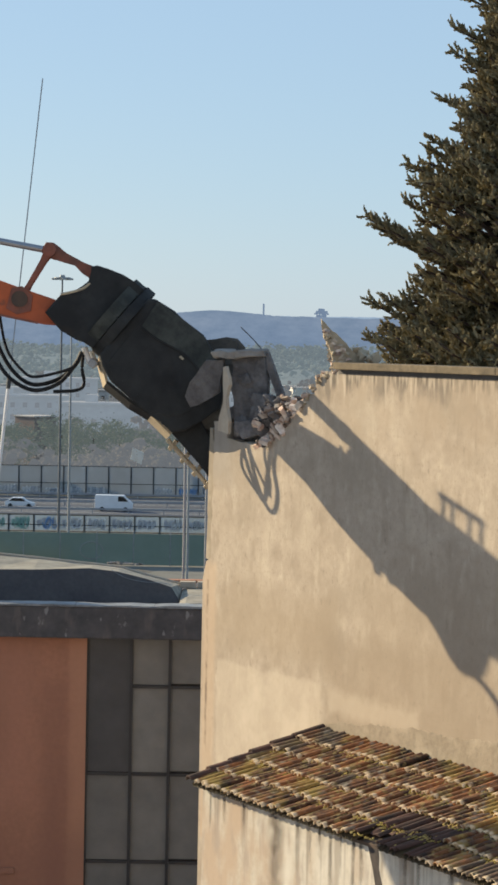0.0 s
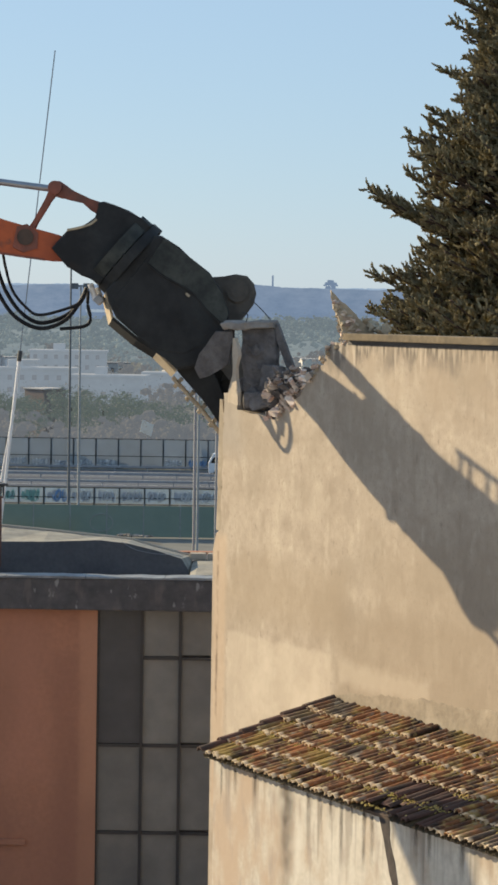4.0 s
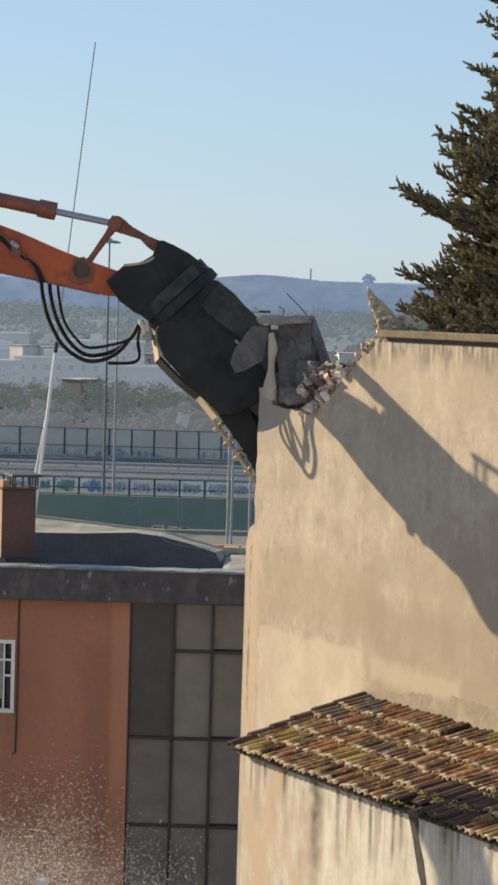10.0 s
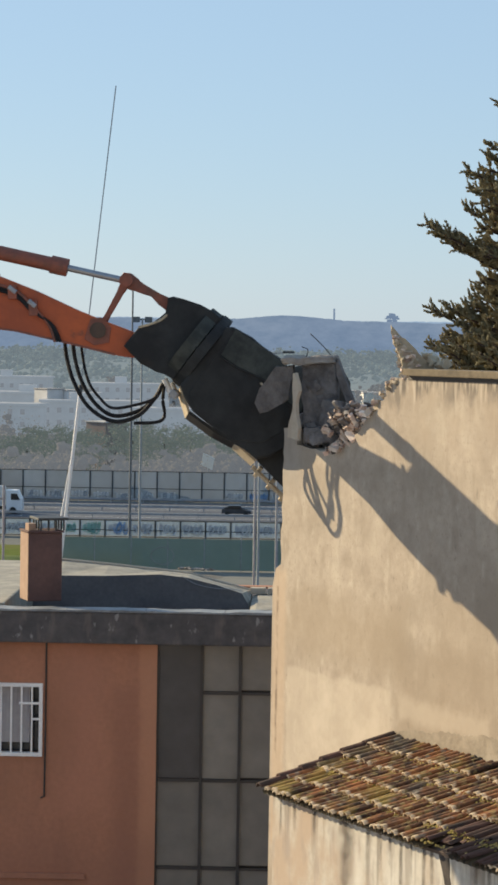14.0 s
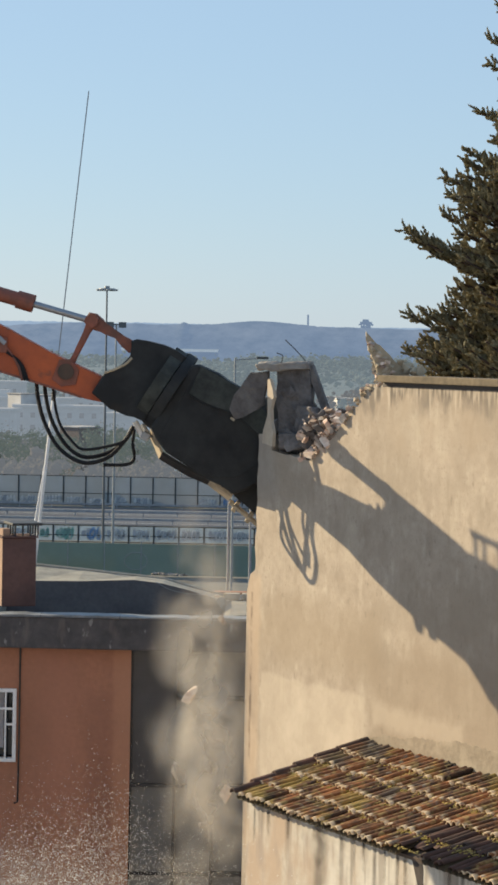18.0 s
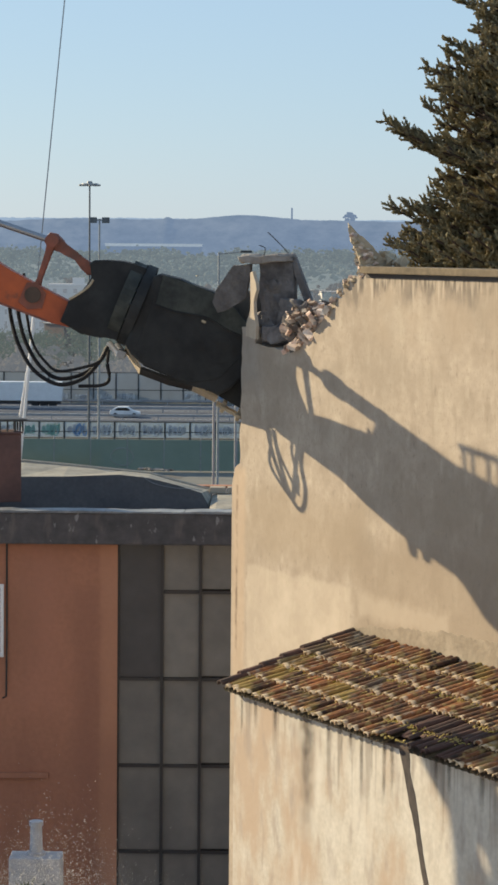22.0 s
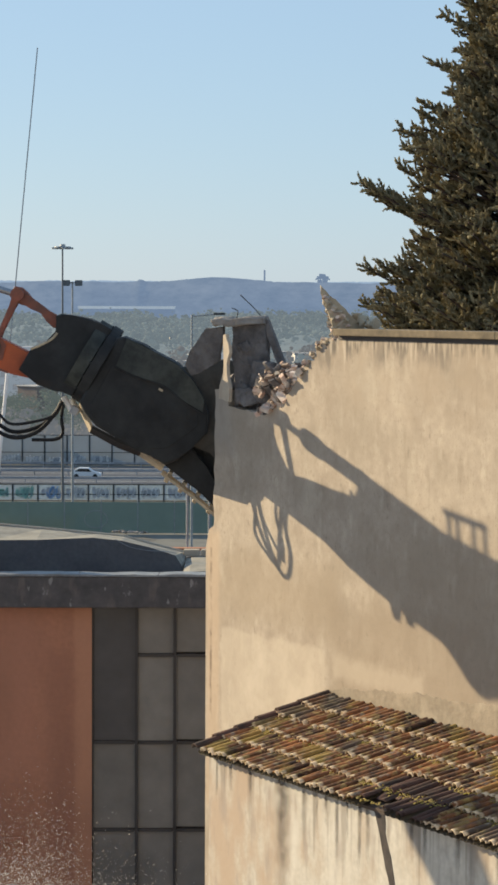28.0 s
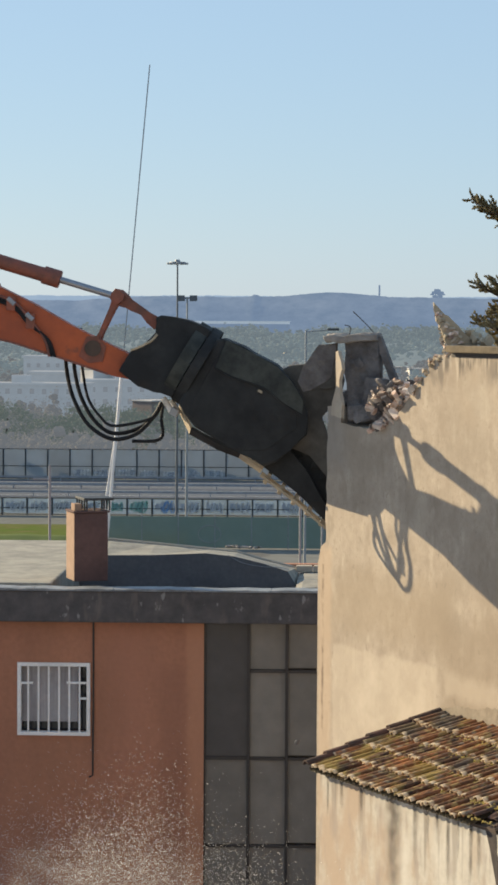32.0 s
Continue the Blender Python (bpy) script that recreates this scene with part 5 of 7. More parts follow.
    # ---- tipping links
    strut = part("strut", prism([(-0.1, -0.1), (0.1, -0.1), (0.055, 0.1), (0.036, 0.3), (0.036, 0.75), (0.1, 1.02), (-0.1, 1.02), (-0.036, 0.75), (-0.036, 0.3), (-0.055, 0.1)], -0.19, -0.13, bevel=0.012), M_LINK, mc, "worn red steel strut")
    part("strut_cheek", prism([(-0.1, -0.1), (0.1, -0.1), (0.055, 0.1), (0.036, 0.3), (0.036, 0.75), (0.1, 1.02), (-0.1, 1.02), (-0.036, 0.75), (-0.036, 0.3), (-0.055, 0.1)], 0.13, 0.19, bevel=0.012), M_LINK, strut)
    part("strut_pin", rod((0, -0.26, 0.98), (0, 0.26, 0.98), 0.115, seg=18), M_LINK, strut)
    mv["strut"] = strut
    link = part("tipping_link", prism([(-0.12, -0.08), (-0.02, -0.13), (0.14, -0.11), (0.3, -0.045), (0.5, -0.045), (0.68, -0.075), (0.82, -0.14), (0.9, -0.08), (0.88, 0.09), (0.6, 0.07), (0.3, 0.05), (0.14, 0.125), (0.0, 0.15), (-0.12, 0.1)], -0.13, 0.13, bevel=0.035), M_LINK, mc, "worn red tipping link")
    mv["link"] = link
    # ---- cylinder
    barrel = part("cylinder_barrel", rod((-4.5, 0, 0), (-1.12, 0, 0), 0.125, seg=20), M_LINK, mc, "worn red hydraulic cylinder")
    part("gland", rod((-1.35, 0, 0), (-1.05, 0, 0), 0.155, seg=20), M_LINK, barrel)
    part("band", rod((-2.6, 0, 0), (-2.5, 0, 0), 0.14, seg=20), M_LINK, barrel)
    part("rod", rod((-1.06, 0, 0), (0.0, 0, 0), 0.058, seg=16), M_CHROME, barrel, "chromed piston rod")
    mv["barrel"] = barrel
    # ---- crusher
    body = part("crusher_body", prism([(0.05, -0.02), (0.14, 0.05), (0.5, 0.11), (0.72, 0.10), (1.15, 0.13), (1.5, 0.04), (1.8, -0.12), (2.05, -0.32), (2.2, -0.62), (2.1, -1.0), (2.0, -1.3), (1.85, -1.47), (1.4, -1.44), (1.0, -1.5), (0.5, -1.5), (0.22, -1.4), (0.05, -1.28)], -0.58, 0.52, bevel=0.05), M_STEEL, mc, "black worn steel crusher body")
    for y in (-0.578, 0.518):
        part("side_plate", prism([(0.2, -0.1), (0.85, -0.05), (1.35, -0.1), (1.78, -0.28), (2.0, -0.6), (1.75, -1.2), (1.3, -1.48), (0.6, -1.47), (0.25, -1.3)], y - 0.012, y + 0.012, bevel=0.008), M_STEEL, body)
        part("pivot_boss", rod((1.55, y - 0.025, -0.72), (1.55, y + 0.025, -0.72), 0.26, seg=24), M_STEEL, body)
        part("pivot_cap", rod((1.55, y - 0.035, -0.72), (1.55, y + 0.035, -0.72), 0.12, seg=18), M_STEEL, body)
        for k in range(5):
            a = 0.35 + k * 0.32
            part("bolt", rod((a, y - 0.03, -1.36 - 0.02 * k), (a, y + 0.03, -1.36 - 0.02 * k), 0.032, seg=6), M_STEEL, body)
    part("cover_plate", prism([(0.2, 0.06), (0.75, 0.1), (1.2, 0.11), (1.55, 0.01), (1.86, -0.16), (1.95, -0.36), (1.6, -0.36), (1.15, -0.3), (0.6, -0.42), (0.28, -0.44)], -0.605, -0.592, bevel=0.005), M_STEEL_DUSTY, body, "dust-grey cover plate")
    part("weld_ridge", tube(smooth_curve([(0.28, -0.6, -0.46), (0.62, -0.6, -0.44), (1.15, -0.6, -0.32), (1.62, -0.6, -0.38), (1.97, -0.6, -0.38)]), 0.018, 6), M_STEEL, body)
    part("slot_edge", box(1.10, 1.18, -0.625, -0.606, -0.42, -0.38), M_STEEL_EDGE, body, "small pale spot")
    # bracket and rotator collar
    part("mounting_bracket", prism([(-1.12, -1.36), (-1.12, -0.97), (-1.0, -0.8), (-0.9, -0.62), (-0.87, -0.46), (-0.98, -0.33), (-1.04, -0.25), (-0.98, -0.17), (-0.8, -0.09), (-0.55, 0.0), (-0.28, 0.045), (-0.1, 0.05), (-0.1, -1.28), (-0.42, -1.32), (-0.7, -1.42)], -0.45, 0.42, bevel=0.04), M_STEEL, body)
    # pale tube draws the highlight along the bracket's inner edge
    part("bracket_rim", tube(smooth_curve([(-1.12, -0.45, -0.95), (-1.0, -0.45, -0.79), (-0.9, -0.45, -0.62), (-0.87, -0.45, -0.48)]), 0.024, 6), M_STEEL_EDGE, body, "pale rim painted as a lit edge")
    part("rotator_collar", rod((-0.34, 0, -0.61), (-0.12, 0, -0.61), 0.70, seg=40), M_STEEL_DUSTY, body, "dust-coated steel collar")
    part("rotator_ring", rod((-0.1, 0, -0.61), (0.07, 0, -0.61), 0.73, seg=40), M_STEEL, body)
    for k in range(16):
        a = k * math.tau / 16
        part("ring_bolt", rod((-0.14, 0.68 * math.cos(a), -0.61 + 0.68 * math.sin(a)), (0.06, 0.68 * math.cos(a), -0.61 + 0.68 * math.sin(a)), 0.03, seg=6), M_STEEL, body)
    part("hose_fitting", rod((-0.24, -0.12, -1.38), (0.02, -0.12, -1.52), 0.05), M_WHITE, body, "bright metal hose fitting")
    part("hose_fitting", rod((-0.12, 0.1, -1.36), (0.12, 0.1, -1.5), 0.05), M_WHITE, body)
    part("valve_block", box(-0.02, 0.12, -0.2, 0.22, -1.56, -1.42, 0.02), M_RAIL, body)
    # under edge: flange with ribs between cutting pads, painted pale as if sunlit
    edge = [(0.06, -1.45), (0.45, -1.72), (1.0, -1.70), (1.4, -1.63), (1.86, -1.66)]
    for i_edge, ((a, c), (a2, c2)) in enumerate(zip(edge, edge[1:])):
        # a slanting underside: low on the far side, higher on the near one
        q = [(a, 0.34, c), (a2, 0.34, c2), (a2, -0.34, c2 + 0.14), (a, -0.34, c + 0.14)]
        fb = bmesh.new()
        lo, hi = [fb.verts.new(v) for v in q], [fb.verts.new((v[0], v[1], v[2] + 0.05)) for v in q]
        fb.faces.new(lo[::-1]), fb.faces.new(hi)
        for i in range(4):
            fb.faces.new((lo[i], lo[(i + 1) % 4], hi[(i + 1) % 4], hi[i]))
        bmesh.ops.recalc_face_normals(fb, faces=fb.faces[:])
        part("under_plate", fb, M_STEEL_EDGE if i_edge in (0, 3) else M_STEEL, body, "pale under plate painted as if sunlit" if i_edge in (0, 3) else "")
    mv["crusher"] = body
    part("throat_plate", prism([(2.0, -0.6), (2.4, -0.5), (2.85, -0.85), (3.2, -1.5), (2.6, -1.52), (1.9, -1.4)], -0.12, 0.18, bevel=0.02), M_STEEL, body)
    # fixed lower jaw, tapering to its tip
    part("lower_jaw", prism([(1.8, -1.5), (2.1, -1.0), (2.5, -1.15), (3.1, -1.5), (3.42, -1.74), (3.3, -1.76), (2.6, -1.58), (1.86, -1.46)], -0.3, 0.24, bevel=0.03), M_STEEL, body)
    part("jaw_flange", prism([(1.88, -1.66), (2.6, -1.74), (3.3, -1.86), (3.36, -1.83), (2.62, -1.69), (1.88, -1.61)], -0.33, -0.26, bevel=0.005), M_STEEL_EDGE, body)
    part("jaw_flange", prism([(1.88, -1.66), (2.6, -1.74), (3.3, -1.86), (3.36, -1.83), (2.62, -1.69), (1.88, -1.61)], 0.26, 0.33, bevel=0.005), M_STEEL_EDGE, body)
    for k in range(5):
        a = 1.98 + k * 0.3
        part("jaw_rib", box(a, a + 0.07, -0.25, 0.27, -1.74 - 0.03 * k, -1.54 - 0.03 * k), M_STEEL_EDGE, body)
    for k in range(4):
        a = 2.25 + k * 0.27
        part("tooth", prism([(a, -1.10 - 0.17 * k), (a + 0.08, -1.0 - 0.17 * k), (a + 0.18, -1.2 - 0.17 * k)], -0.2, 0.2, bevel=0.01), M_STEEL, body)
    # moving upper jaw, about its pivot
    jaw = part("upper_jaw", prism([(-0.35, -0.3), (-0.45, 0.35), (-0.46, 0.62), (-0.36, 0.9), (-0.1, 1.16), (0.03, 1.33), (0.2, 1.44), (0.38, 1.42), (0.52, 1.32), (0.61, 1.15), (0.63, 0.95), (0.6, 0.55), (0.95, 0.4), (1.5, 0.1), (1.75, -0.2), (1.5, -0.15), (0.9, 0.0), (0.35, -0.25)], -0.26, 0.26, bevel=0.04), M_JAW, mc, "dusty dark curved moving jaw")
    for y in (-0.28, 0.28):
        part("jaw_boss", rod((0.25, y - 0.03, 1.14), (0.25, y + 0.03, 1.14), 0.19, seg=22), M_JAW, jaw)
        part("boss_ring", rod((0.25, y - 0.045, 1.14), (0.25, y + 0.045, 1.14), 0.11, seg=20), M_JAW, jaw, "dusty pin end")
    for k in range(4):
        a = 0.75 + 0.24 * k
        part("tooth", prism([(a, 0.02 - 0.04 * k), (a + 0.18, -0.02 - 0.04 * k), (a + 0.08, -0.16 - 0.04 * k)], -0.18, 0.18, bevel=0.01), M_STEEL, jaw)
    mv["jaw"] = jaw
    # ---- hanging hoses: from the fitting (origin) back to the arm's underside
    for k, (sag, y, r) in enumerate(((1.05, -0.2, 0.036), (0.9, -0.08, 0.036), (0.68, -0.22, 0.026))):
        pts = [(0, y, 0), (-0.13, y, -0.24), (-0.42, y + 0.02, -0.52 * sag), (-0.85, y + 0.08, -0.62 * sag), (-1.28 + 0.1 * k, y + 0.22, -0.4 * sag), (-1.56 + 0.13 * k, y + 0.36, 0.02), (-1.70 + 0.14 * k, 0.33, 0.45), (-1.74 + 0.14 * k, 0.33, 0.85), (-1.76 + 0.14 * k, 0.33, 1.25)]
        mv["hose%d" % k] = part("hose", tube(smooth_curve(pts), r, 8), M_RUBBER, mc, "black hanging hydraulic hose")
    mv["loop"] = part("hose_loop", tube(smooth_curve([(0.02, -0.15, -0.05), (0.0, -0.16, -0.3), (0.03, -0.16, -0.55), (-0.1, -0.16, -0.66), (-0.5, -0.16, -0.68)]), 0.03, 8), M_RUBBER, mc)
    # ---- boom and carrier, which stand still
    part("boom", prism([(-15.9, 13.4), (-16.5, 14.6), (-17.6, 14.0), (-17.9, 11.5), (-18.6, 2.6), (-17.7, 2.3), (-16.9, 11.0)], -0.2, 0.2, bevel=0.05), M_ARM, mc)
    part("carrier", box(-21.2, -16.0, -1.5, 1.5, 1.2, 3.4, 0.15), M_ARM, mc)
    for y in (-1.6, 1.6):
        part("track", box(-21.4, -15.8, y - 0.4, y + 0.4, 0.0, 1.15, 0.3), M_STEEL, mc)
    return mv


SLEW = -0.3  # the arm stands a little nearer than the plane in which its way is given


def slewed(m):
    m = m.copy()
    k = (MY + SLEW) / MY
    x, y, z = m.translation
    m.translation = (x * k, y + SLEW, 14 + (z - 14) * k)
    return m


def move_machine(mv):
    ref = crusher_point((0, -1.37, 14.34, 43.5), PIN)
    fit_ref = crusher_point((0, -1.37, 14.34, 43.5), FIT)
    hose_ref = arm_point(ref, ARM_HOSE)
    base_angle = math.atan2(hose_ref[1] - fit_ref[1], hose_ref[0] - fit_ref[0])
    rows = {k: [] for k in mv}
    for row in CRUSH:
        t, x, z, lean = row
        pin = crusher_point(row, PIN)
        turn = -arm_turn(pin)
        rows["crusher"].append((t, flat_pose(x, z, -radians(lean))))
        pv = crusher_point(row, (1.55, -0.72))
        opening = 0.0 if t < 7 else (-8.0 if t < 9 else (-16.0 if t < 26.5 else -10.0))
        # at first the jaw is drawn back into the body
        back = max(0.0, min(1.0, (5.5 - t) / 2.0))
        rows["jaw"].append((t, flat_pose(pv[0] - 0.24 * back, pv[1] - 0.13 * back, -radians(lean) + radians(opening))))
        rows["arm"].append((t, flat_pose(pin[0], pin[1], turn)))
        st = arm_point(pin, ARM_STRUT)
        le = crusher_point(row, LINK_END)
        ap = meet(st, 0.98, le, 0.77)
        rows["strut"].append((t, flat_pose(st[0], st[1], math.atan2(ap[1] - st[1], ap[0] - st[0]) - math.pi / 2)))
        rows["link"].append((t, flat_pose(ap[0], ap[1], math.atan2(le[1] - ap[1], le[0] - ap[0]))))
        far = arm_point(pin, (-4.6, 2.10))
        rows["barrel"].append((t, flat_pose(ap[0], ap[1], math.atan2(ap[1] - far[1], ap[0] - far[0]))))
        f = crusher_point(row, FIT)
        hz = arm_point(pin, ARM_HOSE)
        da = math.atan2(hz[1] - f[1], hz[0] - f[0]) - base_angle
        for k in mv:
            if k.startswith("hose") or k == "loop":
                rows[k].append((t, flat_pose(f[0], f[1], da)))
    for k, ob in mv.items():
        walk(ob, [(t, slewed(m)) for t, m in rows[k]])


# ---- conifer behind the wall ----


def build_tree():
    rnd = random.Random(11)
    tx, ty = 8.3, 62.0
    tr = tagged(empty("conifer", pose(tx, ty, 0)), "tall dark shaggy conifer with upturned sprays, sunlit on one side", "tree")
    tr_h = 29.0
    trunk = rod((0, 0, 0), (0.06, 0, 14), 0.36, 0.24, seg=10)
    part("trunk", rod((0.06, 0, 13.99), (0, 0, tr_h), 0.24, 0.04, seg=10, bm=trunk), M_BARK, tr)
    profile = ((0, 5.2), (13.5, 4.95), (14.6, 4.85), (15.2, 4.05), (15.8, 4.1), (17.3, 4.1), (18.2, 3.95), (19.3, 3.15), (20.5, 2.9), (21.5, 2.7), (23, 2.4), (26, 1.6), (30, 0.3))

    def radius(z):
        # reach of the crown at height z
        for (z0, r0), (z1, r1) in zip(profile, profile[1:]):
            if z <= z1:
                return r0 + (r1 - r0) * (z - z0) / (z1 - z0)
        return 0.3
    shoots = []  # foot, direction, length, thickness

    def finger(c, d, L, n=9, thick=1.0):
        # one spray: a shoot that curves upwards, set with shorter side shoots
        d = d.normalized()
        side = d.cross(Vector((0.1, 0.2, 1))).normalized()
        up = side.cross(d)
        shoots.append((c, d, L, 0.026 * thick))
        for k in range(n):
            t = (k + rnd.random()) / n
            a = rnd.uniform(0, math.tau)
            e = (d * 0.9 + (side * math.cos(a) + up * math.sin(a)) * rnd.uniform(0.4, 0.85) + Vector((0, 0, 0.22))).normalized()
            shoots.append((c + d * (L * t * 0.92), e, L * rnd.uniform(0.25, 0.45) * (1.1 - 0.6 * t), rnd.uniform(0.020, 0.034) * thick))
    limb = bmesh.new()

    def bough(z0, az, r, ztip, inner, step, spread, thick=1.0):
        # a limb from the trunk to its tip, clothed from the share inner of its length outwards
        out = Vector((math.cos(az), math.sin(az), 0))
        a, tip = Vector((0, 0, z0)), Vector((math.cos(az) * r, math.sin(az) * r, ztip))
        mid = a.lerp(tip, 0.55) - Vector((0, 0, 0.08 * r))
        if r > 0.5:
            tube(smooth_curve([a, mid, tip], 2), 0.028, 4, limb)
        side = Vector((-out.y, out.x, 0))
        t = inner
        while t < 1.0:
            c = a.lerp(mid, t / 0.55) if t < 0.55 else mid.lerp(tip, (t - 0.55) / 0.45)
            w = spread * (1.2 - t)
            for sg in (-1, 1, 0):
                d = out * rnd.uniform(0.2, 0.8) + side * (sg * rnd.uniform(0.2, 0.8)) + Vector((0, 0, rnd.uniform(-0.1, 1.0)))
                finger(c + Vector((rnd.gauss(0, w * 0.4), rnd.gauss(0, w * 0.4), rnd.gauss(0, w * 0.3))), d, rnd.uniform(0.24, 0.5) * (1.15 - 0.4 * t), 8, thick)
            t += step / max(r, 0.5)
    # boughs whose tips stand out of the outline on the free side
    for r, z in ((3.38, 21.85), (3.37, 21.23), (3.62, 20.05), (3.85, 19.03), (4.03, 18.84), (4.41, 18.45), (4.3, 17.95), (4.45, 17.5), (5.41, 17.12), (5.3, 17.0), (5.1, 16.85), (4.8, 16.6), (5.26, 14.99), (4.89, 15.06), (4.53, 14.95), (5.26, 14.11), (4.9, 14.4), (3.1, 22.6), (2.9, 23.3), (2.6, 24.2)):
        bough(z - 0.30 * r, math.pi + rnd.uniform(-0.06, 0.06), r - 0.12, z - 0.06, 0.55, 0.11, 0.32)
    # the crown's mass
    for i in range(620):
        z = 11.2 + 15.5 * (i / 620) ** 1.15
        az = math.pi + (rnd.gauss(0.1, 0.35) if i % 2 else rnd.gauss(0.6, 0.6))
        r = max(0.4, (radius(z) + 0.05) * (rnd.uniform(0.84, 1.03) if i % 2 else rnd.uniform(0.66, 1.0)) * (0.94 + 0.14 * noise.noise(Vector((az * 2.5, z * 1.6, 0)))))
        if noise.noise(Vector((az * 2.2, z * 1.1, 7))) > 0.36:
            continue
        bough(z - rnd.uniform(0.0, 0.45) * r, az, r, z, 0.5, 0.15, 1.0)
    # shaded heart of the crown
    for _ in range(2000):
        z = 11.0 + 15.0 * rnd.random()
        az, f = rnd.uniform(0, math.tau), rnd.uniform(0.12, 0.66)
        c = Vector((math.cos(az) * radius(z) * f, math.sin(az) * radius(z) * f, z))
        if noise.noise(c * 0.9) > 0.3:
            continue
        finger(c, Vector((math.cos(az), math.sin(az), rnd.uniform(-0.3, 0.6))), rnd.uniform(0.5, 0.9), 9, 1.9)
    # gaps through the crown's free side
    shoots = [q for q in shoots if not (-3.9 < q[0].x < -1.2 and 14.7 < q[0].z < 17.6 and noise.noise(Vector((q[0].x * 2.3, q[0].y * 0.22, q[0].z * 2.3 + 4.0))) > 0.22)]
    part("branchwork", limb, M_BARK, tr)
    # every shoot is a slender four-sided spindle
    foot = np.array([q[0][:] for q in shoots])
    way = np.array([q[1][:] for q in shoots])
    long = np.array([q[2] for q in shoots])[:, None]
    wide = np.array([q[3] for q in shoots])[:, None]
    u = np.cross(way, (0.31, 0.17, 0.93))
    u /= np.linalg.norm(u, axis=1)[:, None]
    v = np.cross(way, u)
    ring = [u * math.cos(a) + v * math.sin(a) for a in (0, math.pi / 2, math.pi, 3 * math.pi / 2)]
    verts = np.stack([foot + q * wide * 0.6 for q in ring] + [foot + way * long * 0.55 + q * wide for q in ring] + [foot + way * long + np.array((0, 0, 0.12)) * long], 1).reshape(-1, 3)
    base = (np.arange(len(shoots)) * 9)[:, None]
    faces = []
    for k in range(4):
        j = (k + 1) % 4
        faces += (base + np.array((k, j, 4 + j, 4 + k))).tolist()
        faces += (base + np.array((4 + k, 4 + j, 8))).tolist()
    me = bpy.data.meshes.new("crown")
    me.from_pydata(verts.tolist(), [], faces)
    me.materials.append(M_LEAF)
    crown = new("crown", me)
    crown.parent = tr
    return tr


SWAY = (
    (0, 0.354),
    (0.5, 0.354),
    (1, 0.212),
    (1.5, 0.069),
    (2, -0.168),
    (2.5, -0.358),
    (3, -0.406),
    (3.5, -0.216),
    (5.5, -0.263),
    (6, -0.548),
    (6.5, -0.833),
    (7, -0.738),
    (7.5, 0.022),
    (8, 0.544),
    (8.5, 0.687),
    (9, 0.307),
    (9.5, -0.453),
    (10, -0.881),
    (10.5, -0.596),
    (11, -0.073),
    (11.5, 0.544),
    (12, 0.639),
    (12.5, 0.449),
    (13, -0.121),
    (13.5, -0.501),
    (15.5, 0.259),
    (16, 0.354),
    (16.5, 0.307),
    (17, -0.073),
    (17.5, -0.121),
    (18, -0.168),
    (18.5, -0.073),
    (19, 0.212),
    (19.5, 0.354),
    (20, 0.354),
    (20.5, 0.259),
    (21, 0.117),
    (21.5, -0.026),
    (22, -0.263),
    (22.5, -0.216),
    (23, -0.168),
    (23.5, 0.069),
    (24, 0.212),
    (24.5, 0.307),
    (25, 0.212),
    (25.5, 0.069),
    (27.5, 0.1),
    (29, -0.3),
    (30.5, 0.2),
    (32, -0.2),
)


# ---- ground, road and distance ----
ROAD_Z = -11.0


def ground_height(x, y):
    t = min(1.0, max(0.0, (y - 75) / 130))
    t = t * t * (3 - 2 * t)
    return ROAD_Z * t - 0.05


def build_ground():
    bm = bmesh.new()
    ys = [-60, 0, 40, 60, 75] + [75 + 130 * k / 12 for k in range(1, 13)] + [260, 340, 420, 600, 900, 1500, 2500, 4300]
    xs = [-1800, -900, -400, -200, -100, -50, -25, 0, 25, 50, 100, 200, 400, 900, 1800]
    grid = [[bm.verts.new((x, y, ground_height(x, y))) for x in xs] for y in ys]
    for a, b in zip(grid, grid[1:]):
        for i in range(len(xs) - 1):
            bm.faces.new((a[i], a[i + 1], b[i + 1], b[i]))
    tagged(part("ground", bm, M_GROUND), "dry earth falling away to a flat plain", "ground", kind="structure")
    # unseen yard, made pale so that sun bounces onto shaded walls
    yard = part("yard", box(-60, 60, -8, 76, -0.2, -0.012), M_YARD)
    tagged(yard, "unseen demolition yard, paled to bounce light into the shade", "yard", kind="structure")
    # unseen wall behind the viewpoint, added to bounce sun into the shade
    back = part("wall_behind", box(-45, 45, -2.6, -2.2, -0.05, 24), M_SHADEWALL)
    tagged(back, "unseen pale wall behind the viewpoint, added to bounce daylight", "wall", kind="structure")
    road = part("road", box(-800, 800, 346, 382, -11.04, -10.99), M_ASPHALT)
    tagged(road, "grey asphalt motorway with several lanes", "road", kind="structure")
    for y in (350.2, 360.2, 367.8, 378.0):
        tagged(part("lane_line", box(-800, 800, y - 0.08, y + 0.08, -10.985, -10.982), M_GRAF_W), "thin white edge line on the motorway", "lane line", kind="structure")
    tagged(part("verge", box(-800, -27, 275, 300, -11.04, -10.98), M_GRASS), "green grass verge", "grass", kind="structure")


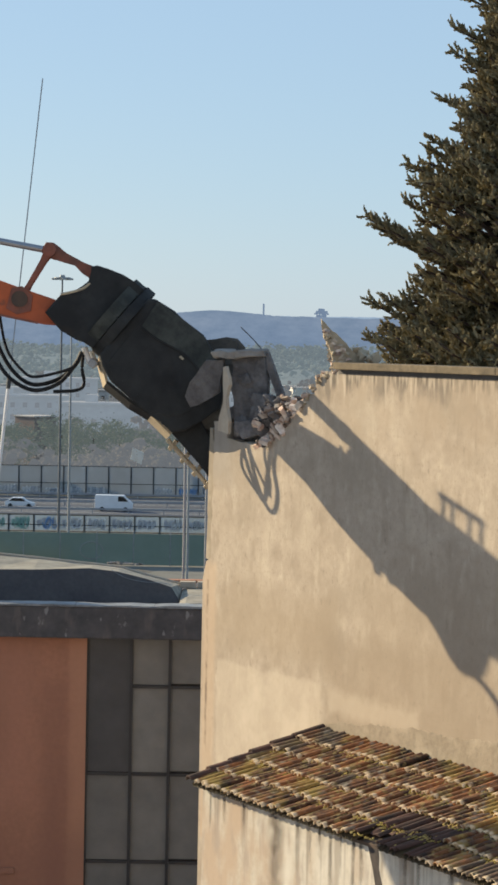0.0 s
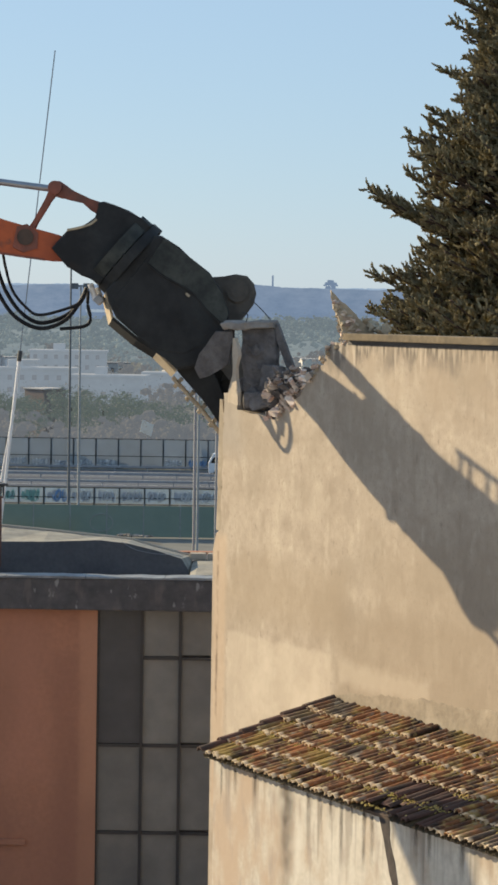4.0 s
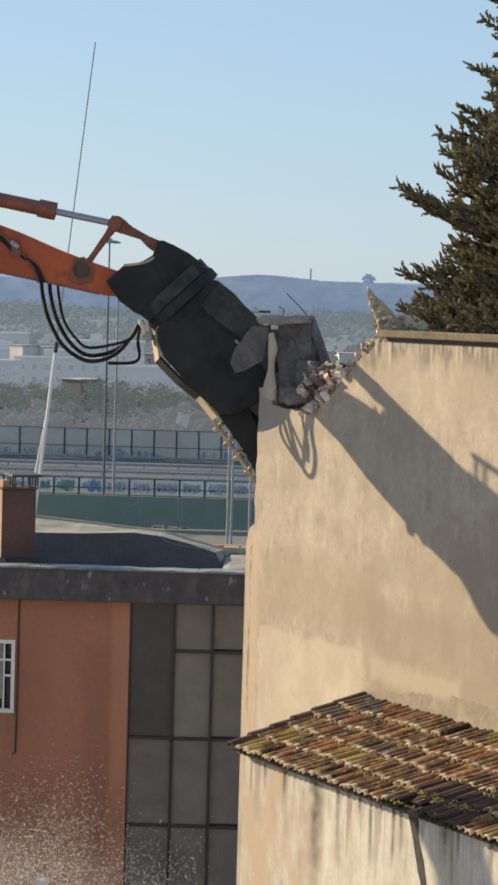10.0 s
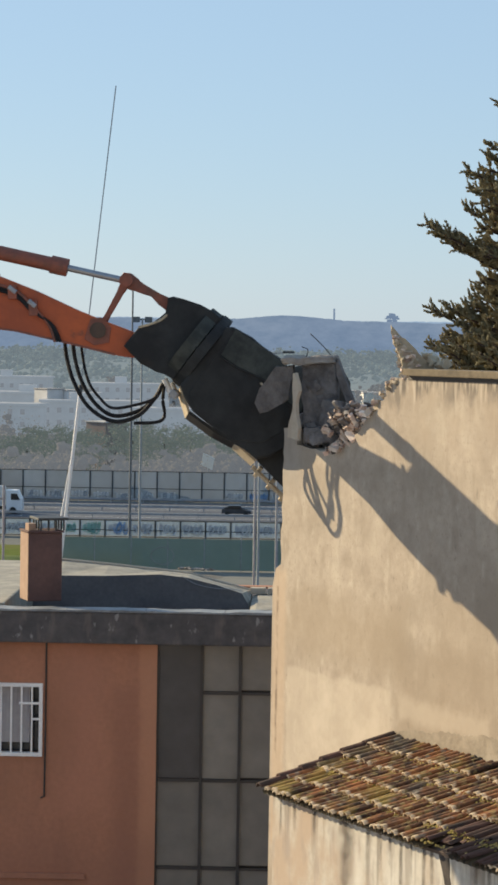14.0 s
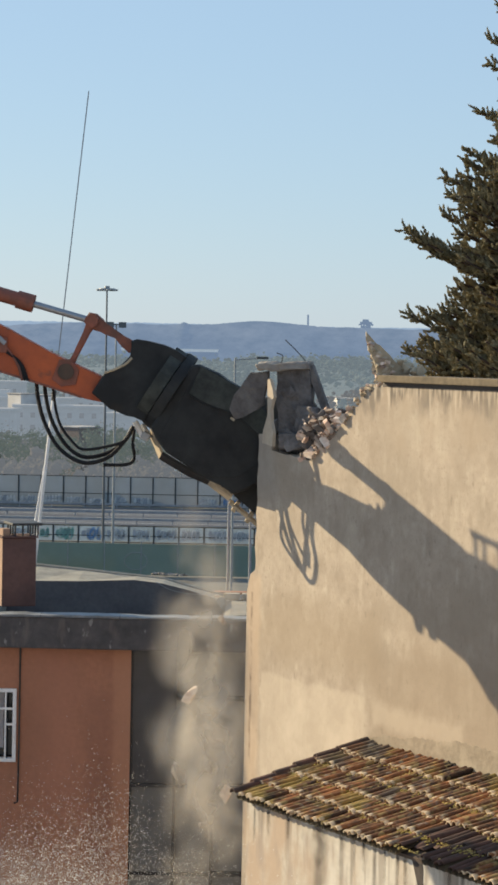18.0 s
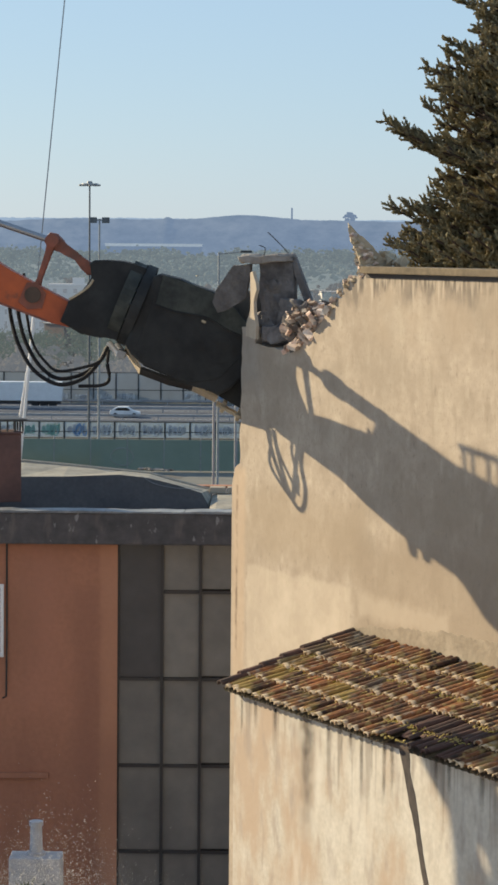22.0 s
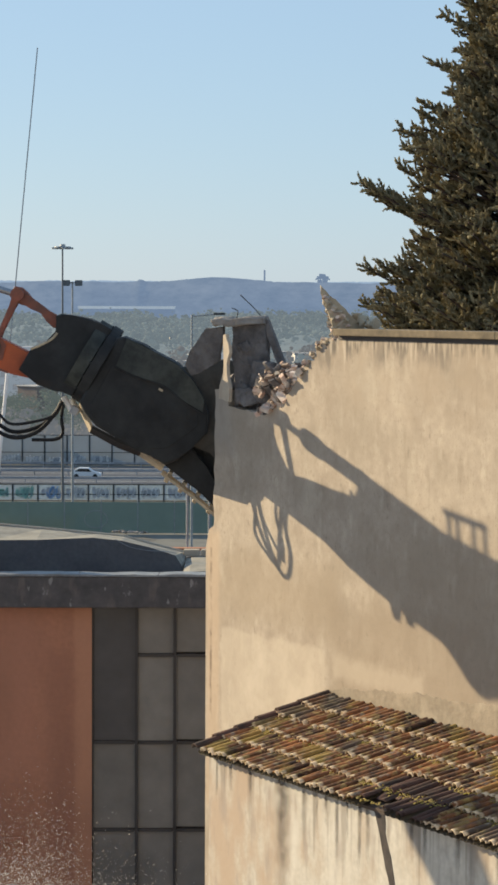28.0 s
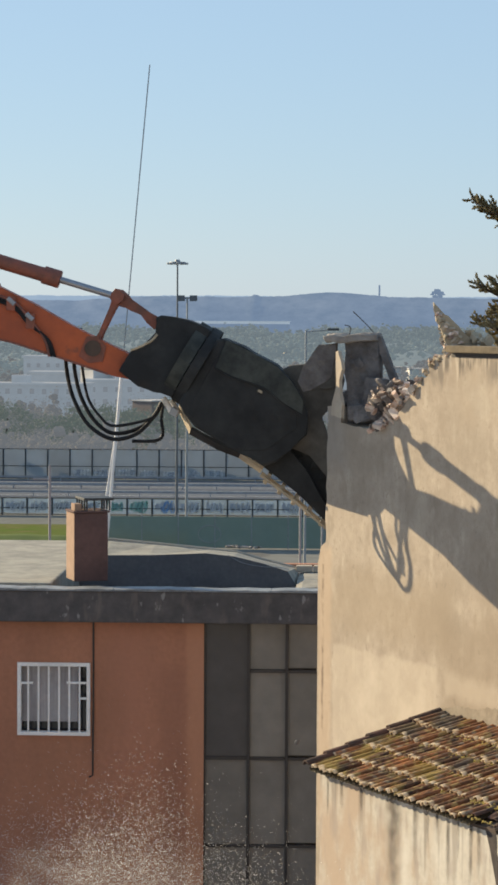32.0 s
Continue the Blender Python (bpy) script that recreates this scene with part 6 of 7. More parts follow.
def rail_fence(name, label, y, z0, z1, step, pane, post, x0, x1, group, graffiti=False):
    f = tagged(empty(name, pose(0, y, z0)), label, "barrier")
    rnd = random.Random(int(y))
    n = int((x1 - x0) / step)
    pm = bpy.data.meshes.new("panel")
    b = box(-step / 2 + 0.1, step / 2 - 0.1, -0.02, 0.02, 0.25, z1 - z0 - 0.1)
    b.to_mesh(pm)
    b.free()
    pm.materials.append(pane)
    qm = bpy.data.meshes.new("post")
    b = box(-0.09, 0.09, -0.1, 0.1, 0.0, z1 - z0)
    b.to_mesh(qm)
    b.free()
    qm.materials.append(post)
    for i in range(n):
        x = x0 + i * step
        share("post", qm, pose(x, 0, 0), f)
        share("panel", pm, pose(x + step / 2, 0, 0), f)
    for z in (0.12, (z1 - z0) * 0.42, z1 - z0 - 0.06):
        part("rail", box(x0, x1, -0.09, -0.03, z - 0.05, z + 0.05), post, f)
    if graffiti:
        # sprayed tags that cannot be read: a pale ground and fat looping strokes
        for i in range(n):
            x = x0 + i * step
            if not -46 < x < 8:
                continue
            near = z1 - z0 < 3.5
            lo, hi = (0.35, z1 - z0 - 0.25) if near else (0.35, rnd.uniform(1.3, 1.9))
            if not near and rnd.random() < 0.15:
                continue
            vivid = near and -33 < x < -23
            ground = M_GRAF_W if not near else (M_GRAF_P if not vivid else rnd.choice((M_GRAF_G, M_GRAF_P)))
            line = rnd.choice((M_GRAF_G, M_GRAF_B)) if vivid else (M_GRAF_P if not near else rnd.choice((M_GRAF_W, M_GRAF_W, M_BARRIER2)))
            if i % 17 == 6 and not near:
                line = ground = M_GRAF_B
            a0, a1 = x + rnd.uniform(0.25, 0.6), x + step - rnd.uniform(0.25, 0.6)
            k = 4 if near else 5
            b = bmesh.new()
            for q in range(k):
                cx, rx = a0 + (a1 - a0) * (q + 0.5) / k, (a1 - a0) / k * rnd.uniform(0.45, 0.62)
                rz = (hi - lo) / 2 * rnd.uniform(0.6, 1.0)
                prism([(cx + rx * math.cos(g) * rnd.uniform(0.75, 1.1), (lo + hi) / 2 + rz * math.sin(g) * rnd.uniform(0.75, 1.1)) for g in [h * math.tau / 11 for h in range(11)]], -0.05 - 0.004 * q, -0.035, bm=b)
            part("graffiti", b, ground, f, "sprayed paint on the panel")
            for q in range(k if near else 2):
                cx, rx = a0 + (a1 - a0) * rnd.uniform(0.1, 0.9), (a1 - a0) / k * rnd.uniform(0.4, 0.8)
                rz, g0 = (hi - lo) / 2 * rnd.uniform(0.45, 0.95), rnd.uniform(0, 6)
                loop = [(cx + rx * math.cos(g0 + g) + 0.05 * g, -0.08, (lo + hi) / 2 + rz * math.sin(g0 + g * 1.15)) for g in [h * 5.4 / 14 for h in range(15)]]
                part("graffiti", tube(loop, rnd.uniform(0.05, 0.1), 5), line, f, "sprayed paint on the panel")
    return f


def build_far():
    rnd0 = random.Random(61)
    rail_fence("noise_barrier", "clear acrylic noise barrier with posts, sprayed with graffiti", 314, -11.0, -8.75, 3.19, M_BARRIER, M_POST_DARK, -89.25, 60, "barriers", True)
    rail_fence("noise_barrier", "tall grey panelled noise barrier along the far motorway edge", 386, -11.0, -6.3, 3.49, M_BARRIER2, M_POST_DARK, -89.56, 60, "barriers", True)
    # guard rails beside and between the carriageways
    for y in (348.0, 363.5, 364.5, 380.5):
        g = tagged(empty("guard_rail", pose(0, y, -11)), "steel motorway guard rail on posts", "guard rail", "guard rails")
        part("beam", box(-120, 90, -0.04, 0.04, 0.5, 0.82, 0.02), M_RAIL, g)
        pm = bpy.data.meshes.new("post")
        b = box(-0.06, 0.06, 0.05, 0.12, 0.0, 0.75)
        b.to_mesh(pm)
        b.free()
        pm.materials.append(M_RAIL)
        for i in range(40):
            share("post", pm, pose(-110 + i * 5, 0, 0), g)
    # green netting on a fence before the motorway
    nf = tagged(empty("netting_fence", pose(0, 270, -11)), "grey green screen netting on tubular posts", "fence")
    part("netting", box(-27.0, 40, -0.02, 0.02, 0.1, 3.5), M_MESH, nf)
    for i in range(17):
        part("post", rod((-27 + i * 4, -0.06, 0), (-27 + i * 4, -0.06, 3.8), 0.06, seg=8), M_POST, nf)
    # a painted ring on the netting
    ring = [(-15.57 + 1.25 * math.cos(a), -0.08, 1.6 + 0.95 * math.sin(a)) for a in [k * math.tau / 20 for k in range(21)]]
    part("painted_ring", tube(ring, 0.05, 5), M_POST, nf)
    # pale debris heaped before the netting
    for i in range(14):
        ob = part("debris", chunk(rnd0.uniform(0.5, 1.4), 0.6, rnd0.uniform(0.15, 0.35), 1500 + i, 14), M_PALECONCRETE)
        ob.matrix_world = pose(-13.4 + i * 0.27, 266 + rnd0.uniform(-0.6, 0.6), -10.35 - 0.01 * i, 0, rnd0.uniform(-15, 15), rnd0.uniform(0, 90))
        tagged(ob, "pale broken panel on the debris bank", "debris", "debris on the bank")
    bm = bmesh.new()
    top = [(-60, -9.0), (-31, -9.1), (-27, -9.7), (-25, -9.95), (-20, -10.3), (-14.5, -10.6), (-10.4, -10.9), (-6, -11.3)]
    rows = []
    for k, (dy, f) in enumerate(((-8, 0.0), (-3, 0.55), (0, 0.95), (2, 1.0), (3.4, 0.6), (4.6, 0.0))):
        row = []
        for i in range(71):
            x = -60 + 54 * i / 70
            z = next(z0 + (z1 - z0) * (x - x0) / (x1 - x0) for (x0, z0), (x1, z1) in zip(top, top[1:]) if x <= x1 + 1e-6)
            row.append(bm.verts.new((x, 262.5 + dy, -11.3 + (z + 11.3) * f + 0.12 * noise.noise(Vector((x * 0.35, dy * 0.4, 3))))))
        rows.append(row)
    for a, b in zip(rows, rows[1:]):
        for i in range(70):
            bm.faces.new((a[i], a[i + 1], b[i + 1], b[i])).smooth = True
    tagged(part("earth_bank", bm, M_BANK), "weedy earth bank before the netting", "bank", kind="structure")
    # floodlight masts
    for x, y, ztop, arms in ((-21.33, 300.0, 20.9, 1), (-20.2, 301.0, 16.7, 0)):
        lm = tagged(empty("floodlight_mast", pose(x, y, -11)), "tall grey floodlight mast with a crown of lamps", "mast", "floodlight masts")
        part("pole", rod((0, 0, 0), (0, 0, ztop + 11), 0.17, 0.10, seg=10), M_MAST if arms else M_POST, lm)
        if arms:
            part("lamp_ring", tube([(0.95 * math.cos(a), 0.95 * math.sin(a), ztop + 10.95) for a in [k * math.tau / 16 for k in range(17)]], 0.08, 6), M_POST, lm)
            part("mast_head", rod((0, 0, ztop + 10.9), (0, 0, ztop + 11.3), 0.4, 0.3, seg=10), M_POST, lm)
            for k in range(8):
                a = k * math.tau / 8 + 0.2
                part("lamp_head", box(0.75, 1.3, -0.24, 0.24, ztop + 10.7, ztop + 10.92, 0.05, m=Matrix.Rotation(a, 4, "Z")), M_POST, lm)
        else:
            for k in (-0.75, 0.75):
                part("lamp_head", box(k - 0.45, k + 0.45, -0.3, 0.3, ztop + 10.5, ztop + 11.2, 0.08), M_MAST, lm)
            part("cross_arm", box(-0.8, 0.8, -0.08, 0.08, ztop + 10.8, ztop + 10.95), M_MAST, lm)
    lp = tagged(empty("street_lamp", pose(-2.86, 150, ground_height(0, 150))), "slender grey street lamp with one arm", "street lamp")
    h = 13.4 - ground_height(0, 150)
    part("pole", rod((0, 0, 0), (0, 0, h), 0.09, 0.06, seg=8), M_POST, lp)
    part("arm", rod((0, 0, h - 0.1), (1.6, 0, h + 0.05), 0.04, seg=8), M_POST, lp)
    part("lamp_head", box(1.3, 2.0, -0.12, 0.12, h - 0.02, h + 0.12, 0.04), M_POST_DARK, lp)
    # thin poles behind the orange building
    for x, y, top in ((-1.55, 75, 11.9), (-0.95, 80, 11.0), (-8.8, 72, 9.8)):
        po = tagged(empty("site_pole", pose(x, y, ground_height(x, y))), "thin grey site fence pole", "pole", "site poles")
        part("pole", rod((0, 0, 0), (0, 0, top), 0.038, seg=8), M_POST, po)
        part("hook", rod((0, 0, top - 0.4), (-0.5, 0, top - 0.4), 0.03, seg=6), M_POST, po)
    rnd = random.Random(23)
    # far houses among the trees
    for i in range(24):
        y = rnd.uniform(600, 1080)
        x = rnd.uniform(-0.17, 0.05) * y
        w, d, h = rnd.uniform(5, 11), rnd.uniform(7, 11), rnd.uniform(3.2, 6.4)
        hb = tagged(empty("house", pose(x, y, -11.0, 0, 0, rnd.uniform(-14, 14))), "distant pale house with rows of dark windows", "house", "far houses")
        m = M_HOUSE if rnd.random() < 0.75 else M_HOUSE2
        part("wall", box(-w / 2, w / 2, 0, d, -0.3, h), m, hb)
        part("roof", box(-w / 2 - 0.4, w / 2 + 0.4, -0.4, d + 0.4, h + 0.01, h + 0.5, 0.1), M_ROOFFAR, hb)
        if y < 1000:
            wm = bpy.data.meshes.new("window")
            b = box(-0.6, 0.6, -0.06, 0.0, 0, 1.4)
            b.to_mesh(wm)
            b.free()
            wm.materials.append(M_DARKGLASS)
            for fl in range(int(h / 3)):
                for k in range(int(w / 3.4)):
                    share("window", wm, pose(-w / 2 + 1.7 + k * 3.4, -0.005, 1.1 + fl * 3), hb)
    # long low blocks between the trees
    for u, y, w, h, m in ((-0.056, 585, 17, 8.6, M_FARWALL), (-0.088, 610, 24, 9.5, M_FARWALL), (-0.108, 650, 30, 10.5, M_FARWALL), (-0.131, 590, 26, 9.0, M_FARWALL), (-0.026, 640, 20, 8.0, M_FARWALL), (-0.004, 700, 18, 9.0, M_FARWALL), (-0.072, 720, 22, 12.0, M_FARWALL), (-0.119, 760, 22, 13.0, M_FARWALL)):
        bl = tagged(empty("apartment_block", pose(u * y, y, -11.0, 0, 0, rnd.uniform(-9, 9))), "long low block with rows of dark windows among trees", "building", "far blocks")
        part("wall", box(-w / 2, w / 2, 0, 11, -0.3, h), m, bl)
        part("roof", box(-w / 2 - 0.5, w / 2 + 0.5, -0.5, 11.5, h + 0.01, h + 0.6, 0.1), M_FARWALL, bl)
        part("roof_hut", box(-w * 0.2, -w * 0.05, 3, 7, h + 0.61, h + 2.4), M_FARWALL, bl)
        wm = bpy.data.meshes.new("window")
        b = box(-0.55, 0.55, -0.06, 0.0, 0, 1.25)
        b.to_mesh(wm)
        b.free()
        wm.materials.append(M_FARGLASS)
        for fl in range(int(h / 3)):
            for k in range(int(w / 3.0)):
                share("window", wm, pose(-w / 2 + 1.6 + k * 3.0, -0.005, 1.0 + fl * 3), bl)
    wh = tagged(empty("house", pose(-31.8, 1400, -9.0, 0, 0, 8)), "distant white house at the edge of the woods", "house", "far houses")
    part("wall", box(-7, 7, 0, 9, -6, 5), M_HOUSE, wh)
    part("wing", box(7.01, 15, 1, 8, -6, 3), M_HOUSE, wh)
    part("roof", box(-7.4, 7.4, -0.4, 9.4, 5.01, 5.6, 0.1), M_ROOFFAR, wh)
    # sunlit white walls and a brown block between the trees
    for x, y, w, d, h, turn, m in ((-66.8, 620, 5.5, 5, 12.4, -48, M_HOUSE), (-61.9, 622, 4.5, 5, 12.1, -44, M_HOUSE), (-61.6, 612, 1.8, 1.8, 7.6, -50, M_HOUSE), (-40.1, 470, 5.0, 6, 9.3, -38, M_HOUSE2)):
        hb = tagged(empty("house", pose(x, y, -11.0, 0, 0, turn)), "plain house wall between distant trees", "house", "far houses")
        part("wall", box(-w / 2, w / 2, 0, d, -0.3, h), m, hb)
        part("roof", box(-w / 2 - 0.2, w / 2 + 0.2, -0.2, d + 0.2, h + 0.01, h + 0.3, 0.1), M_ROOFFAR, hb)
    # a road sign seen from behind
    sg = tagged(empty("road_sign", pose(-15.6, 392, -11.0)), "pale road sign seen from behind on a post", "sign")
    part("post", rod((0, 0, 0), (0, 0, 5.9), 0.09, seg=8), M_POST, sg)
    part("panel", box(-1.3, 1.3, -0.06, 0.0, -1.0, 1.0, 0.02, m=pose(0, -0.12, 6.1, 0, 16, -42)), M_BARRIER, sg)
    # trees and thickets on the plain
    verts, faces = [], []

    def clump(p, size, n, leaf=1.0):
        for _ in range(n):
            c = p + Vector((rnd.gauss(0, size * 0.45), rnd.gauss(0, size * 0.45), rnd.gauss(0, size * 0.3)))
            a = Vector((rnd.uniform(-1, 1), rnd.uniform(-1, 1), rnd.uniform(-1, 1))).normalized() * rnd.uniform(0.12, 0.32) * leaf
            b = a.cross(Vector((rnd.uniform(-1, 1), rnd.uniform(-1, 1), rnd.uniform(-1, 1))))
            k = len(verts)
            verts.extend([tuple(c - a), tuple(c + b), tuple(c + a), tuple(c - b)])
            faces.append((k, k + 1, k + 2, k + 3))
    ball = bmesh.new()
    bmesh.ops.create_icosphere(ball, subdivisions=2, radius=1.0)
    ball_v, ball_f = [v.co.copy() for v in ball.verts], [tuple(v.index for v in q.verts) for q in ball.faces]
    ball.free()

    def lumps(p, size, n):
        # the dense heart of a crown: small uneven bosses
        for _ in range(n):
            c = p + Vector((rnd.gauss(0, size * 0.38), rnd.gauss(0, size * 0.3), rnd.gauss(0, size * 0.24)))
            r, sq = size * rnd.uniform(0.08, 0.19), rnd.uniform(0.6, 0.95)
            k = len(verts)
            for v in ball_v:
                w = r * (1 + 0.55 * noise.noise(v * 1.7 + c))
                verts.append((c.x + v.x * w, c.y + v.y * w, c.z + v.z * w * sq))
            faces.extend(tuple(k + q for q in f3) for f3 in ball_f)
    for i in range(400):
        y = 395 + 900 * rnd.random() ** 2.2
        x = rnd.uniform(-0.17, 0.035) * y
        s = rnd.uniform(3.0, 7.5)
        clump(Vector((x, y, -11 + s * 0.5)), s, 340, 0.7)
        lumps(Vector((x, y, -11 + s * 0.45)), s, 15)
    me = bpy.data.meshes.new("thicket")
    me.from_pydata(verts, [], faces)
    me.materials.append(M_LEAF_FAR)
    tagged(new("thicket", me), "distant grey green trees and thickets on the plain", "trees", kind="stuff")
    # umbrella pines behind the motorway: each a bare trunk under a flat crown
    for x, y, r, h in ((-39, 432, 6.5, 7.0), (-25, 430, 7.5, 7.8), (-16, 438, 6, 6.6), (-32, 452, 7, 8.2), (-50, 440, 7, 7.2), (-63, 448, 7, 7.5), (-8, 446, 6, 6.6), (-21, 444, 6, 8.0), (-44, 450, 6, 7.4)):
        pine = tagged(empty("pine_tree", pose(x, y, -11)), "dark green umbrella pine with a flat crown", "tree", "pines by the motorway")
        part("trunk", rod((0, 0, 0), (0.3, 0, h - 0.6), 0.22, 0.14, seg=8), M_BARK, pine)
        verts, faces = [], []
        for _ in range(44):
            q = rnd.gauss(0, r * 0.4)
            c = Vector((q, rnd.gauss(0, r * 0.25), h - 1.2 + rnd.uniform(-3.6, 3.0) * max(0.2, 1 - (q / r) ** 2)))
            lumps(c, r * 0.26, 5)
            clump(c, r * 0.28, 110, 0.55)
        me = bpy.data.meshes.new("crown")
        me.from_pydata(verts, [], faces)
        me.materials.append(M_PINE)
        new("crown", me).parent = pine
    # single crowns that stand up out of the far woods
    verts, faces = [], []
    for i in range(1900):
        t = rnd.random() ** 0.7
        y = 900 + 1300 * t
        x = rnd.uniform(-0.16, 0.06) * y
        s = rnd.uniform(3.5, 8.0)
        if noise.noise(Vector((x * 0.012, y * 0.004, 5))) < -0.12:
            continue
        lumps(Vector((x, y, -12 + 14 * t + s * 0.4)), s * 1.3, 12)
        clump(Vector((x, y, -12 + 14 * t + s * 0.45)), s * 1.25, 26, 1.8)
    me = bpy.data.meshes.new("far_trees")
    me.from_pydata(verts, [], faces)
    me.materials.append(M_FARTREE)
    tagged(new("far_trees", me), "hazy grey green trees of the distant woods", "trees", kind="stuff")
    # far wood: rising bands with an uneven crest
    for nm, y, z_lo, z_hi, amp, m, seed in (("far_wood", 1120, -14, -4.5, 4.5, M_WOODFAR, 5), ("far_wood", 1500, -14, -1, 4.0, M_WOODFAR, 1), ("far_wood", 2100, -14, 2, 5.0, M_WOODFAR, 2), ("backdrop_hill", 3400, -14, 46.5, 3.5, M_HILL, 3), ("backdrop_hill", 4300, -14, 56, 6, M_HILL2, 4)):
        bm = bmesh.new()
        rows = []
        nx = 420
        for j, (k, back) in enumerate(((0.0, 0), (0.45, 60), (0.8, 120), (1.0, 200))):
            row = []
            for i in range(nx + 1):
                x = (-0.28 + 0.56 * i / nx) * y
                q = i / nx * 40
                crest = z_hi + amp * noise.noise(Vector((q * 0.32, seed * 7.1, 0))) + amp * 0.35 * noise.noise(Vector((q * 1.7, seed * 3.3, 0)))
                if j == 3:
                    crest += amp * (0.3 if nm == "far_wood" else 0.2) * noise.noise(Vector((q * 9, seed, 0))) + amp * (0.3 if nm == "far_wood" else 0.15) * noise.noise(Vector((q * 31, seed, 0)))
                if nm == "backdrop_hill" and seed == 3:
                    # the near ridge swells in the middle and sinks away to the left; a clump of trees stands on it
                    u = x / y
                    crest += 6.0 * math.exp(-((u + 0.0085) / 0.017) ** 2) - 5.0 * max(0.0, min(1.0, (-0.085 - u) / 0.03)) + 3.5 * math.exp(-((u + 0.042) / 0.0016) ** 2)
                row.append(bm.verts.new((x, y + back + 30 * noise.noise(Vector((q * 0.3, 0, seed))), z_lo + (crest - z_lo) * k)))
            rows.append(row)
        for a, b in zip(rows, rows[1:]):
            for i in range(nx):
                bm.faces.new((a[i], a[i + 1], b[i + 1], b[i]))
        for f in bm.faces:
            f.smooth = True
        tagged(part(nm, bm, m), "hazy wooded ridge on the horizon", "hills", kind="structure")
    # a tower and a block on the crest
    tagged(part("hill_tower", rod((40, 4000, -12), (40, 4000, 70), 1.7, 1.4, seg=8), M_HILL), "thin tower on the far ridge", "tower")
    ht = tagged(empty("hill_tree", pose(133, 4000, -14)), "lone tree clump on the far ridge", "tree")
    part("trunk", rod((-4, 0, 0), (-3, 0, 72), 1.2, seg=6), M_HILL, ht)
    part("trunk", rod((4, 0, 0), (3, 0, 72), 1.2, seg=6), M_HILL, ht)
    for i, (cx, cz, cw) in enumerate(((-5, 72, 9), (0, 75, 11), (6, 72, 9), (2, 71, 10), (-9, 70, 6), (10, 69.5, 6), (-4, 66, 9), (4, 66, 9), (0, 61, 14))):
        cl = chunk(cw, 6, cw * 0.6, 71 + i, 24)
        bmesh.ops.translate(cl, vec=(cx, 0, cz), verts=cl.verts[:])
        part("crown", cl, M_HILL, ht)
    shed_far = tagged(empty("warehouse", pose(-150, 3300, -13)), "long low pale warehouse on the far slope", "warehouse")
    part("wall", box(-64, 64, 0, 20, -0.3, 21.0), M_HILL, shed_far)
    part("upper_wall", box(-64, 64, -0.5, 20, 21.01, 24.0), M_WAREHOUSE, shed_far)
    part("roof", box(-65, 65, -1, 21, 24.01, 24.6), M_WAREHOUSE, shed_far)


# ---- traffic ----


def car(name, label, length, height, body_mat, boxy=False):
    c = tagged(empty(name), label, "van" if boxy else "car")
    h, L = height, length
    if boxy:
        out = [(-L / 2, 0.35), (L / 2, 0.35), (L / 2, h * 0.5), (L / 2 - 0.5, h * 0.62), (L / 2 - 1.3, h), (-L / 2 + 0.1, h), (-L / 2, h * 0.9)]
        glass = [(L / 2 - 0.62, h * 0.62), (L / 2 - 1.35, h * 0.93), (L / 2 - 2.1, h * 0.93), (L / 2 - 2.1, h * 0.62)]
    else:
        out = [(-L / 2, 0.3), (L / 2, 0.3), (L / 2, h * 0.48), (L * 0.24, h * 0.62), (L * 0.1, h), (-L * 0.25, h), (-L * 0.42, h * 0.64), (-L / 2, h * 0.58)]
        glass = [(L * 0.2, h * 0.64), (L * 0.08, h * 0.93), (-L * 0.24, h * 0.93), (-L * 0.36, h * 0.66)]
    part("body", prism(out, -0.88, 0.88, bevel=0.08), body_mat, c)
    for y in (-0.885, 0.885):
        part("side_window", prism(glass, y - 0.01, y + 0.01), M_DARKGLASS, c)
        for x in (-L * 0.31, L * 0.31):
            part("wheel", rod((x, y - 0.1, 0.32), (x, y + 0.1, 0.32), 0.32, seg=16), M_TYRE, c)
    return c


def truck(label, length, side):
    c = tagged(empty("truck"), label, "truck")
    L = length
    part("cargo_box", box(-L / 2 + 2.6, L / 2, -1.25, 1.25, 1.1, 3.9, 0.05), side, c)
    part("cab", prism([(-L / 2, 0.5), (-L / 2 + 2.3, 0.5), (-L / 2 + 2.3, 3.4), (-L / 2 + 0.7, 3.4), (-L / 2, 2.0)], -1.2, 1.2, bevel=0.08), M_CARWHITE, c)
    for y in (-1.22, 1.22):
        part("side_window", prism([(-L / 2 + 0.3, 2.0), (-L / 2 + 1.6, 2.0), (-L / 2 + 1.6, 2.9), (-L / 2 + 0.75, 2.9)], y - 0.01, y + 0.01), M_DARKGLASS, c)
        for x in (-L / 2 + 1.3, -L / 2 + 4.2, L / 2 - 4.0, L / 2 - 2.7, L / 2 - 1.4):
            part("wheel", rod((x, y - 0.15, 0.5), (x, y + 0.15, 0.5), 0.5, seg=16), M_TYRE, c)
    part("chassis", box(-L / 2 + 0.3, L / 2 - 0.2, -0.5, 0.5, 0.6, 1.05), M_CARDARK, c)
    return c


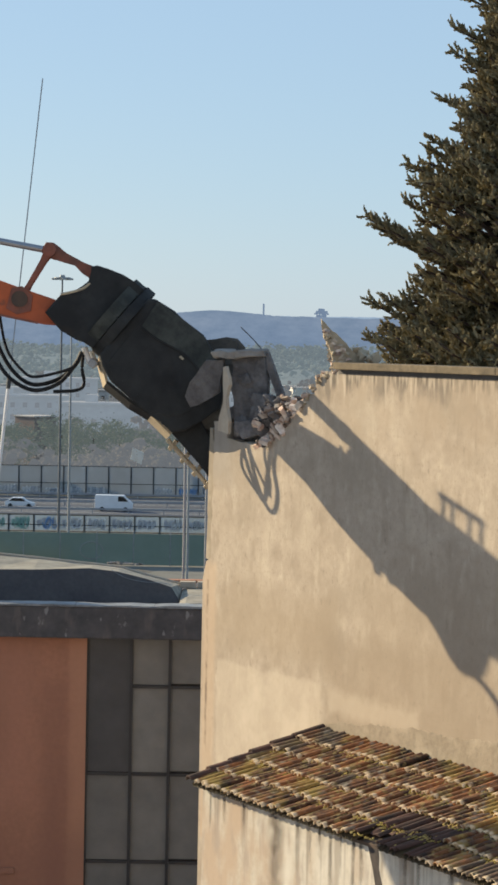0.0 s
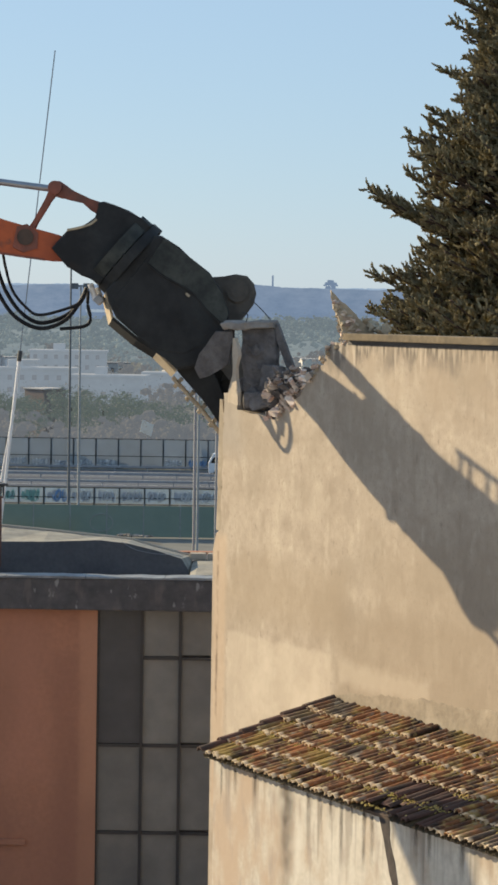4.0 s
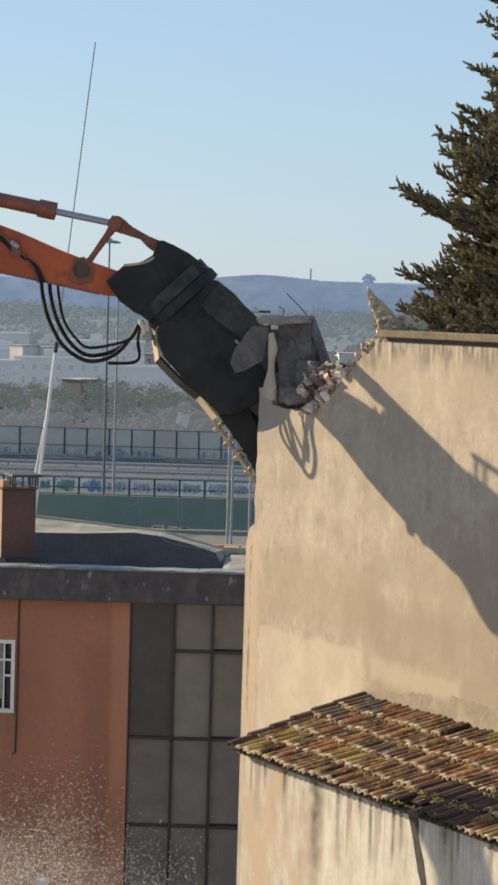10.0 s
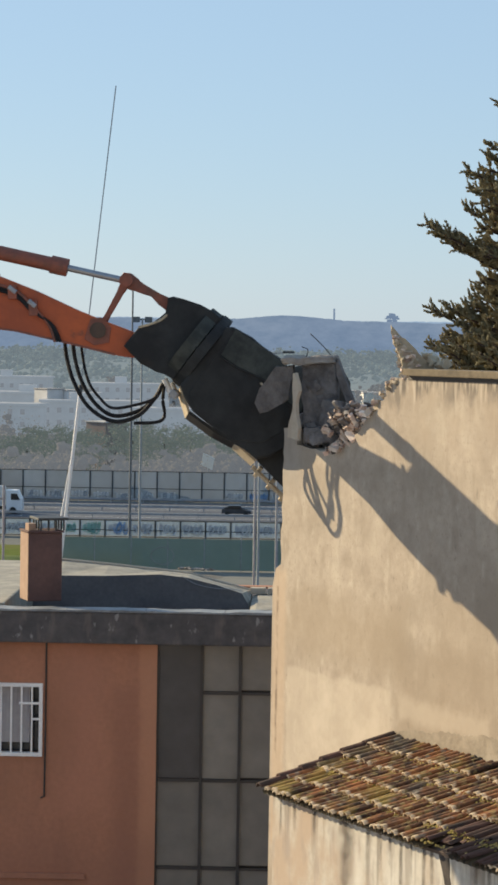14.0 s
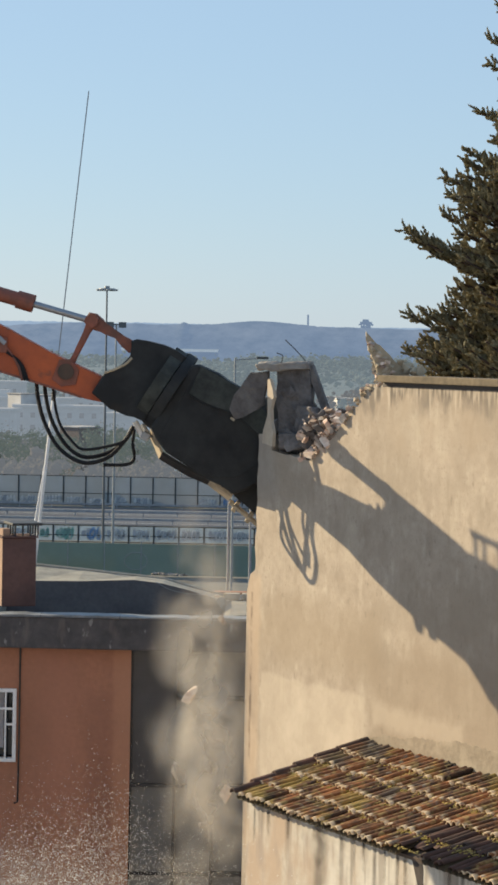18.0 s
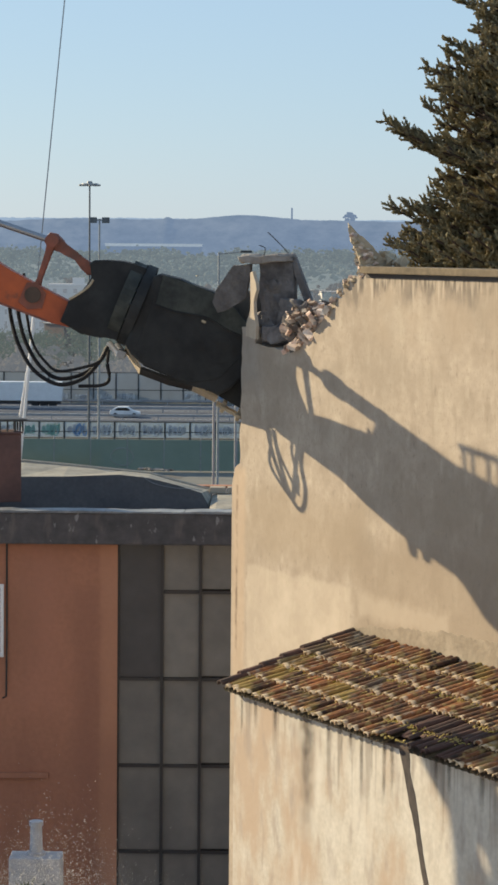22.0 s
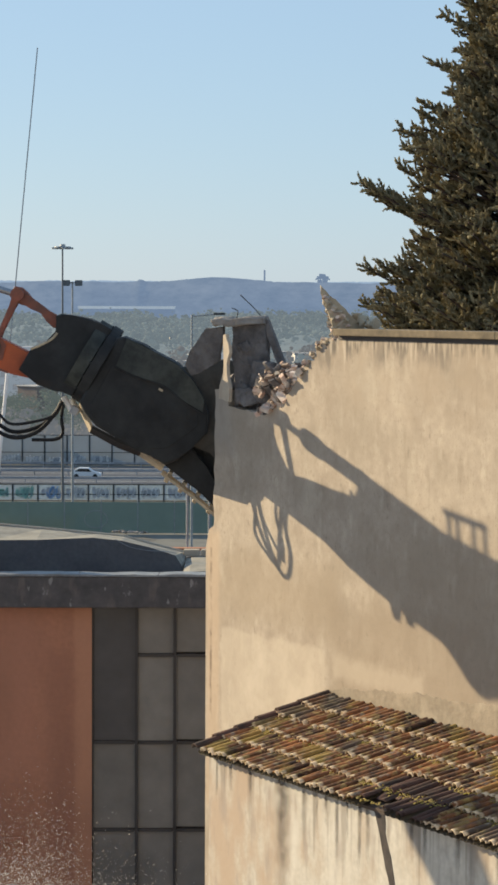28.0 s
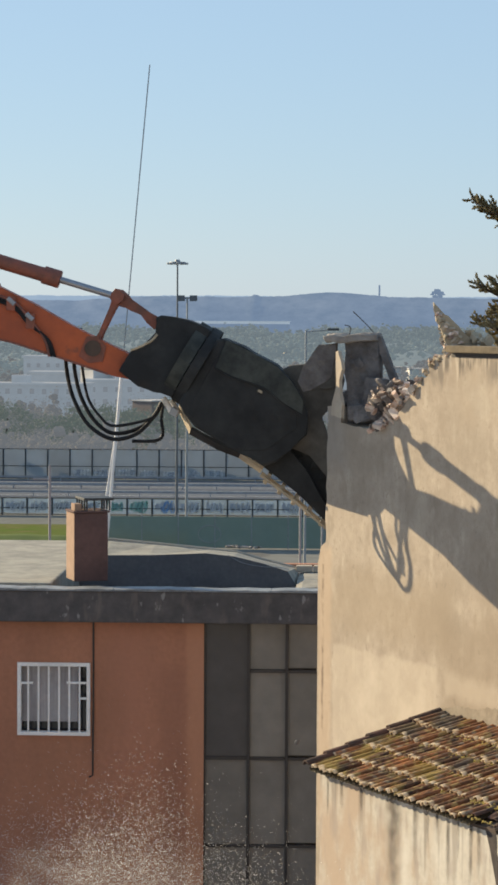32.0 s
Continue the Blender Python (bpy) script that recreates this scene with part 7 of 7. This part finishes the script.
def traffic():
    """Vehicles, each with its time, place along the road, lane and speed."""
    made = []
    made.append((truck("white articulated lorry with a blue grey trailer on the motorway", 18.0, M_CARBLUE), 5.5, -23.5, 372.5, -18, False))
    made.append((truck("pale box lorry on the motorway", 15.0, M_CARWHITE), 20.5, -15.5, 372.5, -15, False))
    made.append((truck("long pale grey lorry on the motorway", 18.0, M_BARRIER), 15.5, -16.5, 354.0, 22, True))
    made.append((truck("blue grey articulated lorry on the motorway", 18.0, M_CARBLUE), 25.0, -25.7, 354.0, 27, True))
    made.append((car("van", "white delivery van on the motorway", 5.4, 2.3, M_CARWHITE, True), 0.0, -17.3, 354.0, 21, False))
    made.append((car("van", "white delivery van on the motorway", 5.4, 2.3, M_CARWHITE, True), 6.1, -26.5, 354.5, 27, False))
    for tc, x, y, v, m in ((0.0, -31, 357.5, 20, M_CARWHITE), (13.0, -34, 357.5, 24, M_CARDARK), (13.0, -27, 372.5, -22, M_CARWHITE), (15.6, -32, 372, -24, M_CARWHITE), (19.0, -26, 371, -24, M_CARDARK),
                           (22.0, -20, 354, 24, M_CARWHITE), (9.0, -14, 357.5, 25, M_CARWHITE), (11.5, -25, 371, -25, M_CARBLUE), (24.0, -20, 371, -24, M_CARDARK), (28.0, -22, 357, 25, M_CARWHITE), (30.0, -24, 354, 24, M_CARWHITE), (2.6, -20, 372, -24, M_CARDARK)):
        made.append((car("car", "car passing on the motorway", 4.3, 1.5, m), tc, x, y, v, v < 0))
    return made


def move_traffic(made):
    for ob, tc, x, y, v, flip in made:
        walk(ob, [(t, pose(x + v * (t - tc), y, -10.99, 0, 0, 180 if flip else 0)) for t in (0.0, 32.0)])


def wall_flakes():
    """Two strips of the wall's torn end, still in place at first."""
    made = []
    for outline, z in (([(0.0, -0.75), (0.2, -0.78), (0.2, 0.45), (0.14, 0.7), (0.05, 0.72), (0.03, 0.2)], 11.75), ([(-0.02, -0.35), (0.2, -0.36), (0.2, 0.4), (0.02, 0.42)], 10.6)):
        ob = tagged(part("wall_flake", prism(ragged([(a - 0.1, b) for a, b in outline], 0.12, 0.012, int(z)), 0.02, 0.36), M_PLASTER_BROWN), "strip of tan plastered masonry that breaks off the wall", "rubble")
        made.append((ob, z))
    return made


def move_flakes(made):
    for k, (ob, z0) in enumerate(made):
        start, low = 8.1 + 0.25 * (1 - k), ground_height(-0.5, 42.0) + 0.25
        rows = [(0.0, WALL @ pose(0.13, 0, z0)), (start, WALL @ pose(0.13, 0, z0))]
        for i in range(1, 12):
            q = i * 0.15
            z = z0 - 4.9 * q * q
            if z < low:
                break
            rows.append((start + q, WALL @ pose(0.13 - 0.35 * q, 0.0, z, 0, -22 * q, 0)))
        rows += [(rows[-1][0] + 0.12, WALL @ pose(-0.45, 0.0, low, 0, -45, 0)), (32.0, WALL @ pose(-0.45, 0.0, low, 0, -45, 0))]
        walk(ob, rows)


def move_antenna(an):
    walk(an, [(t, pose(*ANTENNA, 0, a, 0)) for t, a in ((0, 0.43), (3, 0.8), (6, 1.08), (9, 0.92), (13, 0.9), (16, 0.7), (19, 0.5), (23, 0.4), (28, 0.3), (32, 0.0))])


def move_tree(tree):
    x, y = tree.matrix_world.translation[:2]
    walk(tree, [(t, pose(x, y, 0, 0, a, 0)) for t, a in SWAY])


# ---- dust, spray and falling pieces ----


def cloud(name, label, material, seed, n, lobes, size):
    """Fine specks that drift as one: many tiny flakes gathered in soft lobes (x, z, rx, rz, weight)."""
    rng = np.random.default_rng(seed)
    w = np.array([q[4] for q in lobes], float)
    pick = rng.choice(len(lobes), n, p=w / w.sum())
    L = np.array(lobes)[pick]
    c = np.stack([L[:, 0] + rng.normal(0, 1, n) * L[:, 2], rng.normal(0, 0.16, n), L[:, 1] + rng.normal(0, 1, n) * L[:, 3]], 1)
    s = size * rng.uniform(0.5, 1.3, n)[:, None]
    # each flake is a small crooked five-cornered scrap
    a, b = rng.normal(0, 1, (n, 3)), rng.normal(0, 1, (n, 3))
    a /= np.linalg.norm(a, axis=1)[:, None]
    b -= a * (a * b).sum(1)[:, None]
    b /= np.linalg.norm(b, axis=1)[:, None]
    sides = 5 if size > 0.02 else 3
    turn = [k * math.tau / sides for k in range(sides)]
    verts = np.stack([c + s * (a * math.cos(q) + b * math.sin(q)) for q in turn], 1).reshape(-1, 3)
    me = bpy.data.meshes.new(name)
    me.from_pydata(verts.tolist(), [], np.arange(sides * n).reshape(-1, sides).tolist())
    me.materials.append(material)
    return tagged(new(name, me), label, "dust" if "dust" in name else "spray", kind="stuff")


def veil(name, label, material, seed, width, height, sheets, gap=0.22):
    """A billow of dust or mist: a few crumpled sheets, one behind the other."""
    bm = bmesh.new()
    n = 22
    for k in range(sheets):
        w, h = width * (1 - 0.12 * k), height * (1 - 0.08 * k)
        grid = []
        for a in range(n + 1):
            row = []
            for b in range(n + 1):
                u, v = a / n - 0.5, b / n - 0.5
                p = Vector((u * w, 0, v * h))
                bend = 0.16 * noise.noise(p * 1.3 + Vector((seed, k * 3.1, 0))) + 0.06 * noise.noise(p * 4 + Vector((seed, k, 9)))
                row.append(bm.verts.new((p.x + 0.5 * bend, (k - (sheets - 1) / 2) * gap + bend, p.z)))
            grid.append(row)
        for a in range(n):
            for b in range(n):
                if math.hypot((a + 0.5) / n - 0.5, (b + 0.5) / n - 0.5) < 0.52:
                    bm.faces.new((grid[a][b], grid[a + 1][b], grid[a + 1][b + 1], grid[a][b + 1])).smooth = True
    bmesh.ops.delete(bm, geom=[v for v in bm.verts if not v.link_faces], context="VERTS")
    return tagged(part(name, bm, material), label, "dust" if "dust" in name else "spray", kind="stuff")


def build_clouds():
    dust = [veil("dust_cloud", "narrow beige burst of demolition dust falling beside the wall", M_DUST, 1, 1.3, 4.4, 1),
            veil("dust_cloud", "tall billowing column of beige demolition dust", M_DUST, 2, 2.3, 9.0, 2),
            veil("dust_cloud", "pale cloud of demolition dust spreading over the yard", M_DUST, 5, 4.2, 8.4, 2),
            veil("dust_cloud", "thin drifting haze of demolition dust", M_HAZE, 6, 6.8, 9.4, 2)]
    spray = [veil("water_spray", "fine white water mist rising from below", M_MIST, 3, 5.4, 3.2, 1),
             cloud("water_spray", "bright drops of water spray", M_WATER, 4, 26000, ((-3.9, 5.0, 0.75, 0.6, 6), (-3.3, 5.2, 0.5, 0.6, 3), (-2.7, 5.6, 0.4, 0.65, 2), (-1.9, 5.0, 0.6, 0.5, 2), (-1.2, 4.7, 0.4, 0.45, 1)), 0.0078)]
    return dust, spray


def move_clouds(dust, spray):
    # dust waits behind the wall, bursts from the crushed edge, falls and spreads out of sight
    y = 42.6
    walk(dust[0], [(0, pose(1.6, y + 1.6, 9.4)), (17.2, pose(1.4, y + 1.6, 9.4)), (17.45, pose(-0.75, y, 9.7)), (17.6, pose(-1.05, y, 9.2)), (17.8, pose(-1.05, y, 8.2)), (18.1, pose(-1.1, y, 6.6)), (18.5, pose(-1.2, y, 4.6)), (19.0, pose(-1.4, y, 2.0)), (20.0, pose(-1.5, y, -2.5)), (32, pose(-1.5, y, -2.6))])
    walk(dust[1], [(0, pose(2.2, y + 2.0, 6.6)), (17.55, pose(2.0, y + 2.0, 6.6)), (17.75, pose(0.2, y + 0.6, 7.4)), (17.95, pose(-1.15, y + 0.2, 7.6)), (18.2, pose(-1.35, y + 0.2, 7.4)), (18.5, pose(-1.5, y + 0.2, 6.9)), (18.8, pose(-1.45, y + 0.2, 5.8)), (19.2, pose(-1.35, y + 0.2, 3.9)), (19.8, pose(-1.3, y + 0.2, 1.4)), (20.6, pose(-1.3, y + 0.2, -1.0)), (21.5, pose(-1.4, y + 0.2, -4.4)), (32, pose(-1.4, y + 0.2, -4.5))])
    walk(dust[2], [(0, pose(3.0, y + 2.6, 4.8)), (17.8, pose(2.8, y + 2.6, 4.8)), (18.05, pose(1.6, y + 2.0, 4.8)), (18.35, pose(-1.0, y + 0.8, 5.9)), (18.7, pose(-1.6, y + 0.7, 6.0)), (19.0, pose(-1.6, y + 0.7, 5.3)), (19.5, pose(-1.5, y + 0.7, 4.0)), (20.0, pose(-1.6, y + 0.7, 2.2)), (20.6, pose(-1.8, y + 0.7, 0.6)), (21.5, pose(-2.0, y + 0.7, -1.6)), (23, pose(-2.2, y + 0.7, -3.4)), (32, pose(-2.2, y + 0.7, -3.5))])
    walk(dust[3], [(0, pose(4.6, y + 3.6, 4.4)), (17.9, pose(4.4, y + 3.6, 4.4)), (18.3, pose(1.2, y + 3.0, 4.8)), (18.7, pose(-2.0, y + 1.6, 5.6)), (19.0, pose(-2.3, y + 1.5, 5.6)), (19.5, pose(-2.4, y + 1.5, 5.2)), (20.3, pose(-2.6, y + 1.5, 4.6)), (21.0, pose(-2.9, y + 1.5, 3.0)), (22.0, pose(-3.2, y + 1.5, -0.6)), (23.0, pose(-3.4, y + 1.5, -2.8)), (24.5, pose(-3.4, y + 1.5, -3.6)), (32, pose(-3.4, y + 1.5, -3.7))])
    ys = 36.0
    lift = ((0, -5), (5.5, -3), (6.5, -1.4), (7.5, -0.6), (8.0, -0.5), (8.5, 0.5), (9.0, 0.9), (9.5, 0.6), (10.2, -0.2), (11, -1.2), (12, -3), (13.5, -4), (16, -3), (17, -1.2), (17.6, 0.1), (18.2, 0.7), (19, 0.4), (20, -0.6), (21, -1.5), (22, -1.6), (23, -1.1), (24, -0.4), (25, -0.6), (25.5, -1.0), (27.5, -0.8), (28, -0.4), (29, -1.0), (30, -0.6), (31, -0.5), (32, 0.4))
    walk(spray[0], [(t, pose(-3.7 + 0.15 * math.sin(t * 1.7), ys, 4.9 + z)) for t, z in lift])
    walk(spray[1], [(t, pose(0.3 * math.sin(t * 1.1), ys - 0.4, z + 0.35)) for t, z in lift])


FALLS = ((17.2, -0.75, 10.4, 0.34, 1.2), (17.15, -0.55, 10.6, 0.26, 0.4), (17.3, -0.95, 10.9, 0.3, 0.9), (17.12, -0.62, 10.2, 0.22, 0.7), (17.3, -0.9, 10.2, 0.2, 0.3), (17.48, -0.7, 11.0, 0.16, 0.6), (17.35, -0.85, 9.9, 0.14, 0.2),
         (12.2, -0.9, 10.2, 0.06, 0.3), (12.5, -0.95, 10.0, 0.07, 0.2), (18.4, -0.85, 10.0, 0.08, 0.4), (18.0, -1.1, 9.6, 0.07, 0.6), (8.3, -0.9, 9.9, 0.06, 0.3), (31.4, -0.9, 8.9, 0.12, 0.05), (5.1, -0.9, 10.0, 0.06, 0.3))


def build_falls():
    out = []
    for i, (t, x, z, size, v) in enumerate(FALLS):
        ob = part("falling_lump", chunk(size * 1.3, size * 0.8, size * 0.7, 900 + i, 14), M_BRICK if i % 3 else M_CONCRETE)
        out.append(tagged(ob, "broken lump of masonry falling from the wall", "rubble", "falling lumps"))
    return out


def move_falls(obs):
    rnd = random.Random(8)
    for ob, (t, x, z, size, v) in zip(obs, FALLS):
        y = 43.5 + rnd.uniform(0, 1.0)
        spin = rnd.uniform(60, 160)
        hid = (0.7 + rnd.uniform(0, 0.5), y + 0.3, 9.42 + size * 0.4)  # lies on the low side wall, behind the front one
        rows = [(0.0, pose(*hid)), (t - 0.25, pose(*hid)), (t, pose(x, y, z))]
        k = 1
        while True:
            dt = 0.16 * k
            zz = z - 1.0 * dt - 4.9 * dt * dt
            if zz < size * 0.35:
                break
            rows.append((t + dt, pose(x - v * dt, y, zz, 0, spin * dt * 2.0, 20 * dt)))
            k += 1
        end = t + 0.16 * k
        last = pose(x - v * 0.16 * k, y, size * 0.35 - 0.01, 0, spin * 0.16 * k * 2.0, 0)
        rows = [r for r in rows if r[0] <= 32.0]
        if end < 31.9:
            rows += [(end, last), (32.0, last)]
        walk(ob, rows)

house = build_house()
build_rubble()
shed = build_shed()
build_orange()
build_chimney()
build_flue()
antenna = build_antenna()
machine = build_machine()
conifer = build_tree()
build_ground()
build_far()
vehicles = traffic()
dust_clouds, spray_clouds = build_clouds()
lumps = build_falls()


flakes = wall_flakes()


def motions():
    move_machine(machine)
    move_tree(conifer)
    move_antenna(antenna)
    move_traffic(vehicles)
    move_clouds(dust_clouds, spray_clouds)
    move_falls(lumps)
    move_flakes(flakes)


motions()
